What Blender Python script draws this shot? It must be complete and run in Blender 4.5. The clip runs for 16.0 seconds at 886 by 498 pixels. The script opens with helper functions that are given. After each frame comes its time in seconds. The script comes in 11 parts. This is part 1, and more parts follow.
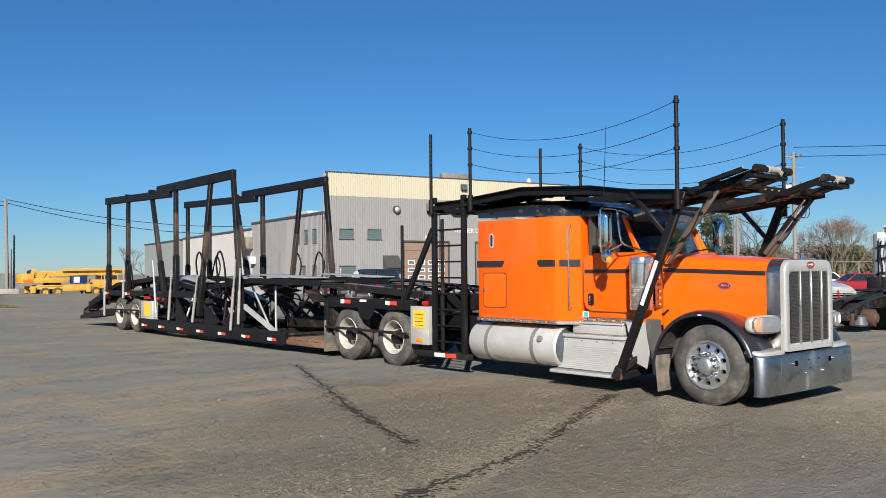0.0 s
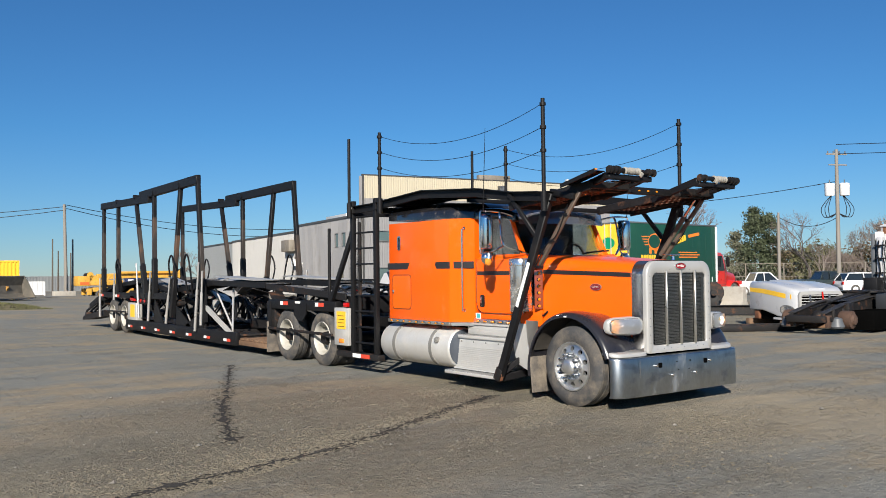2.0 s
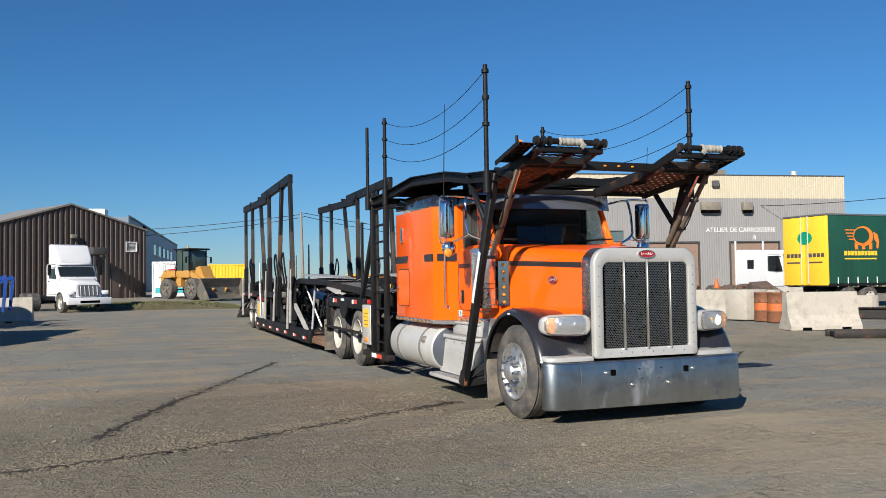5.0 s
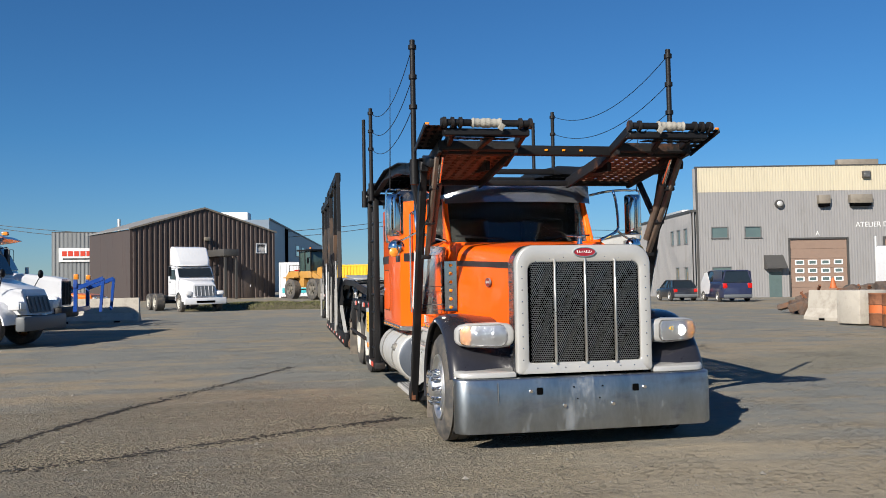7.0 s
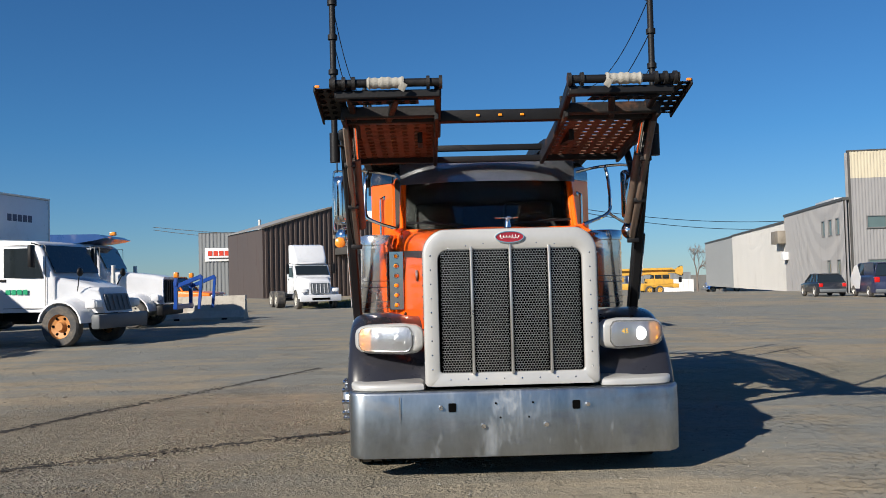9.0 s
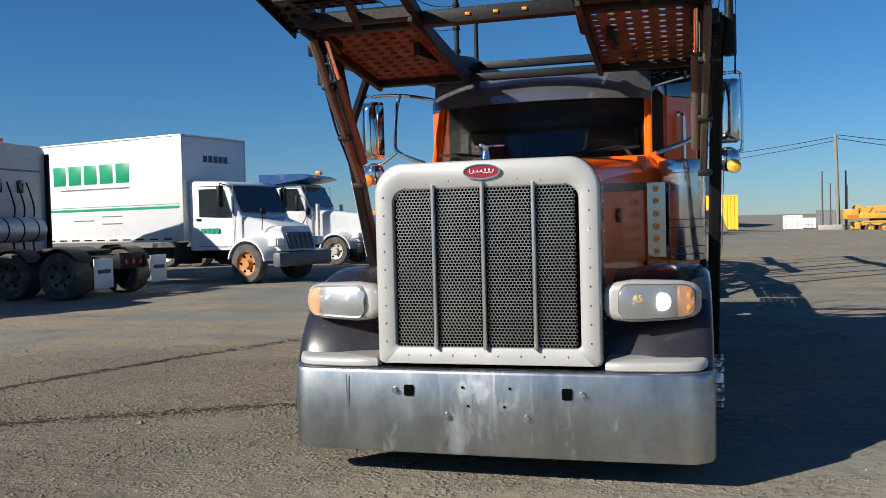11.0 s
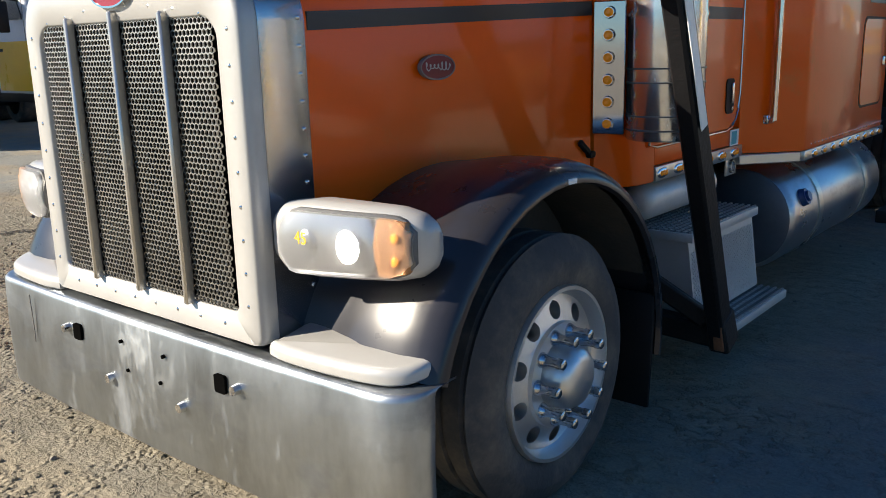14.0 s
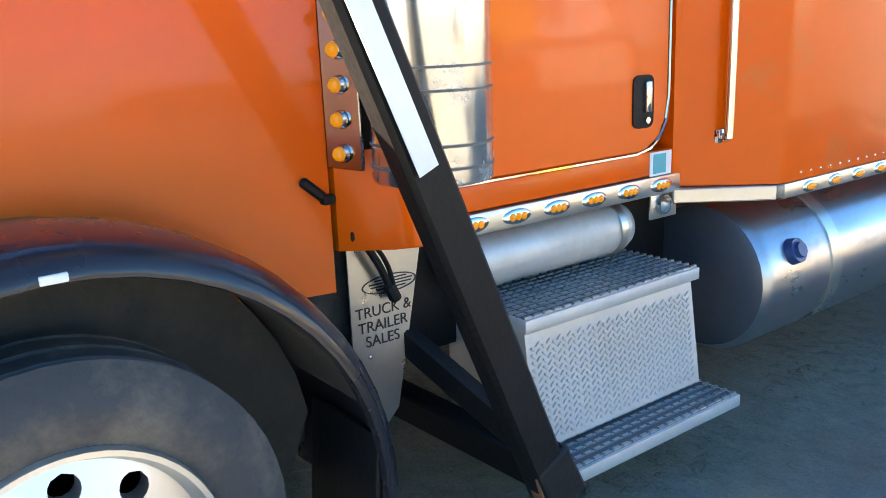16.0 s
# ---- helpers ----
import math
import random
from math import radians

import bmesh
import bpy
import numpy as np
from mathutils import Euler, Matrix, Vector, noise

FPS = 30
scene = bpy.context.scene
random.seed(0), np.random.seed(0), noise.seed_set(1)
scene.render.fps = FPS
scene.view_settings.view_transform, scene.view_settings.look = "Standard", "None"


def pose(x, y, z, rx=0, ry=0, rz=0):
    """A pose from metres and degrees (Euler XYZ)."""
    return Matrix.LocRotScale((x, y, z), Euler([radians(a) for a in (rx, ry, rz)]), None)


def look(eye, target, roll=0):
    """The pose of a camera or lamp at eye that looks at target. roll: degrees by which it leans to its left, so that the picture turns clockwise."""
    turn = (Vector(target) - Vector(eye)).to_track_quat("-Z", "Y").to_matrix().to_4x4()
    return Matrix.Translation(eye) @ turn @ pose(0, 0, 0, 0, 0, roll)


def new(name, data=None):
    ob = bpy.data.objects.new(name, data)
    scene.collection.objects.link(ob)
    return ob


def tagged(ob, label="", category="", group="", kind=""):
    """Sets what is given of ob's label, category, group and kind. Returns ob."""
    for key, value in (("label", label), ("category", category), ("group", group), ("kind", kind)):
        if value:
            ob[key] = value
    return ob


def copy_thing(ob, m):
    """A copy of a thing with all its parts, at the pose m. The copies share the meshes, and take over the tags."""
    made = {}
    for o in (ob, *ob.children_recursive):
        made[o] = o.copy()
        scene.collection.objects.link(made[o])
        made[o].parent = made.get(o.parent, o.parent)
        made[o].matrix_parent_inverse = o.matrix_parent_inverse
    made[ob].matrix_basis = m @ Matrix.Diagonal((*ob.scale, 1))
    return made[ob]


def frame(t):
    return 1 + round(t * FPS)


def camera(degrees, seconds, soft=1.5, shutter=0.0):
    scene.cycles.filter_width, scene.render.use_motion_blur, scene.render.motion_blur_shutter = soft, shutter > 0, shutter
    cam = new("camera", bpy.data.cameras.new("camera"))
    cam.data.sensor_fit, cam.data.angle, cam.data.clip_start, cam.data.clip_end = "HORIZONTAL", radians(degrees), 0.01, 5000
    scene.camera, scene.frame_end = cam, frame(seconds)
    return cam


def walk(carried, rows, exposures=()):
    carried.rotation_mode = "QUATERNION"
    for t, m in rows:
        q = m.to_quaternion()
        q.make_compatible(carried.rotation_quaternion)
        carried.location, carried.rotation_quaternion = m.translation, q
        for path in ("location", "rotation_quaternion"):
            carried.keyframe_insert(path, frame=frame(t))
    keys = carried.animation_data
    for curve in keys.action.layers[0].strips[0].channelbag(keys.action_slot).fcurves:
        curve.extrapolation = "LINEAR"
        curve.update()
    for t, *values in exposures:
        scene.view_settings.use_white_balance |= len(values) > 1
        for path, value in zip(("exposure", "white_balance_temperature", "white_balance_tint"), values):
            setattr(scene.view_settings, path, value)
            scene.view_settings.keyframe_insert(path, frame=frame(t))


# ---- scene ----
cam = camera(54.6, 16.0, 0.9)
METRES, EYE, TILT, LEAN, TURN = 18.65, 1.65, 0.0, 0.0, -40.2
ROWS = [
    (0.0, 0.0, 0.0, 0.0, 0.01, 1.47, 0.46),
    (0.5, 0.0291, -0.0105, 0.0001, -1.01, 1.55, 0.55),
    (1.0, 0.0605, -0.0143, 0.0006, 0.04, 1.59, 0.6),
    (1.5, 0.0938, -0.0135, 0.0005, 1.62, 1.57, 0.6),
    (2.0, 0.1281, -0.0061, -0.0009, 4.09, 1.62, 0.62),
    (2.5, 0.1612, 0.0018, -0.0032, 6.74, 1.66, 0.58),
    (3.0, 0.193, 0.0138, -0.0058, 9.41, 1.66, 0.66),
    (3.5, 0.2256, 0.0273, -0.0082, 12.09, 1.73, 0.7),
    (4.0, 0.2531, 0.0454, -0.0099, 14.75, 1.84, 0.72),
    (6.5, 0.3664, 0.1641, -0.0097, 27.61, 2.1, 1.01),
    (7.0, 0.3865, 0.1903, -0.01, 29.92, 2.11, 1.0),
    (7.5, 0.4025, 0.2171, -0.0109, 32.4, 2.12, 1.01),
    (8.0, 0.4158, 0.2459, -0.0121, 34.98, 2.16, 1.09),
    (10.5, 0.4424, 0.394, -0.014, 50.66, 0.98, 1.43),
    (11.0, 0.4434, 0.4243, -0.012, 56.37, -1.79, 1.49),
    (11.5, 0.4412, 0.456, -0.0091, 62.45, -3.26, 1.62),
    (12.0, 0.4384, 0.4883, -0.0074, 66.16, -6.13, 1.85),
    (12.5, 0.4319, 0.5183, -0.0063, 69.65, -8.48, 1.74),
    (13.0, 0.4241, 0.5482, -0.0062, 73.27, -9.66, 1.62),
    (13.5, 0.4132, 0.5754, -0.0074, 76.8, -11.55, 1.49),
    (14.0, 0.4008, 0.6003, -0.0077, 80.32, -13.26, 1.44),
    (14.5, 0.3882, 0.6256, -0.0078, 83.92, -14.02, 1.31),
    (15.0, 0.3733, 0.6475, -0.0082, 87.25, -14.21, 1.49),
    (15.5, 0.3574, 0.6688, -0.0085, 90.65, -14.33, 1.71),
    (16.0, 0.339, 0.6873, -0.0089, 93.16, -14.31, 2.26),
]
walk(cam, [(t, pose(0, 0, EYE, TILT, LEAN, TURN) @ pose(METRES * x, METRES * y, METRES * z, 90 + pitch, roll, yaw)) for t, x, y, z, yaw, pitch, roll in ROWS], [(0.0, 0.62, 6500, 10), (10.5, 0.58, 6500, 10), (12.5, 0.8, 6500, 10), (13.5, 1.12, 6900, 10), (14.0, 1.27, 7100, 10), (14.5, 1.52, 7500, 10), (15.0, 2.12, 7900, 10), (15.5, 3.1, 8300, 10), (16.0, 3.4, 8300, 10)])


# ---- world, sun ----
SUN_EL = radians(29)
SUN_TO = Vector((-0.69, -0.724, 0))
world = bpy.data.worlds.new("sky")
scene.world = world
world.use_nodes = True
wn = world.node_tree
sky = wn.nodes.new("ShaderNodeTexSky")
sky.sky_type = "NISHITA"
sky.sun_disc = False
sky.sun_elevation = SUN_EL
sky.sun_rotation = radians(223.6)
sky.air_density, sky.dust_density, sky.ozone_density = 1.0, 0.0, 4.0
bg = wn.nodes["Background"]
bg.inputs["Strength"].default_value = 0.047
deep = wn.nodes.new("ShaderNodeVectorMath")
deep.operation = "MULTIPLY"
way = wn.nodes.new("ShaderNodeTexCoord")
parts = wn.nodes.new("ShaderNodeSeparateXYZ")
rise = wn.nodes.new("ShaderNodeMapRange")
rise.inputs[1].default_value, rise.inputs[2].default_value = 0.0, 0.16
tone = wn.nodes.new("ShaderNodeMix")
tone.data_type = "RGBA"
tone.inputs[6].default_value, tone.inputs[7].default_value = (0.61, 0.86, 1.2, 1), (0.42, 0.87, 1.24, 1)
wn.links.new(way.outputs["Generated"], parts.inputs[0])
wn.links.new(parts.outputs[2], rise.inputs[0])
wn.links.new(rise.outputs[0], tone.inputs[0])
wn.links.new(tone.outputs[2], deep.inputs[1])
wn.links.new(sky.outputs[0], deep.inputs[0])
wn.links.new(deep.outputs[0], bg.inputs[0])
sun_data = bpy.data.lights.new("sun", "SUN")
sun_data.energy = 5.0
sun_data.angle = radians(0.53)
sun_data.color = (1.0, 0.93, 0.82)
sun = new("sun", sun_data)
sun.matrix_world = look((0, 0, 60), Vector((0, 0, 60)) - Vector((SUN_TO.x * math.cos(SUN_EL), SUN_TO.y * math.cos(SUN_EL), math.sin(SUN_EL))))


# ---- materials ----
def mat(name, col, rough=0.5, metal=0.0, vary=0.15, scale=3.0, bump=0.0, bump_scale=60.0, coat=0.0, dirt=None, dirt_amt=0.0, dirt_scale=1.5, spec=0.5, stretch=None, rvary=0.1, random_obj=0.0):
    """Procedural surface: two scales of tone, optional dirt, fine relief."""
    m = bpy.data.materials.new(name)
    m.use_nodes = True
    t = m.node_tree
    n, l = t.nodes, t.links
    b = n["Principled BSDF"]
    b.inputs["Metallic"].default_value = metal
    b.inputs["Specular IOR Level"].default_value = spec
    b.inputs["Coat Weight"].default_value = coat
    b.inputs["Coat Roughness"].default_value = 0.06
    tc = n.new("ShaderNodeTexCoord")
    vec = tc.outputs["Object"]
    if stretch:
        mp = n.new("ShaderNodeMapping")
        mp.inputs["Scale"].default_value = stretch
        l.new(vec, mp.inputs[0])
        vec = mp.outputs[0]
    n1 = n.new("ShaderNodeTexNoise")
    n1.inputs["Scale"].default_value = scale
    n1.inputs["Detail"].default_value = 5
    n1.inputs["Roughness"].default_value = 0.65
    l.new(vec, n1.inputs["Vector"])
    n2 = n.new("ShaderNodeTexNoise")
    n2.inputs["Scale"].default_value = scale * 14
    n2.inputs["Detail"].default_value = 3
    l.new(vec, n2.inputs["Vector"])
    mix = n.new("ShaderNodeMath")
    mix.operation = "MULTIPLY_ADD"
    mix.inputs[1].default_value = 0.35
    l.new(n2.outputs[0], mix.inputs[0])
    l.new(n1.outputs[0], mix.inputs[2])
    r = n.new("ShaderNodeMapRange")
    r.inputs[1].default_value, r.inputs[2].default_value = 0.35, 1.0
    r.inputs[3].default_value, r.inputs[4].default_value = 1 - vary, 1 + vary
    l.new(mix.outputs[0], r.inputs[0])
    val = r.outputs[0]
    if random_obj:
        oi = n.new("ShaderNodeObjectInfo")
        rr = n.new("ShaderNodeMapRange")
        rr.inputs[3].default_value, rr.inputs[4].default_value = 1 - random_obj, 1 + random_obj
        l.new(oi.outputs["Random"], rr.inputs[0])
        mu = n.new("ShaderNodeMath")
        mu.operation = "MULTIPLY"
        l.new(val, mu.inputs[0])
        l.new(rr.outputs[0], mu.inputs[1])
        val = mu.outputs[0]
    vm = n.new("ShaderNodeVectorMath")
    vm.operation = "SCALE"
    vm.inputs[0].default_value = col
    l.new(val, vm.inputs["Scale"])
    out = vm.outputs[0]
    rough_out = None
    rm = n.new("ShaderNodeMapRange")
    rm.inputs[3].default_value, rm.inputs[4].default_value = max(0.02, rough - rvary), min(1, rough + rvary)
    l.new(n1.outputs[0], rm.inputs[0])
    rough_out = rm.outputs[0]
    if dirt:
        n3 = n.new("ShaderNodeTexNoise")
        n3.inputs["Scale"].default_value = dirt_scale
        n3.inputs["Detail"].default_value = 8
        n3.inputs["Roughness"].default_value = 0.7
        l.new(vec, n3.inputs["Vector"])
        dr = n.new("ShaderNodeMapRange")
        dr.inputs[1].default_value, dr.inputs[2].default_value = 0.62 - dirt_amt * 0.3, 0.72
        l.new(n3.outputs[0], dr.inputs[0])
        sc = n.new("ShaderNodeMath")
        sc.operation = "MULTIPLY"
        sc.inputs[1].default_value = min(1, 0.4 + dirt_amt)
        l.new(dr.outputs[0], sc.inputs[0])
        mx = n.new("ShaderNodeMix")
        mx.data_type = "RGBA"
        l.new(sc.outputs[0], mx.inputs[0])
        l.new(out, mx.inputs[6])
        mx.inputs[7].default_value = (*dirt, 1)
        out = mx.outputs[2]
        rx = n.new("ShaderNodeMath")
        rx.operation = "MULTIPLY_ADD"
        rx.inputs[1].default_value = 0.4
        l.new(sc.outputs[0], rx.inputs[0])
        l.new(rough_out, rx.inputs[2])
        rough_out = rx.outputs[0]
        mt = n.new("ShaderNodeMath")
        mt.operation = "MULTIPLY_ADD"
        mt.inputs[1].default_value = -metal
        mt.inputs[2].default_value = metal
        l.new(sc.outputs[0], mt.inputs[0])
        l.new(mt.outputs[0], b.inputs["Metallic"])
    l.new(out, b.inputs["Base Color"])
    l.new(rough_out, b.inputs["Roughness"])
    if bump:
        n4 = n.new("ShaderNodeTexNoise")
        n4.inputs["Scale"].default_value = bump_scale
        n4.inputs["Detail"].default_value = 4
        l.new(vec, n4.inputs["Vector"])
        bp = n.new("ShaderNodeBump")
        bp.inputs["Strength"].default_value = bump
        bp.inputs["Distance"].default_value = 0.02
        l.new(n4.outputs[0], bp.inputs["Height"])
        l.new(bp.outputs[0], b.inputs["Normal"])
    return m


def glow(name, col, strength, rough=0.2):
    m = mat(name, col, rough, vary=0.05)
    b = m.node_tree.nodes["Principled BSDF"]
    b.inputs["Emission Color"].default_value = (*col, 1)
    b.inputs["Emission Strength"].default_value = strength
    return m


def glass(name, col, rough=0.03, trans=1.0):
    m = mat(name, col, rough, vary=0.03, rvary=0.02)
    b = m.node_tree.nodes["Principled BSDF"]
    b.inputs["Transmission Weight"].default_value = trans
    b.inputs["IOR"].default_value = 1.25
    return m


DUST = (0.30, 0.25, 0.19)
RUST = (0.17, 0.07, 0.03)
ORANGE = mat("orange_paint", (0.92, 0.118, 0.004), 0.3, vary=0.05, scale=1.2, coat=0.35, spec=0.2, dirt=(0.6, 0.2, 0.06), dirt_amt=0.04, rvary=0.05)
BLACKP = mat("black_gloss_paint", (0.012, 0.012, 0.014), 0.18, vary=0.2, coat=0.9, dirt=DUST, dirt_amt=0.08)
BLACKF = mat("black_frame_steel", (0.009, 0.009, 0.010), 0.5, vary=0.3, dirt=(0.035, 0.026, 0.02), dirt_amt=0.1, dirt_scale=3, bump=0.12, spec=0.22)
BLACKR = mat("rusty_black_steel", (0.011, 0.01, 0.01), 0.6, spec=0.35, vary=0.4, dirt=RUST, dirt_amt=0.25, dirt_scale=4, bump=0.2)
RUSTM = mat("rusted_steel", (0.19, 0.075, 0.035), 0.8, vary=0.4, scale=6, dirt=(0.06, 0.03, 0.02), dirt_amt=0.4, dirt_scale=5, bump=0.3)
STRIPE = mat("black_stripe_vinyl", (0.02, 0.018, 0.02), 0.35, vary=0.1)
SILVER = mat("silver_grey_paint", (0.43, 0.425, 0.41), 0.36, metal=0.25, vary=0.06, coat=0.4, dirt=(0.45, 0.42, 0.37), dirt_amt=0.12)
CHROME = mat("chrome", (0.74, 0.74, 0.74), 0.09, metal=1, vary=0.06, dirt=(0.4, 0.37, 0.32), dirt_amt=0.05, rvary=0.04)
STEELB = mat("brushed_steel_bumper", (0.38, 0.41, 0.435), 0.34, metal=1.0, vary=0.3, scale=3.0, stretch=(1, 1, 0.4), dirt=(0.2, 0.205, 0.21), dirt_amt=0.25, dirt_scale=2.6, rvary=0.14)


def stain_bumper(m):
    """Dried residue where a plate sat, pale runs below it, and grey smudges."""
    n, l = m.node_tree.nodes, m.node_tree.links
    b = n["Principled BSDF"]
    tc = n.new("ShaderNodeTexCoord")
    sep = n.new("ShaderNodeSeparateXYZ")
    l.new(tc.outputs["Object"], sep.inputs[0])

    def op(kind, a, b_):
        k = n.new("ShaderNodeMath")
        k.operation = kind
        for i, q in enumerate((a, b_)):
            if isinstance(q, (int, float)):
                k.inputs[i].default_value = q
            else:
                l.new(q, k.inputs[i])
        return k.outputs[0]

    def rng(v, a, b_, c=0.0, d=1.0):
        k = n.new("ShaderNodeMapRange")
        for i, q in enumerate((a, b_, c, d)):
            k.inputs[i + 1].default_value = q
        l.new(v, k.inputs[0])
        return k.outputs[0]

    def noisy(scale, stretch, detail=5):
        mp = n.new("ShaderNodeMapping")
        mp.inputs["Scale"].default_value = stretch
        l.new(tc.outputs["Object"], mp.inputs[0])
        k = n.new("ShaderNodeTexNoise")
        k.inputs["Scale"].default_value, k.inputs["Detail"].default_value = scale, detail
        l.new(mp.outputs[0], k.inputs["Vector"])
        return k.outputs[0]
    ax = op("ABSOLUTE", sep.outputs["X"], 0.0)
    z = sep.outputs["Z"]
    plate = op("MULTIPLY", rng(ax, 0.15, 0.19, 1, 0), op("MULTIPLY", rng(z, 0.40, 0.45), rng(z, 0.555, 0.575, 1, 0)))
    residue = op("MULTIPLY", plate, rng(noisy(16, (1, 1, 0.55)), 0.46, 0.62))
    runs = op("MULTIPLY", op("MULTIPLY", rng(ax, 0.2, 0.5, 1, 0.12), rng(z, 0.2, 0.52)), rng(noisy(26, (1, 1, 0.05), 3), 0.56, 0.70))
    smudge = op("MULTIPLY", rng(noisy(5, (0.8, 1, 1.3), 6), 0.54, 0.72), 0.65)
    col = b.inputs["Base Color"].links[0].from_socket
    rough = b.inputs["Roughness"].links[0].from_socket
    for mask, c in ((smudge, (0.15, 0.155, 0.165, 1)), (op("MULTIPLY", op("MAXIMUM", residue, runs), 0.5), (0.55, 0.57, 0.58, 1))):
        k = n.new("ShaderNodeMix")
        k.data_type = "RGBA"
        l.new(mask, k.inputs[0])
        l.new(col, k.inputs[6])
        k.inputs[7].default_value = c
        col = k.outputs[2]
        rough = op("ADD", rough, op("MULTIPLY", mask, 0.2))
    l.new(col, b.inputs["Base Color"])
    l.new(rough, b.inputs["Roughness"])


stain_bumper(STEELB)
ALU = mat("dull_aluminium", (0.6, 0.595, 0.57), 0.45, metal=0.45, vary=0.1, dirt=(0.45, 0.41, 0.35), dirt_amt=0.3, dirt_scale=2, bump=0.05)
ALUP = mat("polished_aluminium", (0.7, 0.7, 0.69), 0.36, metal=0.92, vary=0.08, dirt=(0.4, 0.37, 0.32), dirt_amt=0.05)
RUBBER = mat("tyre_rubber", (0.05, 0.05, 0.051), 0.8, vary=0.25, dirt=(0.17, 0.145, 0.115), dirt_amt=0.6, dirt_scale=5, bump=0.2)
FLAP = mat("dusty_mudflap", (0.10, 0.09, 0.08), 0.85, vary=0.2, dirt=DUST, dirt_amt=0.7, dirt_scale=3)
MESHM = mat("grille_mesh_metal", (0.41, 0.4, 0.375), 0.38, metal=1.0, vary=0.1)
# near-black without sheen: shade of holes and hollows as colour; also plain dark parts
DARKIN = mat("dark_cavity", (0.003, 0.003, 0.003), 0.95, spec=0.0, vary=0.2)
GLASSW = glass("tinted_glass", (0.55, 0.62, 0.62))
GLASSW.node_tree.nodes["Principled BSDF"].inputs["IOR"].default_value = 1.5
GLASSD = mat("dark_window_glass", (0.015, 0.02, 0.023), 0.06, vary=0.1, coat=0.3, rvary=0.03)
LENS = glass("lamp_lens", (0.85, 0.87, 0.89), 0.42, 0.92)
REFL = mat("lamp_reflector", (0.45, 0.455, 0.47), 0.2, metal=0.9)
AMBER = glow("amber_lamp", (0.66, 0.235, 0.01), 0.05)
PALEAMB = mat("pale_amber_lens", (0.44, 0.22, 0.1), 0.25, vary=0.1, metal=0.3)
LENSRIM = mat("lens_edge_grey", (0.11, 0.11, 0.11), 0.4, vary=0.1)
AMBERL = mat("amber_lens", (0.8, 0.25, 0.03), 0.25, vary=0.1)
REDL = mat("red_lamp", (0.45, 0.01, 0.008), 0.25, vary=0.1)
HEADON = glow("headlamp_bulb", (1.0, 0.96, 0.88), 7.0)
RED = mat("red_enamel", (0.25, 0.012, 0.02), 0.25, coat=0.5, vary=0.08)
REFRED = mat("red_reflector_tape", (0.6, 0.06, 0.03), 0.4, vary=0.1)
DKRED = mat("dark_red_enamel", (0.2, 0.012, 0.022), 0.35, vary=0.1)
PALEG = mat("pale_grey_script", (0.5, 0.46, 0.44), 0.4, vary=0.1)
SEAMT = mat("dull_badge_grey", (0.2, 0.17, 0.17), 0.5, vary=0.1)
REFWHITE = mat("white_reflector_tape", (0.8, 0.8, 0.78), 0.4, vary=0.1)
YELLOWD = mat("yellow_decal", (0.85, 0.5, 0.03), 0.5, vary=0.08)
TEAL = mat("teal_sticker", (0.05, 0.4, 0.45), 0.4, vary=0.05)
INTERIOR = mat("cab_interior", (0.045, 0.042, 0.04), 0.8, vary=0.2)


# ---- mesh helpers ----
def thing(name, at, label, category, group="", kind="", rz=0.0):
    """An Empty at the thing's base that holds its parts."""
    ob = new(name)
    ob.empty_display_size = 0.2
    ob.matrix_world = pose(*at, 0, 0, rz)
    return tagged(ob, label, category, group, kind)


def part(name, bm, material, parent=None, label="", smooth=True, angle=38):
    """Links a bmesh as one mesh object under a thing or a part."""
    bmesh.ops.recalc_face_normals(bm, faces=bm.faces)
    me = bpy.data.meshes.new(name)
    bm.to_mesh(me)
    bm.free()
    me.materials.append(material)
    if smooth:
        me.shade_smooth()
        me.set_sharp_from_angle(angle=radians(angle))
    ob = new(name, me)
    if parent:
        ob.parent = parent
    if label:
        ob["label"] = label
    return ob


def solo(name, bm, material, label, category, at=(0, 0, 0), group="", kind="", rz=0.0, smooth=True):
    ob = part(name, bm, material, None, "", smooth)
    ob.matrix_world = pose(*at, 0, 0, rz)
    return tagged(ob, label, category, group, kind)


def B():
    return bmesh.new()


def box(bm, c, s, bev=0.0, rot=None, seg=2):
    """A box at centre c of size s, with rounded edges."""
    m = Matrix.Translation(c)
    if rot:
        m = m @ Euler([radians(a) for a in rot]).to_matrix().to_4x4()
    r = bmesh.ops.create_cube(bm, size=1, matrix=m @ Matrix.Diagonal((*s, 1)))
    if bev:
        es = list({e for v in r["verts"] for e in v.link_edges})
        bmesh.ops.bevel(bm, geom=es, offset=min(bev, min(s) * 0.45), segments=seg, affect="EDGES", profile=0.5)
    return bm


def bx(bm, x0, x1, y0, y1, z0, z1, bev=0.0):
    return box(bm, ((x0 + x1) / 2, (y0 + y1) / 2, (z0 + z1) / 2), (abs(x1 - x0), abs(y1 - y0), abs(z1 - z0)), bev)


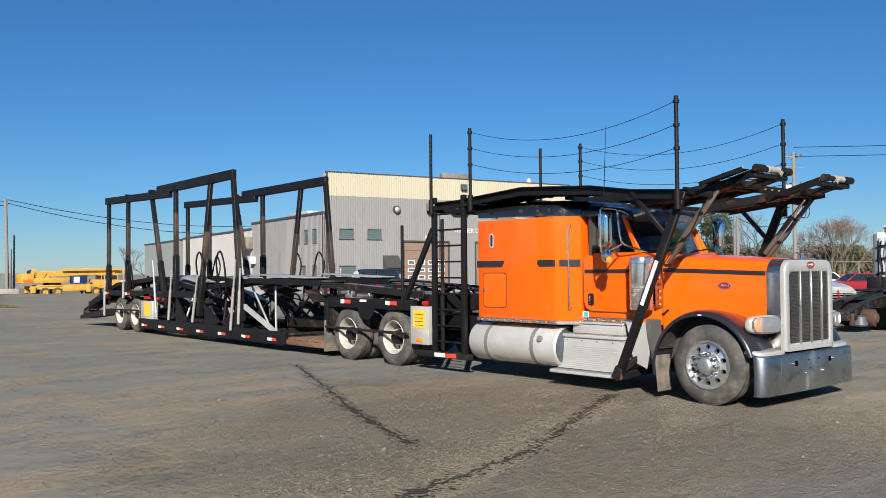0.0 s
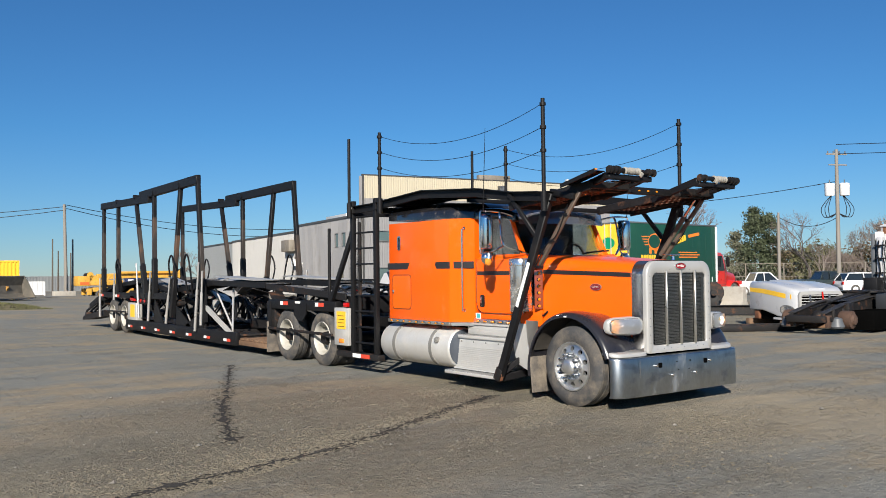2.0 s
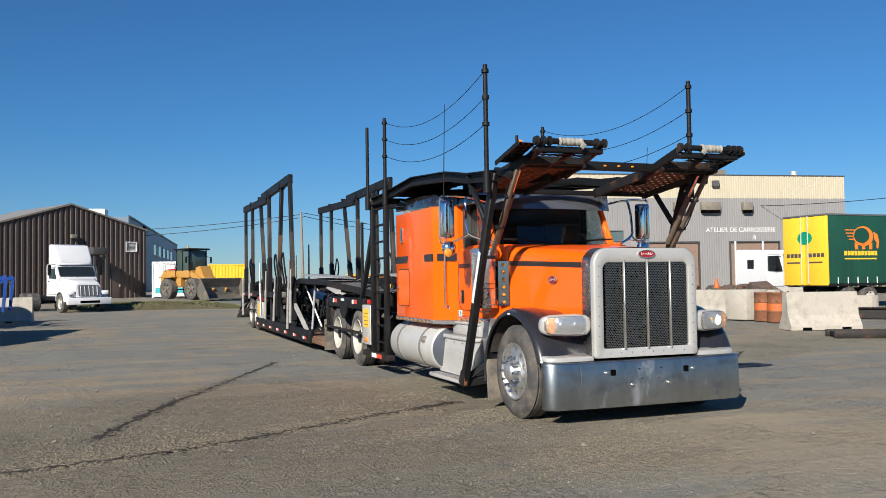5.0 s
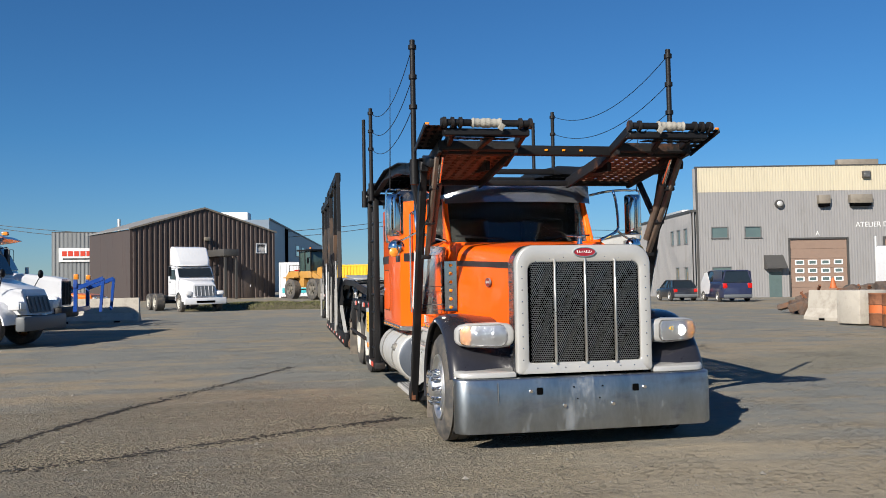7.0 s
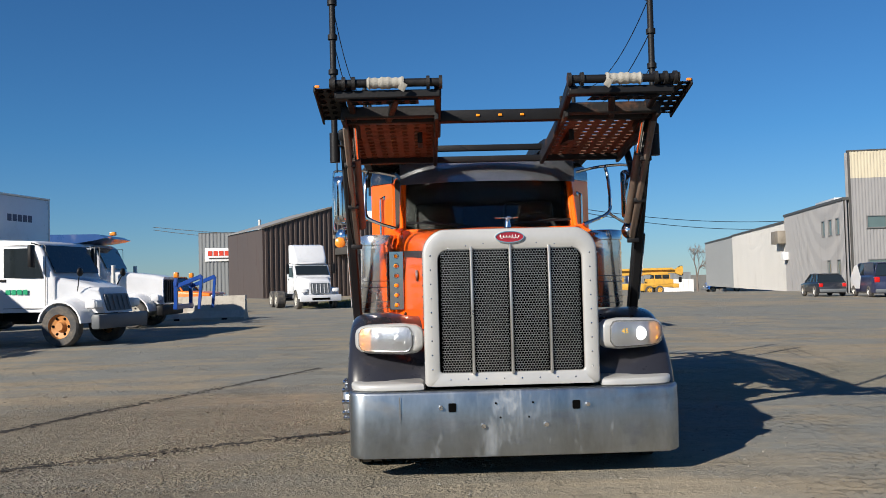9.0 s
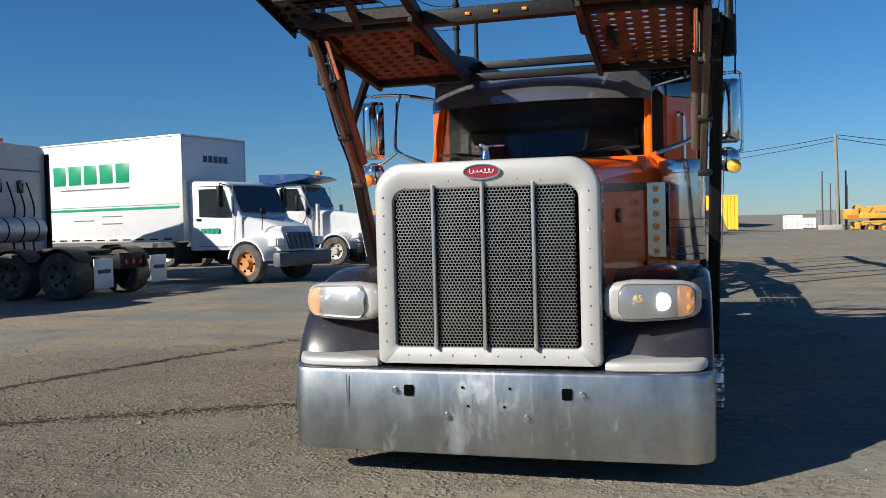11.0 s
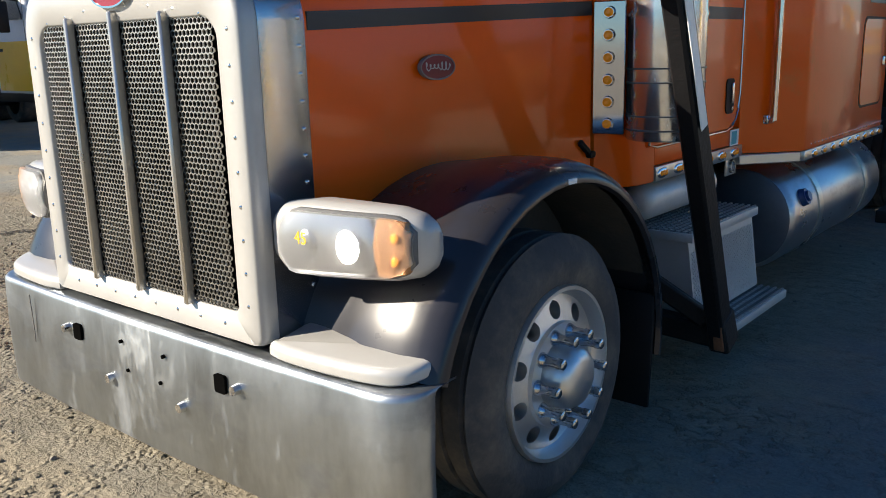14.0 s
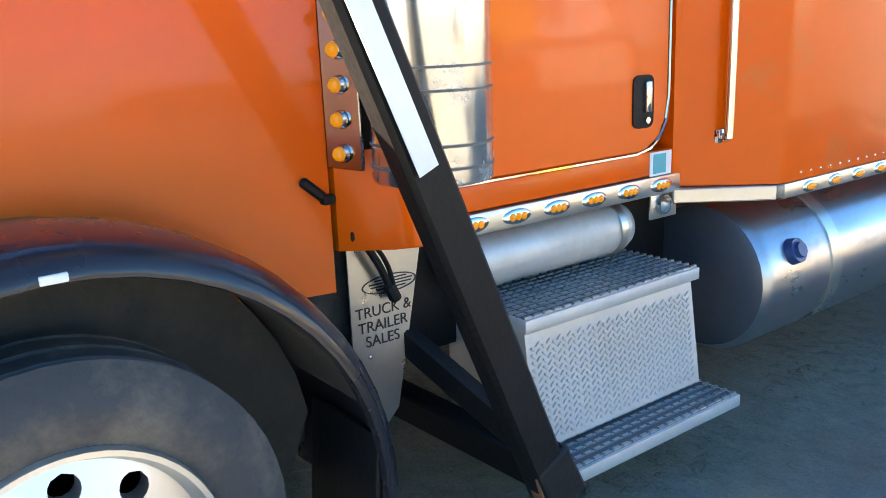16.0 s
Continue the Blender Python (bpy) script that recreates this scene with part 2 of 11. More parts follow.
def beam(bm, p0, p1, w, h, bev=0.008, up=(0, 0, 1)):
    """A bar of section w (sideways) by h (along up) from p0 to p1."""
    p0, p1 = Vector(p0), Vector(p1)
    d = (p1 - p0).normalized()
    u = Vector(up)
    if abs(d.dot(u)) > 0.98:
        u = Vector((0, 1, 0))
    s = d.cross(u).normalized()
    u = s.cross(d)
    m = Matrix((s, d, u)).transposed().to_4x4()
    m.translation = (p0 + p1) / 2
    r = bmesh.ops.create_cube(bm, size=1, matrix=m @ Matrix.Diagonal((w, (p1 - p0).length, h, 1)))
    if bev:
        es = list({e for v in r["verts"] for e in v.link_edges})
        bmesh.ops.bevel(bm, geom=es, offset=min(bev, w * 0.4, h * 0.4), segments=1, affect="EDGES")
    return bm


def cyl(bm, p0, p1, r0, r1=None, seg=20, caps=True):
    p0, p1 = Vector(p0), Vector(p1)
    d = p1 - p0
    m = Matrix.Translation((p0 + p1) / 2) @ d.to_track_quat("Z", "Y").to_matrix().to_4x4()
    bmesh.ops.create_cone(bm, cap_ends=caps, segments=seg, radius1=r0, radius2=r0 if r1 is None else r1, depth=d.length, matrix=m)
    return bm


def ball(bm, c, r, s=(1, 1, 1), u=14, v=10):
    bmesh.ops.create_uvsphere(bm, u_segments=u, v_segments=v, radius=r, matrix=Matrix.Translation(c) @ Matrix.Diagonal((*s, 1)))
    return bm


def pipe(bm, pts, r, seg=10):
    """A round tube along a line of points."""
    pts = [Vector(p) for p in pts]
    rings = []
    ref = Vector((0.31, 0.17, 0.93))
    for i, p in enumerate(pts):
        d = (pts[min(i + 1, len(pts) - 1)] - pts[max(i - 1, 0)]).normalized()
        s = d.cross(ref).normalized()
        u = s.cross(d)
        rings.append([p + (s * math.cos(a) + u * math.sin(a)) * r for a in [2 * math.pi * k / seg for k in range(seg)]])
    return loft(bm, rings)


def smooth_line(pts, n=8):
    """More points along a line, rounded through the given ones."""
    pts = [Vector(p) for p in pts]
    out = []
    for i in range(len(pts) - 1):
        a, b, c, d = pts[max(i - 1, 0)], pts[i], pts[i + 1], pts[min(i + 2, len(pts) - 1)]
        for k in range(n):
            t = k / n
            out.append(0.5 * ((2 * b) + (c - a) * t + (2 * a - 5 * b + 4 * c - d) * t * t + (3 * b - a - 3 * c + d) * t ** 3))
    return out + [pts[-1]]


def loft(bm, rings, caps=True, closed=True):
    vs = [[bm.verts.new(p) for p in ring] for ring in rings]
    k = len(vs[0])
    for a, b in zip(vs, vs[1:]):
        for i in range(k if closed else k - 1):
            j = (i + 1) % k
            bm.faces.new((a[i], a[j], b[j], b[i]))
    if caps and closed:
        bm.faces.new(vs[0][::-1])
        bm.faces.new(vs[-1])
    return bm


def rrect(x0, x1, z0, z1, r, n=4):
    """Corner-rounded rectangle as 2D points; r may give four radii: lower left, lower right, upper right, upper left."""
    rr = r if isinstance(r, (tuple, list)) else (r,) * 4
    out = []
    for (cx, cz, a0), q in zip(((x0, z0, 180), (x1, z0, 270), (x1, z1, 0), (x0, z1, 90)), rr):
        ox = cx + (q if cx == x0 else -q)
        oz = cz + (q if cz == z0 else -q)
        for k in range(n + 1):
            a = radians(a0 + 90 * k / n)
            out.append((ox + q * math.cos(a), oz + q * math.sin(a)))
    return out


def sec(y, x0, x1, z0, z1, r, n=4, lean=0.0):
    """A rounded section across y; lean shifts y with height."""
    return [Vector((x, y + lean * (z - z0), z)) for x, z in rrect(x0, x1, z0, z1, r, n)]


def slab(bm, outline, d, axis="x", at=0.0):
    """An outline of 2D points, d thick along an axis from at. Points are the two other axes in order."""
    def v(p, h):
        return Vector((h, p[0], p[1])) if axis == "x" else Vector((p[0], h, p[1])) if axis == "y" else Vector((p[0], p[1], h))
    return loft(bm, [[v(p, at) for p in outline], [v(p, at + d) for p in outline]])


def ring_slab(bm, outer, inner, d, axis="y", at=0.0):
    """A frame between two outlines with equal counts, d thick."""
    def v(p, h):
        return Vector((h, p[0], p[1])) if axis == "x" else Vector((p[0], h, p[1])) if axis == "y" else Vector((p[0], p[1], h))
    rings = [[v(p, at) for p in inner], [v(p, at) for p in outer], [v(p, at + d) for p in outer], [v(p, at + d) for p in inner]]
    vs = [[bm.verts.new(p) for p in r] for r in rings]
    k = len(outer)
    for a in range(4):
        b = (a + 1) % 4
        for i in range(k):
            j = (i + 1) % k
            bm.faces.new((vs[a][i], vs[a][j], vs[b][j], vs[b][i]))
    return bm


def lathe(bm, prof, c, axis="x", seg=36):
    """Turns a profile of (along, radius) round an axis through c; open ends."""
    rings = []
    for a, r in prof:
        ring = []
        for k in range(seg):
            t = 2 * math.pi * k / seg
            u, w = r * math.cos(t), r * math.sin(t)
            ring.append(Vector(c) + (Vector((a, u, w)) if axis == "x" else Vector((u, a, w)) if axis == "y" else Vector((u, w, a))))
        rings.append(ring)
    return loft(bm, rings, caps=False)


def mirrored(bm):
    """A copy of a bmesh on the other side of x = 0."""
    b2 = bm.copy()
    bmesh.ops.scale(b2, vec=(-1, 1, 1), verts=b2.verts)
    bmesh.ops.reverse_faces(b2, faces=b2.faces)
    return b2


def both(name, make, material, parent, label=""):
    """A part on each side of a vehicle; make() gives the bmesh of the x > 0 side."""
    a = make()
    b = mirrored(a)
    return part(name, a, material, parent, label), part(name, b, material, parent, label)


def lettering(name, words, size, material, m, parent=None, label="", depth=0.004):
    """Built-in font as a thin mesh; m places it, text along +x, up +y."""
    cu = bpy.data.curves.new(name, "FONT")
    cu.body, cu.size, cu.extrude = words, size, depth
    cu.align_x = "CENTER"
    tmp = bpy.data.objects.new(name, cu)
    me = bpy.data.meshes.new_from_object(tmp)
    bpy.data.objects.remove(tmp)
    me.materials.clear()
    me.materials.append(material)
    me.transform(m)
    ob = new(name, me)
    if parent:
        ob.parent = parent
    if label:
        ob["label"] = label
    return ob


def clamp(v, a, b):
    return max(a, min(b, v))


def step01(v, a, b):
    t = clamp((v - a) / (b - a), 0, 1)
    return t * t * (3 - 2 * t)


def gz(x, y):
    """Height of the yard: level near the lorry, falling gently to the far north-east."""
    h = -0.0002 * clamp(x - 8, 0, 60) * clamp(y - 10, 0, 120)
    h -= 0.65 * step01(y, 85, 130) * step01(x, 10, 30)
    h += 0.28 * step01(y, 48, 66) * (1 - step01(x, 8, 22))
    return h


# ---- ground ----
def ground_material():
    m = bpy.data.materials.new("worn_asphalt_and_dirt")
    m.use_nodes = True
    t = m.node_tree
    n, l = t.nodes, t.links
    b = n["Principled BSDF"]
    tc = n.new("ShaderNodeTexCoord")
    P = tc.outputs["Object"]

    def noise_(scale, detail=6, rough=0.65, vec=P, dist=0.0):
        k = n.new("ShaderNodeTexNoise")
        k.inputs["Scale"].default_value, k.inputs["Detail"].default_value, k.inputs["Roughness"].default_value = scale, detail, rough
        k.inputs["Distortion"].default_value = dist
        l.new(vec, k.inputs["Vector"])
        return k.outputs[0]

    def remap(v, a, b_, c=0.0, d=1.0):
        k = n.new("ShaderNodeMapRange")
        for i, q in enumerate((a, b_, c, d)):
            k.inputs[i + 1].default_value = q
        l.new(v, k.inputs[0])
        return k.outputs[0]

    def math_(op, a, b_):
        k = n.new("ShaderNodeMath")
        k.operation = op
        for i, q in enumerate((a, b_)):
            if isinstance(q, (int, float)):
                k.inputs[i].default_value = q
            else:
                l.new(q, k.inputs[i])
        return k.outputs[0]

    def mixc(f, a, b_):
        k = n.new("ShaderNodeMix")
        k.data_type = "RGBA"
        if isinstance(f, (int, float)):
            k.inputs[0].default_value = f
        else:
            l.new(f, k.inputs[0])
        for i, q in ((6, a), (7, b_)):
            if isinstance(q, tuple):
                k.inputs[i].default_value = (*q, 1)
            else:
                l.new(q, k.inputs[i])
        return k.outputs[2]

    def mapped(s, rz):
        k = n.new("ShaderNodeMapping")
        k.inputs["Scale"].default_value = s
        k.inputs["Rotation"].default_value = (0, 0, radians(rz))
        l.new(P, k.inputs[0])
        return k.outputs[0]

    big = noise_(0.11, 5, 0.6)
    mid = noise_(0.6, 7, 0.7, dist=0.4)
    fine = noise_(9, 6, 0.75)
    grit = noise_(70, 3, 0.6)
    tracks = noise_(1.6, 5, 0.6, mapped((0.10, 1.0, 1.0), 28))
    tracks2 = noise_(1.4, 5, 0.6, mapped((1.0, 0.12, 1.0), 12))
    def blob(x, y, r0, r1):
        """1 inside r0 of a spot of the yard, 0 outside r1, with a ragged edge."""
        k = n.new("ShaderNodeVectorMath")
        k.operation = "DISTANCE"
        l.new(P, k.inputs[0])
        k.inputs[1].default_value = (x, y, 0)
        ragged = math_("ADD", k.outputs["Value"], math_("MULTIPLY", math_("SUBTRACT", mid, 0.5), 5.0))
        return remap(ragged, r0, r1, 1.0, 0.0)

    asphalt = mixc(remap(fine, 0.3, 0.75), (0.168, 0.170, 0.155), (0.218, 0.217, 0.194))
    dust = mixc(remap(fine, 0.25, 0.8), (0.22, 0.186, 0.134), (0.325, 0.273, 0.192))
    soil_and_shade = mixc(remap(fine, 0.3, 0.7), (0.122, 0.11, 0.085), (0.225, 0.198, 0.147))
    f = math_("ADD", math_("ADD", math_("MULTIPLY", big, 0.9), math_("MULTIPLY", mid, 0.75)), math_("MULTIPLY", tracks, 0.75))
    f = math_("ADD", f, math_("MULTIPLY", tracks2, 0.3))
    col = mixc(remap(f, 1.27, 1.46), asphalt, dust)
    # strip of trodden tan dirt on the far side of the long crack
    dp = n.new("ShaderNodeVectorMath")
    dp.operation = "DOT_PRODUCT"
    l.new(P, dp.inputs[0])
    dp.inputs[1].default_value = (-0.379, 0.925, 0)
    across = math_("ADD", dp.outputs["Value"], math_("MULTIPLY", math_("SUBTRACT", mid, 0.5), 1.6))
    strip = math_("MULTIPLY", remap(across, 2.85, 3.15), remap(across, 4.6, 6.0, 1.0, 0.0))
    tan = mixc(remap(fine, 0.3, 0.75), (0.172, 0.156, 0.116), (0.255, 0.232, 0.172))
    col = mixc(math_("MULTIPLY", strip, 0.85), col, tan)
    # loose brown earth, toned darker to carry the shade between clods too
    churned = blob(6.9, 6.2, 2.6, 5.0)
    col = mixc(math_("MULTIPLY", churned, remap(tracks, 0.35, 0.6, 0.6, 1.0)), col, soil_and_shade)
    col = mixc(math_("MULTIPLY", blob(10.8, 3.6, 0.8, 2.8), 0.75), col, dust)
    vor = n.new("ShaderNodeTexVoronoi")
    vor.inputs["Scale"].default_value = 55
    vor.inputs["Randomness"].default_value = 1
    l.new(P, vor.inputs["Vector"])
    stones = remap(vor.outputs["Distance"], 0.08, 0.3, 1.0, 0.0)
    sparse = remap(noise_(2.2, 5), 0.48, 0.68)
    col = mixc(math_("MULTIPLY", math_("MULTIPLY", stones, sparse), 0.1), col, (0.28, 0.26, 0.23))
    spots = remap(noise_(0.45, 7, 0.75, dist=0.8), 0.55, 0.74)
    col = mixc(math_("MULTIPLY", spots, 0.55), col, (0.062, 0.057, 0.049))
    gr = remap(grit, 0.25, 0.75, 0.84, 1.16)
    k = n.new("ShaderNodeVectorMath")
    k.operation = "SCALE"
    l.new(col, k.inputs[0])
    l.new(gr, k.inputs["Scale"])
    l.new(k.outputs[0], b.inputs["Base Color"])
    b.inputs["Roughness"].default_value = 0.93
    b.inputs["Specular IOR Level"].default_value = 0.2
    h = math_("MULTIPLY", math_("ADD", math_("MULTIPLY", fine, 0.038), math_("MULTIPLY", grit, 0.010)), math_("ADD", math_("MULTIPLY", churned, 0.6), 0.4))
    h = math_("ADD", h, math_("MULTIPLY", math_("MULTIPLY", stones, sparse), 0.008))
    h = math_("ADD", h, math_("MULTIPLY", tracks, 0.055))
    h = math_("ADD", h, math_("MULTIPLY", noise_(3.0, 4, 0.55), 0.022))
    clods = remap(noise_(14, 5, 0.7, dist=0.3), 0.52, 0.72)
    h = math_("ADD", h, math_("MULTIPLY", math_("MULTIPLY", clods, remap(noise_(0.9, 4), 0.42, 0.6)), 0.034))
    pebble = n.new("ShaderNodeTexVoronoi")
    pebble.inputs["Scale"].default_value = 30
    l.new(P, pebble.inputs["Vector"])
    lumps = remap(pebble.outputs["Distance"], 0.1, 0.55, 1.0, 0.0)
    h = math_("ADD", h, math_("MULTIPLY", math_("MULTIPLY", lumps, remap(noise_(5, 4), 0.42, 0.62)), math_("ADD", math_("MULTIPLY", churned, 0.018), 0.003)))
    bp = n.new("ShaderNodeBump")
    bp.inputs["Strength"].default_value = 0.9
    bp.inputs["Distance"].default_value = 1.0
    l.new(h, bp.inputs["Height"])
    l.new(bp.outputs[0], b.inputs["Normal"])
    return m


GROUND = ground_material()


def make_ground():
    """One sheet to the horizon: fine cells near, wide cells far off."""
    def axis(lo, hi):
        a = [i * 1.5 for i in range(-26, 60)]
        s, v = 1.5, a[-1]
        while v < hi:
            s *= 1.35
            v += s
            a.append(v)
        s, v = 1.5, a[0]
        while v > lo:
            s *= 1.35
            v -= s
            a.insert(0, v)
        return a
    xs, ys = axis(-2500, 2500), axis(-2500, 2500)
    verts = [(x, y, gz(x, y) + (0.02 * noise.noise((x * 0.23, y * 0.23, 3.1)) if 2.5 < math.hypot(x - 10, y - 10) - 14 and abs(x) < 60 and abs(y) < 90 else 0)) for y in ys for x in xs]
    w = len(xs)
    faces = [(j * w + i, j * w + i + 1, (j + 1) * w + i + 1, (j + 1) * w + i) for j in range(len(ys) - 1) for i in range(w - 1)]
    me = bpy.data.meshes.new("ground")
    me.from_pydata(verts, [], faces)
    me.materials.append(GROUND)
    me.shade_smooth()
    return tagged(new("ground", me), "worn grey asphalt yard with brown dirt and gravel", "ground", kind="structure")


make_ground()
CRACKM = mat("crack_dirt", (0.022, 0.019, 0.015), 0.95, vary=0.4, scale=9, dirt=(0.08, 0.066, 0.05), dirt_amt=0.3, dirt_scale=6, bump=0.4)


def crack(pts, w, seed):
    """A jagged ribbon of dark dirt lying in a split of the asphalt."""
    rnd = random.Random(seed)
    line = smooth_line([(x, y, 0) for x, y in pts], 40)
    bm = B()
    prev = None
    for i, p in enumerate(line):
        d = (line[min(i + 1, len(line) - 1)] - line[max(0, i - 1)]).normalized()
        s = Vector((-d.y, d.x, 0))
        o = 0.045 * noise.noise((p.x * 1.1, p.y * 1.1, seed)) + 0.05 * noise.noise((p.x * 7, p.y * 7, seed))
        k = w * (0.35 + 1.1 * abs(noise.noise((p.x * 2.3, p.y * 2.3, seed + 5)))) * (0.45 + 1.2 * rnd.random() ** 2)
        z = gz(p.x, p.y) + 0.006
        a, b = p + s * (o + k), p + s * (o - k)
        if noise.noise((p.x * 1.9, p.y * 1.9, seed + 9)) > 0.42:
            prev = None
            continue
        v = [bm.verts.new((a.x, a.y, z)), bm.verts.new((b.x, b.y, z))]
        if prev:
            bm.faces.new((prev[0], prev[1], v[1], v[0]))
        prev = v
    for p in line:
        for _ in range(5):
            q = p + Vector((rnd.gauss(0, 0.07), rnd.gauss(0, 0.07), 0))
            r = rnd.uniform(0.006, 0.026)
            a0 = rnd.uniform(0, 6.28)
            bm.faces.new([bm.verts.new((q.x + r * rnd.uniform(0.5, 1.4) * math.cos(a0 + k * 1.05), q.y + r * rnd.uniform(0.5, 1.4) * math.sin(a0 + k * 1.05), gz(q.x, q.y) + 0.005)) for k in range(6)])
    solo("ground_crack", bm, CRACKM, "dark dirt-filled crack in the yard asphalt", "crack", group="cracks in the yard", kind="structure")


crack([(7.85, 13.3), (6.55, 10.28), (5.74, 8.4), (5.05, 6.5)], 0.045, 1)
crack([(9.0, 7.25), (7.9, 6.7), (7.02, 6.21), (5.63, 5.52), (3.95, 5.04), (2.9, 4.75), (1.2, 4.4), (-1.5, 4.2)], 0.06, 2)


# ---- buildings ----
def cladding(name, col, dirt, amt):
    return mat(name, col, 0.5, vary=0.06, scale=0.5, dirt=dirt, dirt_amt=amt, dirt_scale=0.9, stretch=(1, 1, 0.25), random_obj=0.03)


GREYCLAD = cladding("grey_ribbed_cladding", (0.245, 0.24, 0.24), (0.18, 0.172, 0.165), 0.3)
CREAMCLAD = cladding("cream_ribbed_cladding", (0.48, 0.43, 0.32), (0.38, 0.34, 0.26), 0.2)
BROWNCLAD = cladding("brown_ribbed_cladding", (0.058, 0.040, 0.034), (0.045, 0.031, 0.026), 0.2)
BROWNSIDE = cladding("plain_brown_wall", (0.072, 0.055, 0.049), (0.06, 0.045, 0.04), 0.2)
GREYPAN = cladding("grey_wall_panel", (0.2, 0.21, 0.215), (0.17, 0.17, 0.17), 0.2)
TRIMD = mat("dark_roof_trim", (0.06, 0.058, 0.055), 0.5, vary=0.15)
ROOFM = mat("grey_roof_membrane", (0.2, 0.2, 0.2), 0.8, vary=0.2, scale=0.6)
WINF = mat("window_frame_grey", (0.14, 0.14, 0.14), 0.45, vary=0.1)
WINGL = mat("building_window_glass", (0.09, 0.13, 0.13), 0.08, vary=0.2, scale=0.8, coat=0.3)
DOORB = mat("brown_door_panel", (0.24, 0.165, 0.125), 0.5, vary=0.1, dirt=(0.18, 0.13, 0.1), dirt_amt=0.2)
VENTM = mat("weathered_vent_metal", (0.25, 0.22, 0.18), 0.6, metal=0.3, vary=0.2, dirt=(0.1, 0.08, 0.06), dirt_amt=0.4)
SIGNW = mat("white_sign_letters", (0.7, 0.7, 0.7), 0.5, vary=0.05)
CONC = mat("weathered_concrete", (0.40, 0.37, 0.32), 0.9, vary=0.15, scale=2, dirt=(0.24, 0.21, 0.18), dirt_amt=0.4, dirt_scale=2.5, bump=0.3, bump_scale=30)


def ribbed(bm, length, z0, z1, pitch=0.3, depth=0.035, holes=()):
    """Corrugated sheet along +x in the plane y = 0, ribs towards -y; holes (x0, x1, z0, z1) stay open."""
    cuts = {0.0, length}
    for h in holes:
        cuts |= {h[0], h[1]}
    for k in range(int(length / pitch) + 1):
        for o in (0, 0.40, 0.5, 0.90):
            if (k + o) * pitch < length:
                cuts.add(round((k + o) * pitch, 4))
    xs = sorted(cuts)

    def dep(x):
        f = (x / pitch) % 1.0
        return 0 if f < 0.4 else (f - 0.4) / 0.1 if f < 0.5 else 1 if f < 0.9 else (1 - f) / 0.1
    zcuts = sorted({z0, z1} | {h[2] for h in holes} | {h[3] for h in holes})
    zcuts = [z for z in zcuts if z0 <= z <= z1]
    for x0, x1 in zip(xs, xs[1:]):
        if x1 - x0 < 1e-4:
            continue
        for a, b in zip(zcuts, zcuts[1:]):
            xm, zm = (x0 + x1) / 2, (a + b) / 2
            if any(h[0] < xm < h[1] and h[2] < zm < h[3] for h in holes):
                continue
            d0, d1 = -depth * dep(x0 + 1e-6), -depth * dep(x1 - 1e-6)
            bm.faces.new([bm.verts.new(p) for p in ((x0, d0, a), (x1, d1, a), (x1, d1, b), (x0, d0, b))])
    bmesh.ops.remove_doubles(bm, verts=bm.verts, dist=1e-4)
    return bm


CREAMGREY = cladding("pale_grey_cladding", (0.42, 0.41, 0.39), (0.33, 0.31, 0.29), 0.2)


def bmesh_shift(bm, v):
    bmesh.ops.translate(bm, vec=v, verts=bm.verts)
    return bm


def bmesh_turn(bm, deg, at, _side):
    """Turns a sheet made along +x so that it runs along -y from at, ribs towards -x."""
    bmesh.ops.transform(bm, matrix=pose(*at, 0, 0, -deg), verts=bm.verts)
    return bm


def window_unit(parent, x0, x1, z0, z1, y=0.0, mullion=True):
    bm = B()
    t = 0.07
    ring_slab(bm, rrect(x0, x1, z0, z1, 0.01, 1), rrect(x0 + t, x1 - t, z0 + t, z1 - t, 0.01, 1), 0.14, "y", y - 0.06)
    w = part("window", bm, WINF, parent, smooth=False)
    part("pane", bx(B(), x0 + t, x1 - t, y + 0.02, y + 0.04, z0 + t, z1 - t), WINGL, w, "greenish dark window glass")
    part("sill", bx(B(), x0 - 0.04, x1 + 0.04, y - 0.11, y, z0 - 0.05, z0 - 0.002), TRIMD, w)
    return w


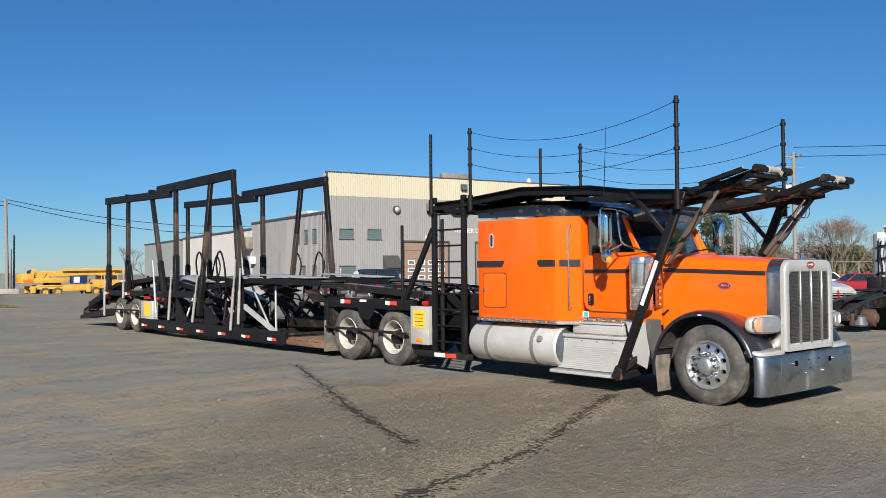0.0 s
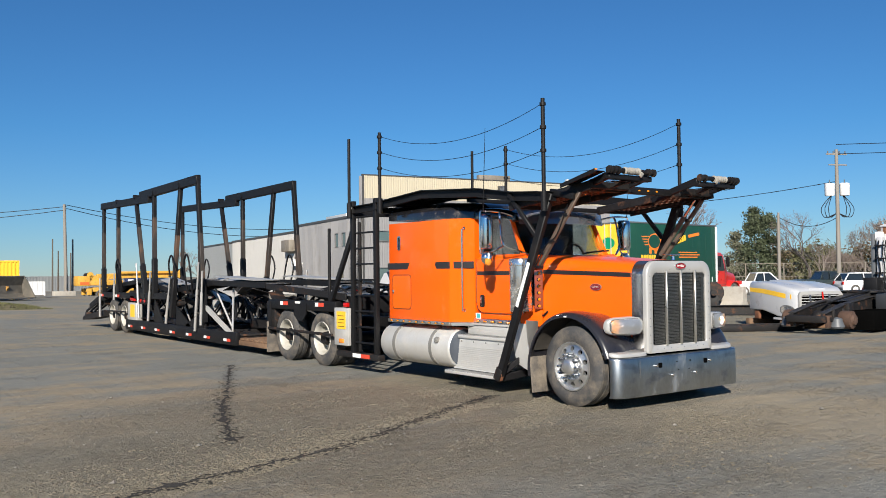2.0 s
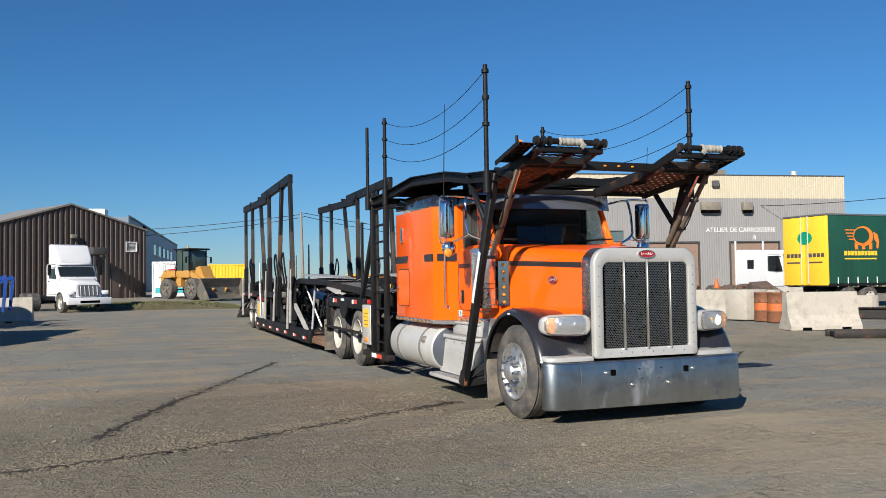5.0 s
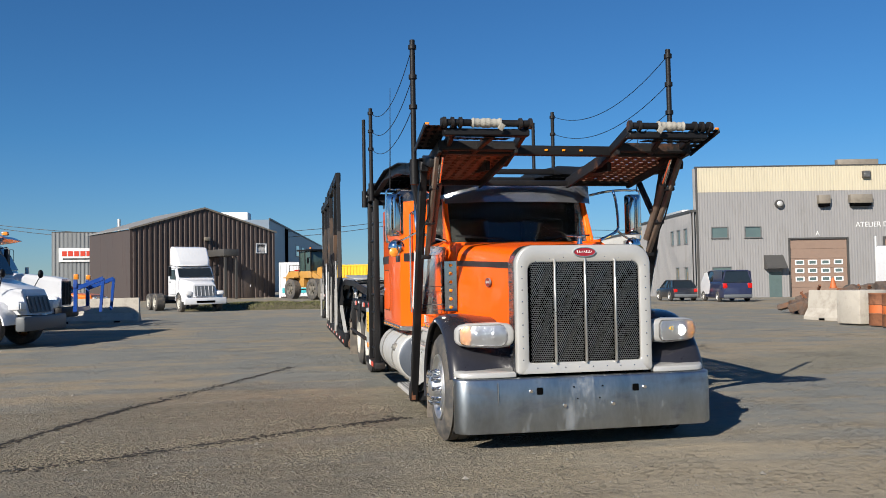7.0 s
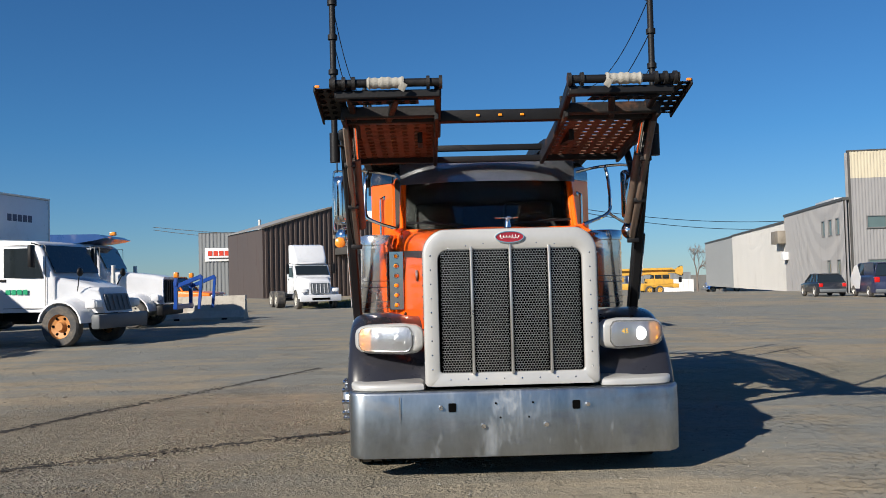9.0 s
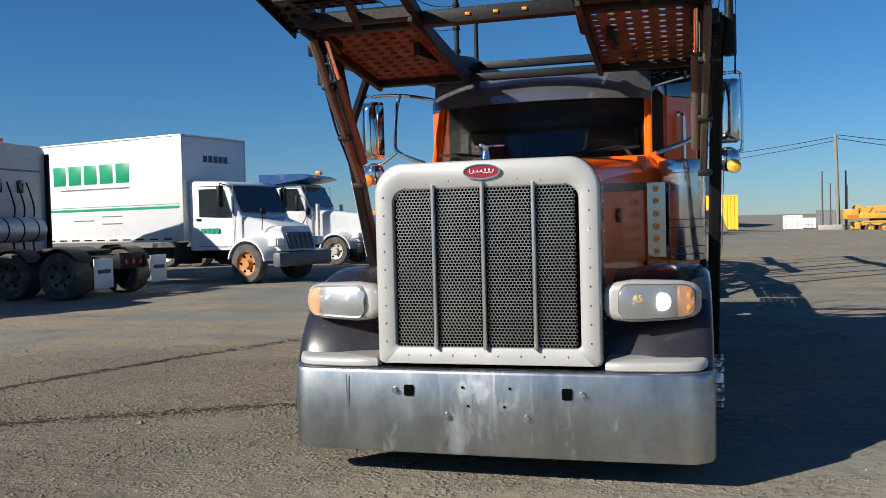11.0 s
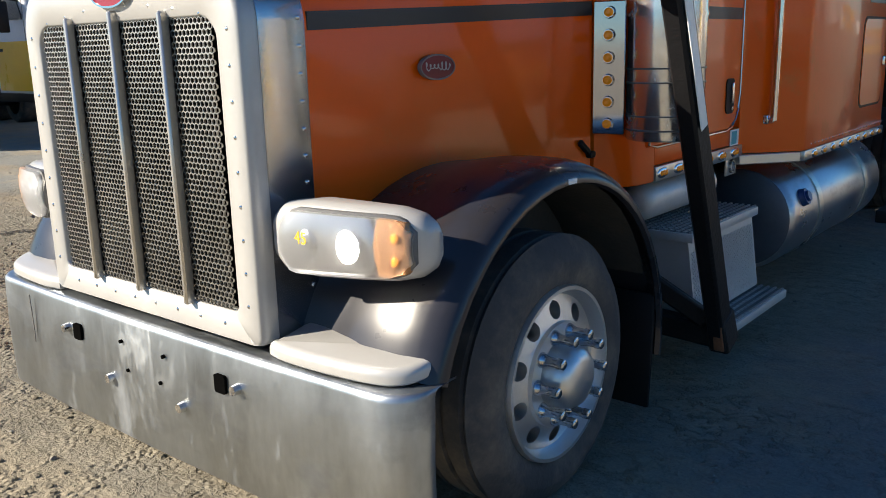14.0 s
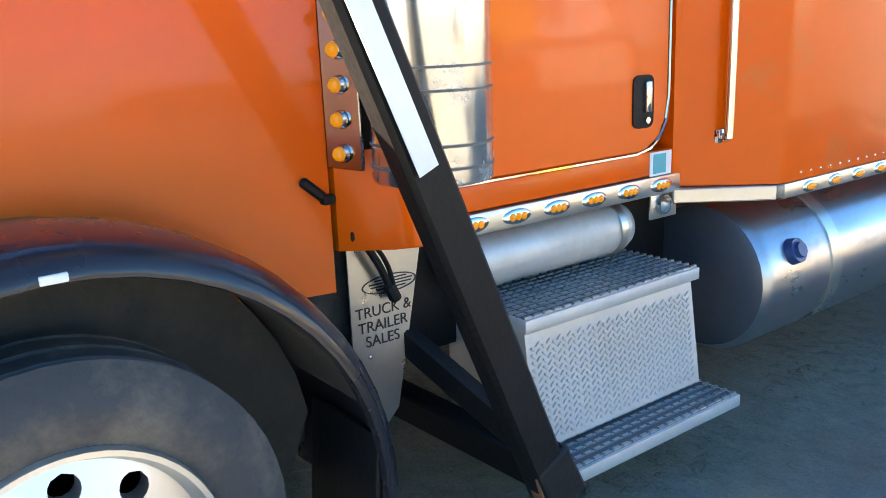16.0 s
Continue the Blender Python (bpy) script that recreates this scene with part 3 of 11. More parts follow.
def body_shop():
    """Tall front block with a cream band, and the long low wing behind it."""
    rz = math.degrees(math.atan2(-0.16, 0.987))
    g = -0.5
    T = thing("workshop_building", (42.73, 67.04, g), "grey ribbed metal workshop with cream upper band", "building", rz=rz)
    L, top, cream = 28.5, 11.35, 9.2
    wins = [(1.2, 2.68, 5.2, 6.2), (4.1, 5.58, 5.2, 6.2), (1.2, 2.9, 1.3, 2.75)]
    doors = [(8.0, 13.0, 0.0, 5.0), (16.3, 21.3, 0.0, 5.0)]
    part("front_wall", ribbed(B(), L, 0, cream, 0.24, 0.03, wins + doors), GREYCLAD, T, "grey ribbed cladding with rain streaks", smooth=False)
    part("front_band", bmesh_shift(ribbed(B(), L, cream, top, 0.24, 0.03), (0, -0.012, 0)), CREAMCLAD, T, "cream ribbed cladding", smooth=False)
    # inner backing with the openings left free
    bm = B()
    xs = [0, 1.2, 2.9, 4.1, 5.58, 8.0, 13.0, 16.3, 21.3, L]
    for a, b in zip(xs, xs[1:]):
        m = (a + b) / 2
        if any(d[0] < m < d[1] for d in doors):
            bx(bm, a, b, 0.05, 0.25, 5.0, top)
        elif any(w[0] < m < w[1] for w in wins):
            bx(bm, a, b, 0.05, 0.25, 0, 1.3)
            bx(bm, a, b, 0.05, 0.25, 2.75, 5.2)
            bx(bm, a, b, 0.05, 0.25, 6.2, top)
        else:
            bx(bm, a, b, 0.05, 0.25, 0, top)
    part("inner_wall", bm, GREYPAN, T, smooth=False)
    part("side_wall", bmesh_turn(ribbed(B(), 1.0, 0, top, 0.24, 0.03), 90, (0, 1.0, 0), -1), GREYCLAD, T, smooth=False)
    part("right_wall", bx(B(), L - 0.2, L, 0.25, 1.0, 0, top), GREYCLAD, T, smooth=False)
    part("back_wall", bx(B(), 0.2, L - 0.2, 0.9, 1.0, 0, top), GREYCLAD, T, smooth=False)
    part("roof", bx(B(), 0.2, L - 0.2, 0.25, 0.9, top - 0.5, top - 0.3), ROOFM, T, smooth=False)
    part("roof_trim", bx(B(), -0.08, L + 0.08, -0.07, 0.26, top, top + 0.1), TRIMD, T, smooth=False)
    part("corner_trim", bx(B(), -0.06, 0.1, -0.055, 0.06, 0, top), TRIMD, T, smooth=False)
    for i, w in enumerate(wins):
        window_unit(T, *w)
    for d in doors:
        bm = B()
        bx(bm, d[0] - 0.14, d[0], -0.08, 0.2, 0, 5.14)
        bx(bm, d[1], d[1] + 0.14, -0.08, 0.2, 0, 5.14)
        bx(bm, d[0], d[1], -0.08, 0.2, 5.0, 5.14)
        fr = part("door_frame", bm, TRIMD, T, smooth=False)
        dr = part("overhead_door", bx(B(), d[0], d[1], 0.09, 0.11, 0, 5), DOORB, T, "brown sectional overhead door with small windows", smooth=False)
        for k in range(6):
            part("door_panel", bx(B(), d[0], d[1], 0.06, 0.089, k * 0.833 + 0.012, (k + 1) * 0.833 - 0.012, 0.01), DOORB, dr, smooth=False)
        for r in range(3):
            for c in range(4):
                x = d[0] + 0.45 + c * 1.13
                z = 1.35 + r * 0.72
                bm = ring_slab(B(), rrect(x, x + 0.78, z, z + 0.42, 0.02, 1), rrect(x + 0.1, x + 0.68, z + 0.08, z + 0.34, 0.02, 1), 0.06, "y", 0.02)
                f = part("door_window", bm, SIGNW, dr, smooth=False)
                part("pane", bx(B(), x + 0.1, x + 0.68, 0.05, 0.07, z + 0.08, z + 0.34), WINGL, f)
    # wall vents with hoods
    for x, w, z in ((11.0, 1.0, 8.4), (14.2, 1.9, 8.4), (18.0, 1.0, 8.4)):
        bm = B()
        bx(bm, x - w / 2, x + w / 2, -0.5, 0, z - 0.35, z + 0.4, 0.02)
        v = part("wall_vent", bm, VENTM, T, "weathered square vent hood")
        part("louvre", bx(B(), x - w / 2 + 0.08, x + w / 2 - 0.08, -0.46, -0.05, z - 0.6, z - 0.351), DARKIN, v)
    bm = B()
    cyl(bm, (7.15, -0.3, 8.1), (7.15, 0, 8.1), 0.36, seg=24)
    v = part("round_vent", bm, TRIMD, T)
    part("fan_cover", ball(B(), (7.15, -0.3, 8.1), 0.26, (1, 0.5, 1)), ALU, v)
    bm = B()
    bx(bm, 14.5, 15.15, -0.35, -0.02, 10.25, 10.85, 0.03)
    v = part("floodlight", bm, TRIMD, T)
    part("lens", bx(B(), 14.58, 15.07, -0.37, -0.351, 10.33, 10.77), LENS, v)
    # entrance awning and porch
    bm = B()
    loft(bm, [[Vector((x, y, z)) for y, z in ((0, 3.7), (-0.9, 2.65), (-0.9, 2.5), (0, 2.5))] for x in (5.7, 7.4)])
    part("awning", bm, TRIMD, T, "dark grey sloping canopy over the entrance", smooth=False)
    part("entrance_door", bx(B(), 6.1, 7.2, -0.06, -0.035, 0, 2.2), WINGL, T, smooth=False)
    # roof units
    for x0, x1, h, mt in ((12.6, 16.2, 0.6, VENTM), (22.8, 24.2, 0.55, ALU)):
        bm = B()
        if x1 - x0 > 2:
            bx(bm, x0, x1, 0.3, 0.88, top - 0.3, top + h, 0.03)
        else:
            cyl(bm, ((x0 + x1) / 2, 0.58, top - 0.3), ((x0 + x1) / 2, 0.58, top + h), 0.3, seg=24)
        part("roof_unit", bm, mt, T)
    # sign letters
    f = Matrix.Translation((17.4, -0.05, 6.0)) @ pose(0, 0, 0, 90, 0, 0)
    lettering("sign_letters", "ATELIER DE CARROSSERIE", 0.62, SIGNW, f, T, "white wall letters")
    for w, x in (("A", 10.45), ("B", 18.8)):
        lettering("bay_letter", w, 0.55, SIGNW, Matrix.Translation((x, -0.05, 5.3)) @ pose(0, 0, 0, 90, 0, 0), T, "white bay letter")
    # low wing, along +y behind the corner
    wing_wins = [(1.3, 2.3, 4.9, 6.3), (3.4, 4.4, 4.9, 6.3), (5.4, 6.4, 4.9, 6.3), (1.3, 2.3, 1.6, 2.9), (4.0, 5.0, 1.6, 2.9)]
    flip = [(20 - w[1], 20 - w[0], w[2], w[3]) for w in wing_wins]
    W = thing("workshop_wing", (42.73 + 0.16 * 0.3, 67.04, -0.6), "long low grey ribbed metal wing with flat roof", "building", rz=rz)
    for i, (y0, y1, h, m, hl) in enumerate(((0.0, 20.0, 7.6, GREYCLAD, flip), (20.0, 50.0, 7.0, CREAMGREY, []), (50.0, 75.0, 6.9, GREYPAN, []))):
        part("wing_wall", bmesh_turn(ribbed(B(), y1 - y0, 0, h, 0.3, 0.03, hl), 90, (-0.5, y1, 0), -1), m, W, smooth=False)
        part("wing_backing", bx(B(), -0.4, -0.3, y0, y1, 0, h), m, W, smooth=False)
        part("wing_roof", bx(B(), -0.6, 0.35, y0, y1, h, h + 0.22), TRIMD, W, smooth=False)
    for w in wing_wins:
        bm = B()
        t = 0.07
        ring_slab(bm, rrect(w[0], w[1], w[2], w[3], 0.01, 1), rrect(w[0] + t, w[1] - t, w[2] + t, w[3] - t, 0.01, 1), 0.14, "x", -0.56)
        o = part("window", bm, WINF, W, smooth=False)
        part("pane", bx(B(), -0.47, -0.45, w[0] + t, w[1] - t, w[2] + t, w[3] - t), WINGL, o)
    part("gutter_unit", bx(B(), -1.3, -0.5, 19.5, 22.5, 4.9, 6.2, 0.03), VENTM, W, "rusty exhaust hood on the wall")
    part("heat_pump", bx(B(), -1.0, -0.5, 18.6, 19.6, 3.2, 4.0, 0.03), SIGNW, W, "white wall unit")
    part("far_roof_unit", bx(B(), 0.5, 3, 6, 12, 7.0, 8.3, 0.05), ALU, W)
    part("flat_roof", bx(B(), 0.35, 12, 20.1, 75, 6.6, 6.8), ROOFM, W, smooth=False)


body_shop()


def brown_shed():
    a = Vector((-4.23, 68.42, 0))
    rz = math.degrees(math.atan2(0.49, 0.871))
    T = thing("brown_shed", (a.x, a.y, 0.2), "dark brown ribbed metal shed with low gable roof", "building", rz=rz)
    L, e, apx, dep = 12.6, 5.72, 7.6, 10.0
    bm = ribbed(B(), L, 0, 8.0, 0.42, 0.06, [(10.75, 11.76, 3.9, 4.75), (9.45, 10.4, 0, 2.45)])
    for v in bm.verts:
        lim = e + (apx - e) * (1 - abs(v.co.x - 6.1) / 6.1 if v.co.x < 6.1 else 1 - (v.co.x - 6.1) / 6.5)
        if v.co.z > 7:
            v.co.z = lim
    part("front_wall", bm, BROWNCLAD, T, "dark brown ribbed cladding", smooth=False)
    part("side_wall", bx(B(), 0.0, 0.15, 0.1, dep, 0, e), BROWNSIDE, T, "plain brown side wall", smooth=False)
    part("far_wall", bx(B(), L - 0.15, L, 0.1, dep, 0, e), BROWNCLAD, T, smooth=False)
    bm = B()
    loft(bm, [[Vector((x, y, z)) for x, z in ((0.15, 0), (L - 0.15, 0), (L - 0.15, e), (6.1, apx - 0.05), (0.15, e))] for y in (0.08, 0.2)])
    part("inner_wall", bm, BROWNSIDE, T, smooth=False)
    for x0, z0, x1, z1 in ((-0.15, e, 6.1, apx), (6.1, apx, L + 0.15, e)):
        part("roof", loft(B(), [[Vector((x, y, z)) for x, z in ((x0, z0 + 0.0), (x1, z1 + 0.0), (x1, z1 + 0.07), (x0, z0 + 0.07))] for y in (-0.1, dep)]), ROOFM, T, smooth=False)
        part("fascia", loft(B(), [[Vector((x, y, z)) for x, z in ((x0, z0 - 0.06), (x1, z1 - 0.06), (x1, z1 + 0.08), (x0, z0 + 0.08))] for y in (-0.15, -0.104)]), VENTM, T, smooth=False)
    v = part("louvre_vent", ring_slab(B(), rrect(10.75, 11.76, 3.9, 4.75, 0.01, 1), rrect(10.82, 11.69, 3.97, 4.68, 0.01, 1), 0.12, "y", -0.09), SIGNW, T, "pale louvred wall vent", smooth=False)
    for k in range(7):
        part("slat", box(B(), (11.255, 0.0, 4.03 + k * 0.1), (0.86, 0.06, 0.012), 0, (35, 0, 0)), SIGNW, v, smooth=False)
    d = part("entrance_door", bx(B(), 9.45, 10.4, -0.02, 0.06, 0, 2.45, 0.01), BROWNSIDE, T)
    part("door_handle", bx(B(), 10.2, 10.25, -0.09, -0.021, 1.0, 1.2, 0.01), ALU, d)
    part("wall_lamp", bx(B(), 6.0, 6.5, -0.35, -0.07, 4.9, 5.2, 0.04), VENTM, T)
    # dark trim colour on the roof slab paints in the porch's shade
    c = part("porch", bx(B(), 6.2, 7.5, -3.4, -0.07, 3.55, 4.1, 0.02), TRIMD, T, "flat porch roof, its dark tone standing in for shade")
    for x in (6.4, 7.35):
        part("porch_post", bx(B(), x - 0.08, x + 0.08, -3.3, -3.14, 0, 3.45), TRIMD, T)


brown_shed()


def far_halls():
    HX = 5.6
    T = thing("grey_hall", (-22, 93, 0.1), "low grey metal hall behind the brown shed", "building", rz=8)
    part("wall", bmesh_shift(ribbed(B(), 12.4, 0, 7.1, 0.4, 0.04), (HX, 0, 0)), GREYPAN, T, smooth=False)
    part("roof", bx(B(), HX, HX + 12.4, 0.05, 12, 6.9, 7.2), TRIMD, T, smooth=False)
    part("flue", cyl(B(), (12.2, 0.6, 7.2), (12.2, 0.6, 8.6), 0.16, seg=12), ALU, T)
    s = part("sign_board", bx(B(), 6.3, 12.4, -0.16, -0.05, 4.0, 5.45, 0.01), SIGNW, T, "white sign board with red and grey bars")
    for k in range(9):
        part("sign_block", bx(B(), 6.6 + 0.6 * k, 7.08 + 0.6 * k, -0.19, -0.161, 4.62, 5.15), REFRED, s)
    part("sign_bar", bx(B(), 6.7, 11.8, -0.19, -0.161, 4.25, 4.4), TRIMD, s)
    T = thing("blue_grey_hall", (5.4, 120.0, -0.2), "long blue-grey industrial hall with flat roof and dark windows", "building", rz=83.3)
    H = mat("blue_grey_hall_wall", (0.16, 0.21, 0.27), 0.5, vary=0.06, scale=0.5)
    bm = B()
    loft(bm, [[Vector((x, y, z)) for y, z in ((0, 0), (18, 0), (18, 10.6), (0, 10.6))] for x in (0, 94)])
    part("wall", bm, H, T, smooth=False)
    part("roof_edge", beam(B(), (0, -0.05, 10.7), (94, -0.05, 10.7), 0.2, 0.25), TRIMD, T)
    for k in range(5):
        window_unit_x(T, 34 + 9.5 * k, 0)
    part("dark_strip", bx(B(), 18, 22, -0.06, 0.01, 0, 10.5), DARKIN, T, smooth=False)
    part("roof_unit", bx(B(), 0.3, 3.2, 3.0, 8.5, 10.6, 11.7, 0.05), SIGNW, T)


def window_unit_x(T, x, y):
    w = part("window", bx(B(), x, x + 5.0, y - 0.06, y + 0.02, 6.4, 8.6, 0.01), WINF, T)
    part("pane", bx(B(), x + 0.3, x + 4.7, y - 0.08, y - 0.061, 6.6, 8.4), GLASSD, w)


far_halls()


# ---- car hauler lorry ----
def settle(T, y, lean=0.0):
    """Moves the origin of a thing built with true y to its own base."""
    done = set()
    for o in T.children_recursive:
        if o.data.name not in done:
            done.add(o.data.name)
            o.data.transform(Matrix.Translation((0, -y, 0)))
    T.location.y += y
    T.location.x -= math.sin(radians(lean)) * (y - 5.2)
    T.rotation_euler.z += radians(lean)


def tyre(T, x, y, z, r, w, side, rim=0.29, dual=False, name="wheel"):
    """Tyre with rounded shoulders and tread grooves; side +1 or -1 is outwards."""
    prof = [(-w / 2 + 0.02, rim), (-w / 2, rim + 0.03), (-w / 2 - 0.008, (rim + r) / 2), (-w / 2 + 0.012, r - 0.035), (-w / 2 + 0.04, r - 0.008)]
    for g in (-0.3, 0.0, 0.3):
        c = g * w
        prof += [(c - 0.012, r), (c - 0.008, r - 0.014), (c + 0.008, r - 0.014), (c + 0.012, r)]
    prof += [(w / 2 - 0.04, r - 0.008), (w / 2 - 0.012, r - 0.035), (w / 2 - 0.004, r - 0.06), (w / 2 + 0.004, r - 0.075), (w / 2 + 0.008, (rim + r) / 2), (w / 2, rim + 0.03), (w / 2 - 0.02, rim)]
    return part(name, lathe(B(), prof, (x, y, z), "x", 48), RUBBER, T, "dusty black truck tyre")


def holed_disc(bm, c, r0, r1, hr, n, x0, x1, hub_dip, seg_per=8):
    """A wheel disc from radius r0 to r1 with n round holes on the mid circle; x runs outwards."""
    rm = (r0 + r1) / 2
    m = n * 2
    for k in range(n):
        a0 = 2 * math.pi * k / n
        a1 = 2 * math.pi * (k + 1) / n
        ac = (a0 + a1) / 2
        outer = []
        for i in range(5):
            a = a0 + (a1 - a0) * i / 4
            outer.append((r1 * math.cos(a), r1 * math.sin(a), r1))
        for i in range(3):
            q = r1 + (r0 - r1) * (i + 1) / 4
            outer.append((q * math.cos(a1), q * math.sin(a1), q))
        for i in range(5):
            a = a1 + (a0 - a1) * i / 4
            outer.append((r0 * math.cos(a), r0 * math.sin(a), r0))
        for i in range(3):
            q = r0 + (r1 - r0) * (i + 1) / 4
            outer.append((q * math.cos(a0), q * math.sin(a0), q))
        hc = (rm * math.cos(ac), rm * math.sin(ac))
        ov, iv, dv = [], [], []
        for u, v, q in outer:
            t = math.atan2(v - hc[1], u - hc[0])
            f = (q - r0) / (r1 - r0)
            ov.append(bm.verts.new((c[0] + x0 + (x1 - x0) * f, c[1] + u, c[2] + v)))
            hx = hc[0] + hr * math.cos(t)
            hy = hc[1] + hr * math.sin(t)
            f2 = (math.hypot(hx, hy) - r0) / (r1 - r0)
            iv.append(bm.verts.new((c[0] + x0 + (x1 - x0) * f2, c[1] + hx, c[2] + hy)))
            dv.append(bm.verts.new((c[0] + x0 + (x1 - x0) * f2 - hub_dip, c[1] + hx, c[2] + hy)))
        k2 = len(ov)
        for i in range(k2):
            j = (i + 1) % k2
            bm.faces.new((ov[i], ov[j], iv[j], iv[i]))
            bm.faces.new((iv[i], iv[j], dv[j], dv[i]))
    bmesh.ops.remove_doubles(bm, verts=bm.verts, dist=1e-4)
    return bm


def front_wheel(T, side):
    x, y, z, r = (1.025, 5.98, 0.447, 0.462) if side > 0 else (-1.04, 5.92, 0.485, 0.485)
    w = tyre(T, x, y, z, r, 0.28, side)
    s = side
    prof = [(s * 0.12, 0.30), (s * 0.145, 0.295), (s * 0.145, 0.283), (s * 0.115, 0.275), (s * 0.10, 0.262), (s * -0.1, 0.262)]
    part("rim", lathe(B(), prof, (x, y, z), "x", 48), ALUP, w, "polished aluminium rim")
    bm = holed_disc(B(), (x, y, z), 0.17, 0.264, 0.031, 10, s * 0.128, s * 0.10, s * 0.05)
    d = part("wheel_disc", bm, ALUP, w, "polished aluminium disc with ten holes")
    # black disc darkens the wheel holes from behind, in place of shade
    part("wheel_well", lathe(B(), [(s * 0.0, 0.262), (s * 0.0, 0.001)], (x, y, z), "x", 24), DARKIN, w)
    part("hub_flange", lathe(B(), [(s * 0.122, 0.186), (s * 0.124, 0.179), (s * 0.140, 0.177), (s * 0.140, 0.128), (s * 0.128, 0.124), (s * 0.128, 0.1)], (x, y, z), "x", 32), ALUP, w)
    bm = lathe(B(), [(s * 0.128, 0.112), (s * 0.16, 0.11), (s * 0.19, 0.104), (s * 0.212, 0.09), (s * 0.224, 0.062), (s * 0.228, 0.03), (s * 0.229, 0.001)], (x, y, z), "x", 32)
    part("hub_cap", bm, ALUP, w, "polished hub cap")
    for k in range(10):
        a = 2 * math.pi * k / 10
        p = Vector((x, y + 0.146 * math.cos(a), z + 0.146 * math.sin(a)))
        bm = lathe(B(), [(s * 0.13, 0.026), (s * 0.142, 0.026), (s * 0.152, 0.021), (s * 0.165, 0.0165), (s * 0.195, 0.0155), (s * 0.202, 0.0185), (s * 0.222, 0.017), (s * 0.226, 0.011), (s * 0.226, 0.001)], p, "x", 14)
        part("lug_nut_cover", bm, LUGM, w, "dull chrome lug nut cover")


def dual_wheel(T, x, y, side, z=0.49, r=0.49, rimcol=None):
    """Outer and inner tyre with a dished white steel disc."""
    s = side
    w = tyre(T, x, y, z, r, 0.26, s)
    tyre(T, x - s * 0.32, y, z, r, 0.26, s, name="inner_wheel")
    prof = [(s * 0.12, 0.30), (s * 0.135, 0.293), (s * 0.125, 0.282), (s * 0.05, 0.268), (s * -0.08, 0.262)]
    part("rim", lathe(B(), prof, (x, y, z), "x", 40), rimcol or STEELW, w, "white painted steel rim")
    d = part("wheel_disc", holed_disc(B(), (x, y, z), 0.13, 0.264, 0.034, 8, s * -0.05, s * -0.08, s * 0.02), rimcol or STEELW, w, "white painted steel disc")
    bm = lathe(B(), [(s * -0.05, 0.132), (s * 0.06, 0.12), (s * 0.1, 0.10), (s * 0.105, 0.001)], (x, y, z), "x", 24)
    part("axle_hub", bm, BLACKR, w, "greasy axle hub")


POLISH = mat("mirror_polished_steel", (0.42, 0.42, 0.44), 0.08, metal=1.0, vary=0.06, rvary=0.03)
LINER = mat("dusty_arch_liner", (0.045, 0.04, 0.034), 0.8, vary=0.35, dirt=(0.11, 0.09, 0.07), dirt_amt=0.4, dirt_scale=4, bump=0.2)
DUSTCH = mat("dusty_chrome", (0.72, 0.72, 0.71), 0.18, metal=0.92, vary=0.1, dirt=(0.45, 0.44, 0.42), dirt_amt=0.25, dirt_scale=3, rvary=0.06)
TRIMST = mat("brushed_stainless_trim", (0.47, 0.47, 0.47), 0.22, metal=0.95, vary=0.1, scale=2, rvary=0.06)
TANKM = mat("dull_polished_tank", (0.5, 0.51, 0.53), 0.3, metal=0.95, vary=0.12, scale=2.5, stretch=(1, 0.4, 1), dirt=(0.22, 0.21, 0.2), dirt_amt=0.2, dirt_scale=3, rvary=0.1)
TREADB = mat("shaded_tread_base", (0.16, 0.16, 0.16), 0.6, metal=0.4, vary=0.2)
LUGM = mat("dull_lug_chrome", (0.5, 0.52, 0.55), 0.2, metal=1.0, vary=0.15, dirt=(0.2, 0.18, 0.16), dirt_amt=0.2, dirt_scale=20)
STEELW = mat("white_steel_wheel", (0.44, 0.425, 0.38), 0.45, vary=0.1, dirt=(0.3, 0.26, 0.2), dirt_amt=0.35, dirt_scale=5)
VISOR = mat("dark_steel_visor", (0.40, 0.42, 0.46), 0.1, metal=0.72, vary=0.15, rvary=0.05)
FENDER = mat("black_fender_gelcoat", (0.02, 0.02, 0.025), 0.28, vary=0.2, coat=0.4, spec=0.3, rvary=0.04, dirt=(0.03, 0.025, 0.021), dirt_amt=0.06, dirt_scale=4)
SEAM = mat("panel_seam", (0.09, 0.03, 0.01), 0.7, vary=0.1)
PERF = mat("galvanised_tread", (0.5, 0.5, 0.49), 0.4, metal=0.8, vary=0.15, dirt=(0.25, 0.22, 0.19), dirt_amt=0.25)
STAIN = mat("stainless_plate", (0.6, 0.58, 0.54), 0.3, metal=0.9, vary=0.1)
WINCHC = mat("grey_strap_webbing", (0.3, 0.285, 0.25), 0.9, vary=0.2, bump=0.3)
BLUECAP = mat("blue_fuel_cap", (0.02, 0.06, 0.18), 0.4, vary=0.1)


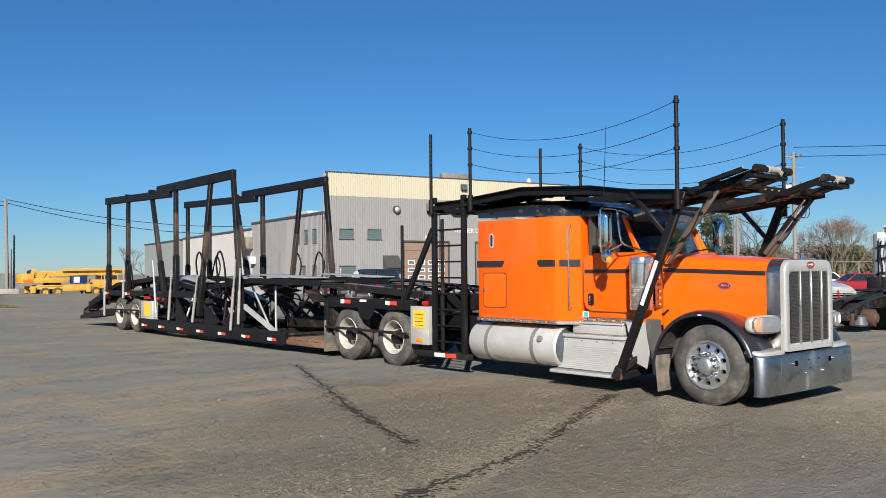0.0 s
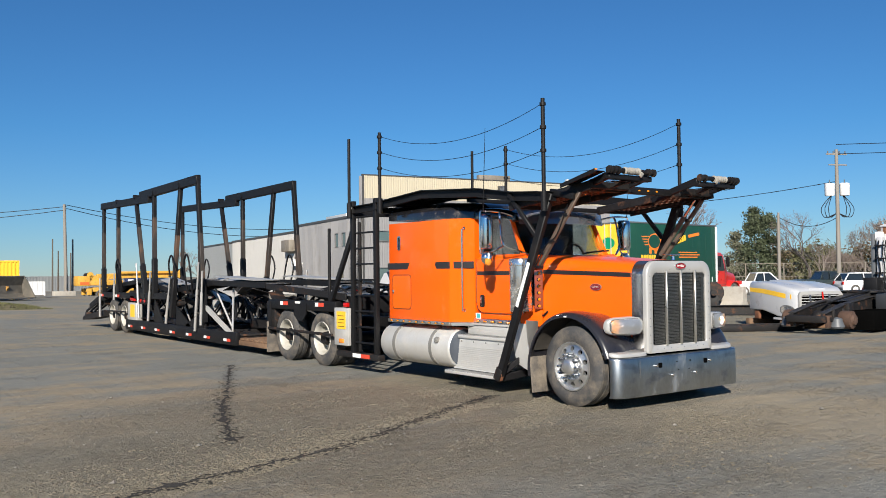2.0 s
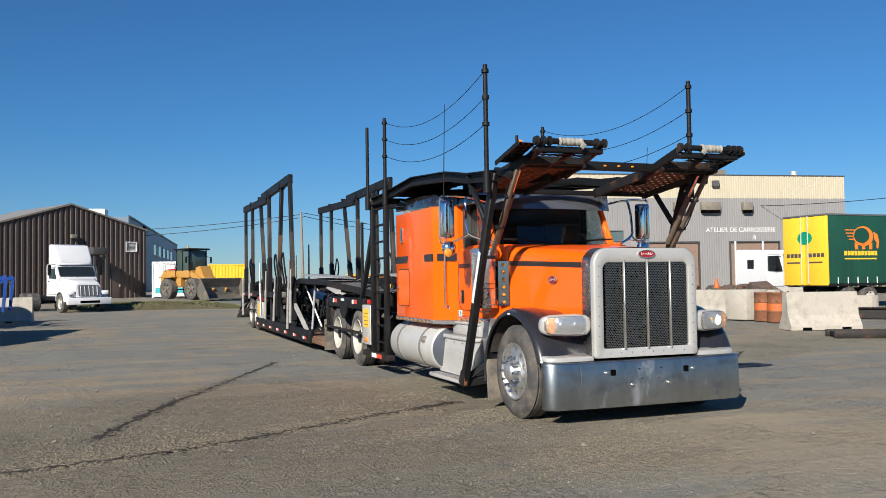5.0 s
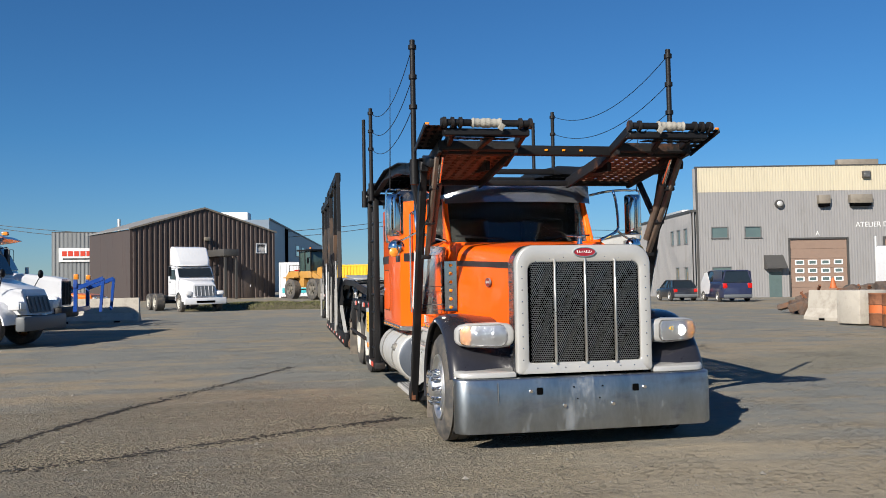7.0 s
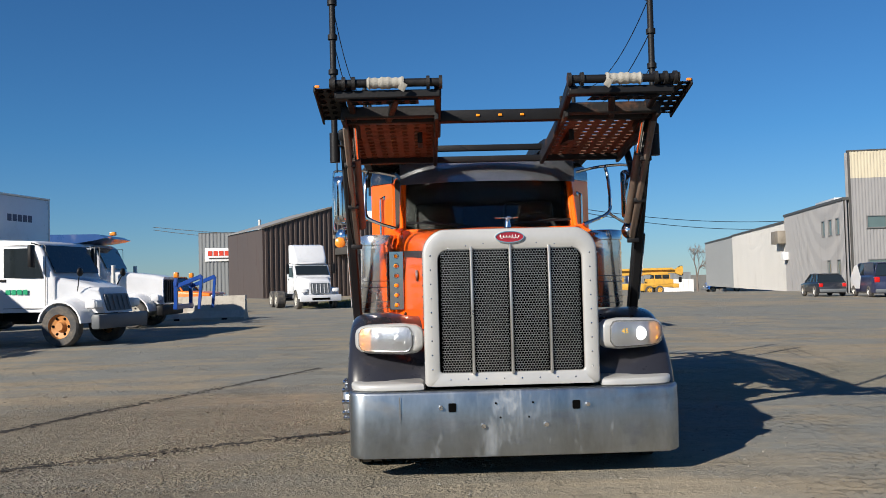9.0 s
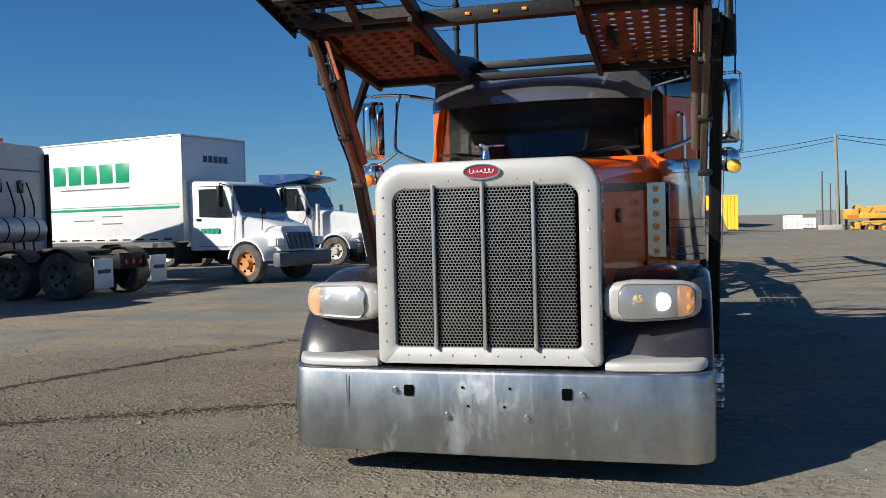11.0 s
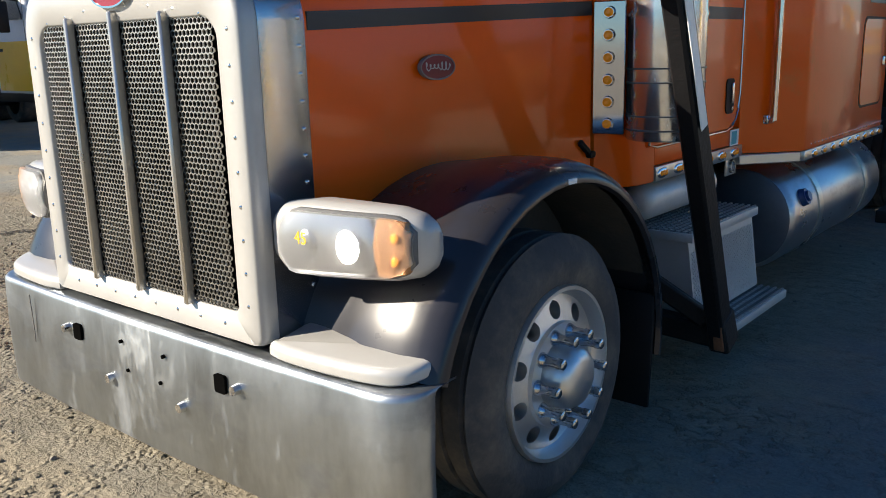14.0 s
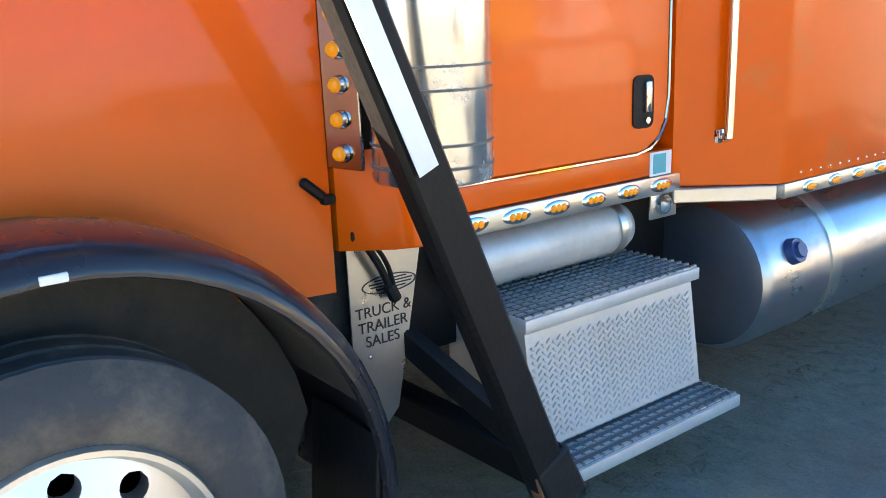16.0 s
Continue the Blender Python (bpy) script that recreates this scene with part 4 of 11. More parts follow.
def hex_mesh(x0, x1, z0, z1, y, pitch=0.0195, hole=0.0086, d=0.006):
    """A perforated plate: rows of hexagonal openings, staggered."""
    verts, faces = [], []
    rowh = pitch * 0.866
    rows = int((z1 - z0) / rowh)
    cols = int((x1 - x0) / pitch)
    ox = (x1 - x0 - cols * pitch) / 2
    for r in range(rows):
        for c in range(cols):
            cx = x0 + ox + (c + 0.5 + (0.25 if r % 2 else -0.25)) * pitch
            cz = z0 + (r + 0.5) * rowh
            b = len(verts)
            for k in range(6):
                a = radians(60 * k + 30)
                verts.append((cx + pitch / 1.732 * math.cos(a), y, cz + pitch / 1.732 * math.sin(a)))
            for k in range(6):
                a = radians(60 * k + 30)
                verts.append((cx + hole * 1.12 * math.cos(a), y, cz + hole * math.sin(a)))
            for k in range(6):
                a = radians(60 * k + 30)
                verts.append((cx + hole * 1.12 * math.cos(a), y + d, cz + hole * math.sin(a)))
            for k in range(6):
                j = (k + 1) % 6
                faces.append((b + k, b + j, b + 6 + j, b + 6 + k))
                faces.append((b + 6 + k, b + 6 + j, b + 12 + j, b + 12 + k))
    me = bpy.data.meshes.new("grille_mesh")
    me.from_pydata(verts, [], faces)
    return me


def perforated(x0, x1, p0, p1, holes_x, holes_y, hr=0.022, d=0.006):
    """A tread plate across x, from p0 to p1 in (y, z), with rows of slots right through it."""
    verts, faces = [], []
    A, Bv = Vector((0, p0[0], p0[1])), Vector((0, p1[0], p1[1]))
    nrm = (Bv - A).normalized().cross(Vector((1, 0, 0)))
    for i in range(holes_x):
        for j in range(holes_y):
            xa, xb = x0 + (x1 - x0) * i / holes_x, x0 + (x1 - x0) * (i + 1) / holes_x
            ta, tb = j / holes_y, (j + 1) / holes_y
            xc, tc = (xa + xb) / 2, (ta + tb) / 2
            ln = (Bv - A).length
            b = len(verts)
            outer = [(xa, ta), (xc, ta), (xb, ta), (xb, tc), (xb, tb), (xc, tb), (xa, tb), (xa, tc)]
            for x, t in outer:
                p = A.lerp(Bv, t)
                verts.append((x, p.y, p.z))
            for dd in (0, d):
                for k in range(8):
                    a = radians(225 + 45 * k)
                    x = xc + hr * math.cos(a)
                    p = A.lerp(Bv, tc + 0.75 * hr * math.sin(a) / ln) - nrm * dd
                    verts.append((x, p.y, p.z))
            for k in range(8):
                q = (k + 1) % 8
                faces.append((b + k, b + q, b + 8 + q, b + 8 + k))
                faces.append((b + 8 + k, b + 8 + q, b + 16 + q, b + 16 + k))
    bm = B()
    me = bpy.data.meshes.new("tmp")
    me.from_pydata(verts, [], faces)
    bm.from_mesh(me)
    bpy.data.meshes.remove(me)
    bmesh.ops.remove_doubles(bm, verts=bm.verts, dist=1e-4)
    return bm


def scroll_line(w, h, n=72):
    """A looping flourish across an oval badge, as 2D points."""
    out = []
    for k in range(n + 1):
        u = k / n
        a = 2 * math.pi * 6.5 * u
        tall = 1.0 if u < 0.14 or 0.58 < u < 0.9 else 0.5
        out.append((-w + 2 * w * u + 0.007 * math.cos(a), h * tall * math.sin(a) + 0.003))
    return out


def front_end(T):
    # bumper: flat face, ends rolled back
    def prof(h):
        pts = []
        for k in range(7):
            a = radians(180 + 90 * k / 6)
            pts.append((-1.04 + 0.122 * math.cos(a), 5.325 + 0.122 * math.sin(a) - 0.01))
        pts += [(-0.6, 5.178), (0, 5.172), (0.6, 5.178)]
        for k in range(7):
            a = radians(270 + 90 * k / 6)
            pts.append((1.062 + 0.122 * math.cos(a), 5.325 + 0.122 * math.sin(a) - 0.01))
        return pts
    outer = prof(0)
    inner = [(x * 0.992, y + 0.012) for x, y in outer]
    bm = B()
    rings = []
    for z, g in ((0.165, 0.012), (0.16, 0.0), (0.175, -0.004), (0.40, -0.008), (0.598, 0.0), (0.611, 0.004), (0.619, 0.012), (0.622, 0.024), (0.623, 0.09)):
        rings.append([Vector((x, y + g, z + (0.012 if abs(x) > 1.1 and z < 0.3 else 0))) for x, y in outer] + [Vector((x, y + g, z)) for x, y in reversed(inner)])
    loft(bm, rings, caps=False)
    bp = part("bumper", bm, STEELB, T, "dull brushed steel bumper with stains and holes", angle=50)
    for x in (-0.435, 0.435):
        # black patch laid on the face, painting the shade inside the tow hole
        part("tow_hole", slab(B(), rrect(x - 0.027, x + 0.027, 0.476, 0.536, 0.008, 3), 0.012, "y", 5.163), DARKIN, bp)
        part("bolt", cyl(B(), (x + 0.08 * (1 if x > 0 else -1), 5.15, 0.507), (x + 0.08 * (1 if x > 0 else -1), 5.178, 0.507), 0.015, 0.018, 12), CHROME, bp)
    for x in (-0.22, 0.22):
        part("bolt", cyl(B(), (x, 5.145, 0.375), (x, 5.172, 0.375), 0.016, 0.019, 12), CHROME, bp)
    for x, z in ((-0.13, 0.53), (0.13, 0.53), (-0.1, 0.43), (0.1, 0.43)):
        part("screw_hole", cyl(B(), (x, 5.16, z), (x, 5.17, z), 0.007, seg=8), DARKIN, bp)
    part("scratch", slab(B(), [(-0.806, 0.585), (-0.80, 0.588), (-0.796, 0.45), (-0.8, 0.39), (-0.804, 0.46)], 0.003, "y", 5.168), LENSRIM, bp, "dark vertical scratch")
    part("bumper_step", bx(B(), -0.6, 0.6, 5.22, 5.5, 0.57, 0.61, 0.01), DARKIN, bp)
    # grille shell
    G = 5.2
    no = 8
    outer = rrect(-0.62, 0.62, 0.648, 1.738, (0.03, 0.03, 0.15, 0.15), no)
    outer = [(x, z + (0.042 * (1 - (x / 0.62) ** 2) if z > 1.5 else 0)) for x, z in outer]
    inner = rrect(-0.512, 0.512, 0.742, 1.60, (0.025, 0.025, 0.065, 0.065), no)
    inner = [(x, z + (0.034 * (1 - (x / 0.512) ** 2) if z > 1.5 else 0)) for x, z in inner]

    def at(pts, y, grow=0.0):
        return [Vector((x * (1 + grow), y, z + grow * (z - 0.9))) for x, z in pts]
    bm = B()
    loft(bm, [at(inner, G + 0.04), at(inner, G + 0.006), at([(x * 1.012, z + 0.006) if z > 1.2 else (x * 1.012, z - 0.006) for x, z in inner], G), at([(x * 0.972, z * 0.986 + 0.012) for x, z in outer], G), at([(x * 0.988, z * 0.994 + 0.006) for x, z in outer], G + 0.006), at([(x * 0.997, z * 0.999 + 0.001) for x, z in outer], G + 0.018), at(outer, G + 0.034), at(outer, G + 0.235)], caps=False)
    shell = part("grille_shell", bm, SILVER, T, "silver painted grille surround", angle=60)
    part("shell_trim", loft(B(), [at(outer, G + 0.062, 0.003), at(outer, G + 0.232, 0.004), at(outer, G + 0.236, 0.0)], caps=False), TRIMST, shell, "polished side of the grille surround")
    # near-black sheet stands in for the shade behind the mesh
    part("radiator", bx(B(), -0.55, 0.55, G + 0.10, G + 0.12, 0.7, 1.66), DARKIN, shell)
    bars = (-0.275, 0.0, 0.275)
    for x in bars:
        part("grille_bar", beam(B(), (x, G - 0.008, 0.732), (x, G - 0.008, 1.642 - 0.012 * (x != 0)), 0.02, 0.036, 0.006, (0, 1, 0)), STAIN, shell)
    edges = (-0.505, -0.275, 0.0, 0.275, 0.505)
    for a, b in zip(edges, edges[1:]):
        me = hex_mesh(a + 0.012, b - 0.012, 0.745, 1.622, G + 0.006)
        me.materials.append(MESHM)
        ob = new("grille_mesh", me)
        ob.parent = shell
        ob["label"] = "perforated grey metal mesh"
    em = part("emblem", slab(B(), [(0.097 * math.cos(t), 1.692 + 0.036 * math.sin(t)) for t in [2 * math.pi * k / 32 for k in range(32)]], 0.012, "y", G - 0.012), RED, shell, "red oval emblem")
    part("emblem_rim", ring_slab(B(), [(0.103 * math.cos(t), 1.692 + 0.042 * math.sin(t)) for t in [2 * math.pi * k / 32 for k in range(32)]], [(0.097 * math.cos(t), 1.692 + 0.036 * math.sin(t)) for t in [2 * math.pi * k / 32 for k in range(32)]], 0.018, "y", G - 0.017), CHROME, em)
    part("emblem_scroll", pipe(B(), [(x, G - 0.014, 1.692 + z) for x, z in scroll_line(0.07, 0.012)], 0.0016, 6), REFWHITE, em, "pale scroll line")
    # rivets round the opening
    for k in range(9):
        for x in (-0.565, 0.565):
            part("rivet", ball(B(), (x, G + 0.001, 0.77 + 0.1 * k), 0.007, (1, 0.6, 1), 8, 6), CHROME, shell)
    for k in range(8):
        part("rivet", ball(B(), (-0.44 + 0.126 * k, G + 0.001, 0.697), 0.007, (1, 0.6, 1), 8, 6), CHROME, shell)
        part("rivet", ball(B(), (-0.44 + 0.126 * k, G + 0.003, 1.655 - 0.05 * ((-0.44 + 0.126 * k) / 0.5) ** 2), 0.007, (1, 0.6, 1), 8, 6), CHROME, shell)
    for s in (-1, 1):
        for k in range(12):
            part("rivet", ball(B(), (s * 0.622, G + 0.21, 0.72 + 0.08 * k), 0.008, (0.6, 1, 1), 8, 6), CHROME, shell)
    # hood ornament: a pair of swept wings on a stem
    bm = B()
    cyl(bm, (0, 5.3, 1.765), (0, 5.3, 1.825), 0.026, 0.015, 12)
    box(bm, (0, 5.27, 1.832), (0.026, 0.15, 0.02), 0.008)
    for s in (-1, 1):
        beam(bm, (0, 5.23, 1.828), (s * 0.075, 5.4, 1.845), 0.03, 0.01, 0.004)
    part("hood_ornament", bm, CHROME, shell, "chrome winged hood ornament")


def hood_and_fenders(T):
    def hsec(y, hw, ztop, zbot, r):
        n = 6
        pts = [(-hw, zbot)]
        for k in range(n + 1):
            a = radians(180 - 90 * k / n)
            pts.append((-hw + r + r * math.cos(a), ztop - r + r * math.sin(a)))
        for k in range(1, 6):
            x = -(hw - r) + 2 * (hw - r) * k / 6
            pts.append((x, ztop))
        for k in range(n + 1):
            a = radians(90 - 90 * k / n)
            pts.append((hw - r + r * math.cos(a), ztop - r + r * math.sin(a)))
        pts.append((hw, zbot))
        return [Vector((x, y, z + 0.05 * (1 - (x / hw) ** 2) * (1 if z > ztop - r else 0))) for x, z in pts]
    rings = [hsec(5.43, 0.612, 1.722, 0.72, 0.13), hsec(5.6, 0.625, 1.735, 0.74, 0.12), hsec(5.95, 0.66, 1.76, 0.78, 0.11), hsec(6.35, 0.715, 1.785, 0.8, 0.11), hsec(6.62, 0.755, 1.80, 0.8, 0.11), hsec(6.8, 0.79, 1.815, 0.8, 0.11)]
    hood = part("hood", loft(B(), rings, caps=False, closed=False), ORANGE, T, "glossy orange long hood", angle=60)
    part("hood_front_seal", loft(B(), [hsec(5.415, 0.60, 1.712, 0.72, 0.13), hsec(5.432, 0.606, 1.717, 0.72, 0.13)], caps=False, closed=False), DARKIN, hood)
    for s in (-1, 1):
        def side(y):
            return s * (0.612 + (0.66 - 0.612) * (y - 5.43) / 0.52 if y < 5.95 else 0.66 + 0.055 * (y - 5.95) / 0.4 if y < 6.35 else 0.715 + 0.075 * (y - 6.35) / 0.45)
        rg = []
        for y in (5.45, 5.7, 5.95, 6.15, 6.35, 6.5, 6.65, 6.795):
            x = side(y) + s * 0.003
            zc = 1.59 + 0.05 * (y - 5.45) / 1.35
            rg.append([Vector((x, y, zc - 0.027)), Vector((x, y, zc + 0.027)), Vector((x - s * 0.01, y, zc + 0.027)), Vector((x - s * 0.01, y, zc - 0.027))])
        part("stripe", loft(B(), rg), STRIPE, hood, "black pinstripe")
        x = side(5.97) + s * 0.002
        ov = [(5.97 + 0.088 * math.cos(t), 1.44 + 0.04 * math.sin(t)) for t in [2 * math.pi * k / 32 for k in range(32)]]
        bd = part("hood_badge", slab(B(), ov, s * 0.014, "x", x), DKRED, hood, "dark red oval badge with chrome rim")
        ov1 = [(5.97 + 0.091 * math.cos(t), 1.44 + 0.043 * math.sin(t)) for t in [2 * math.pi * k / 32 for k in range(32)]]
        ov0 = [(5.97 + 0.086 * math.cos(t), 1.44 + 0.038 * math.sin(t)) for t in [2 * math.pi * k / 32 for k in range(32)]]
        part("badge_rim", ring_slab(B(), ov1, ov0, s * 0.016, "x", x), SEAMT, bd)
        part("badge_scroll", pipe(B(), [(x + s * 0.015, 5.97 + q, 1.44 + z) for q, z in scroll_line(0.066, 0.014)], 0.0017, 6), PALEG, bd, "pale scroll line")
        for y, z in ((6.72, 1.12), ):
            bm = B()
            beam(bm, (s * 0.785, y - 0.0, z + 0.0), (s * 0.80, y + 0.06, z - 0.055), 0.022, 0.028, 0.008)
            box(bm, (s * 0.80, y + 0.068, z - 0.058), (0.03, 0.04, 0.028), 0.008)
            part("hood_latch", bm, BLACKF, hood, "black rubber hood latch")

    # fenders: arch sheet from hood side to outer lip
    C = (6.01, 0.40)

    def arch(a, rad, x):
        return Vector((x, C[0] - rad * math.cos(a), C[1] + rad * math.sin(a)))

    def fender():
        rings = []
        for k in range(25):
            a = radians(18 + 170 * k / 24)
            f = k / 24
            ry = 0.70 if f < 0.5 else 0.72
            rr = 0.742 + 0.006 * math.sin(a)
            inner = 0.58 + 0.10 * f
            row = []
            for x, dr in ((inner, -0.036), (0.72, -0.028), (0.82, -0.012), (0.92, 0.001), (1.05, 0.002), (1.10, -0.006), (1.135, -0.014), (1.165, -0.032), (1.182, -0.056), (1.182, -0.072), (1.165, -0.078), (1.145, -0.06), (1.05, -0.035), (inner, -0.05)):
                row.append(arch(a, rr + dr, x))
            rings.append(row)
        return loft(B(), rings)
    both("fender", fender, FENDER, T, "glossy black wheel-arch fender")

    def inner_fender():
        rings = []
        for k in range(15):
            a = radians(20 + 140 * k / 14)
            rings.append([arch(a, 0.68, 0.6), arch(a, 0.68, 1.12)])
        return loft(B(), rings, caps=False, closed=False)
    both("wheel_liner", inner_fender, LINER, T, "dusty black wheel-arch liner")

    def well_wall():
        half = [(C[0] - 0.67 * math.cos(radians(8 + 164 * k / 16)), C[1] + 0.67 * math.sin(radians(8 + 164 * k / 16))) for k in range(17)]
        return slab(B(), half + [(C[0] + 0.6, 0.34), (C[0] - 0.6, 0.34)], 0.01, "x", 0.80)
    both("wheel_well_wall", well_wall, LINER, T)
    both("splash_panel", lambda: bx(B(), 0.70, 0.72, 6.45, 6.98, 0.36, 1.02, 0.0), LINER, T)

    def ledge():
        run = smooth_line([(0.63, 5.215, 0), (0.72, 5.2, 0), (0.9, 5.207, 0), (1.04, 5.228, 0), (1.115, 5.27, 0), (1.15, 5.34, 0), (1.152, 5.42, 0), (1.12, 5.45, 0), (1.0, 5.415, 0), (0.86, 5.385, 0), (0.70, 5.385, 0), (0.632, 5.37, 0), (0.625, 5.29, 0), (0.63, 5.215, 0)], 6)[:-1]
        k = len(run)

        def inset(d, z):
            out = []
            for i in range(k):
                t = (run[(i + 1) % k] - run[i - 1]).normalized()
                out.append(Vector((run[i].x - t.y * d, run[i].y + t.x * d, z + 0.02 * step01(run[i].y, 5.24, 5.4))))
            return out
        return loft(B(), [inset(0.006, 0.626), inset(0.0, 0.632), inset(0.0, 0.652), inset(0.004, 0.664), inset(0.012, 0.672), inset(0.024, 0.676)])
    both("bumper_ledge", ledge, SILVER, T, "off-white painted ledge over the bumper")

    def mudflap():
        bm = B()
        box(bm, (1.0, 6.66, 0.32), (0.32, 0.02, 0.46), 0.008, (-5, 0, 0))
        return bm
    # left flap is black in place of shade, right flap keeps its dust
    for s in (-1, 1):
        bm = mudflap() if s > 0 else mirrored(mudflap())
        part("mudflap", bm, BLACKF if s > 0 else FLAP, T, "rubber mudflap coloured black for the shaded side" if s > 0 else "dusty rubber mudflap")

    # marker reflector on the fender lip
    for s in (-1, 1):
        part("fender_marker", box(B(), (s * 1.18, 6.01, 1.085), (0.012, 0.05, 0.018), 0.003), REFWHITE, T)


def headlight(T, s):
    """Pod slanted back to the outside; the lens fills nearly its whole face."""
    def line(u):
        return 0.625 + 0.497 * u, 5.245 + 0.015 * u + 0.115 * u * u

    def half(u):
        return 0.112 * (1 - 0.2 * max(0, (u - 0.75) / 0.25) ** 2 - 0.22 * max(0, (0.22 - u) / 0.22) ** 1.2 - 0.1 * max(0, (u - 0.3) / 0.7))
    rings = []
    for u, k, dep in ((0.0, 0.55, 0.08), (0.03, 0.85, 0.11), (0.10, 1.0, 0.13), (0.3, 1.0, 0.14), (0.6, 1.0, 0.13), (0.8, 1.0, 0.11), (0.92, 0.97, 0.085), (0.98, 0.8, 0.06), (1.0, 0.5, 0.04)):
        x, y = line(u)
        h = half(u) * k
        rings.append([Vector((s * x, y + (1 - k) * 0.05 + d, z + 0.985)) for d, z in rrect(0, dep, -h, h, min(0.045, dep * 0.4), 4)])
    body = part("headlight", loft(B(), rings), SILVER, T, "silver headlight pod", angle=60)

    def patch(u0, u1, shrink, off, n=16):
        rows = []
        for k in range(n + 1):
            u = u0 + (u1 - u0) * k / n
            x, y = line(u)
            t = abs(2 * k / n - 1)
            h = half(u) * shrink * (1 - 0.42 * max(0, (t - 0.78) / 0.22) ** 2.2)
            rows.append([Vector((s * x, y - off, 0.985 - h)), Vector((s * x, y - off - 0.010, 0.985 - h * 0.55)), Vector((s * x, y - off - 0.013, 0.985)), Vector((s * x, y - off - 0.010, 0.985 + h * 0.55)), Vector((s * x, y - off, 0.985 + h)), Vector((s * x, y + 0.02, 0.985 + h)), Vector((s * x, y + 0.02, 0.985 - h))])
        return loft(B(), rows)
    part("lens_seal", patch(0.155, 0.945, 0.85, 0.004), LENSRIM, body)
    part("reflector", patch(0.175, 0.76, 0.76, 0.016), REFL, body)
    part("amber_reflector", patch(0.755, 0.925, 0.76, 0.016), PALEAMB, body, "amber turn signal")
    for u, r, lit in ((0.33, 0.053, False), (0.60, 0.057, s > 0)):
        x, y = line(u)
        part("lamp_bowl", ball(B(), (s * x, y - 0.018, 0.985), r * 0.9, (1, 0.3, 1)), REFL, body)
        if lit:
            part("lamp_bulb", ball(B(), (s * x, y - 0.026, 0.985), r * 0.82, (1, 0.3, 1)), HEADON, body, "lit low beam")
    for z in (0.952, 1.014):
        x, y = line(0.86)
        part("amber_bulb", ball(B(), (s * x, y - 0.024, z), 0.016, (1, 0.4, 1)), AMBER, body)
    for k in range(6):
        x, y = line(0.79 + 0.023 * k)
        part("lens_rib", beam(B(), (s * x, y - 0.02, 0.935), (s * x, y - 0.02, 1.035), 0.003, 0.004, 0), REFL, body)
    if s > 0:
        x, y = line(0.36)
        lettering("chalk_mark", "45", 0.05, YELLOWD, Matrix.Translation((x, y - 0.055, 0.99)) @ pose(0, 0, 0, 90, 0, 0), body, "yellow chalk number on the lens", 0.0005)
    ob = part("lens", patch(0.168, 0.935, 0.785, 0.03), LENS, body, "clear headlamp lens", angle=60)
    ob.visible_shadow = False


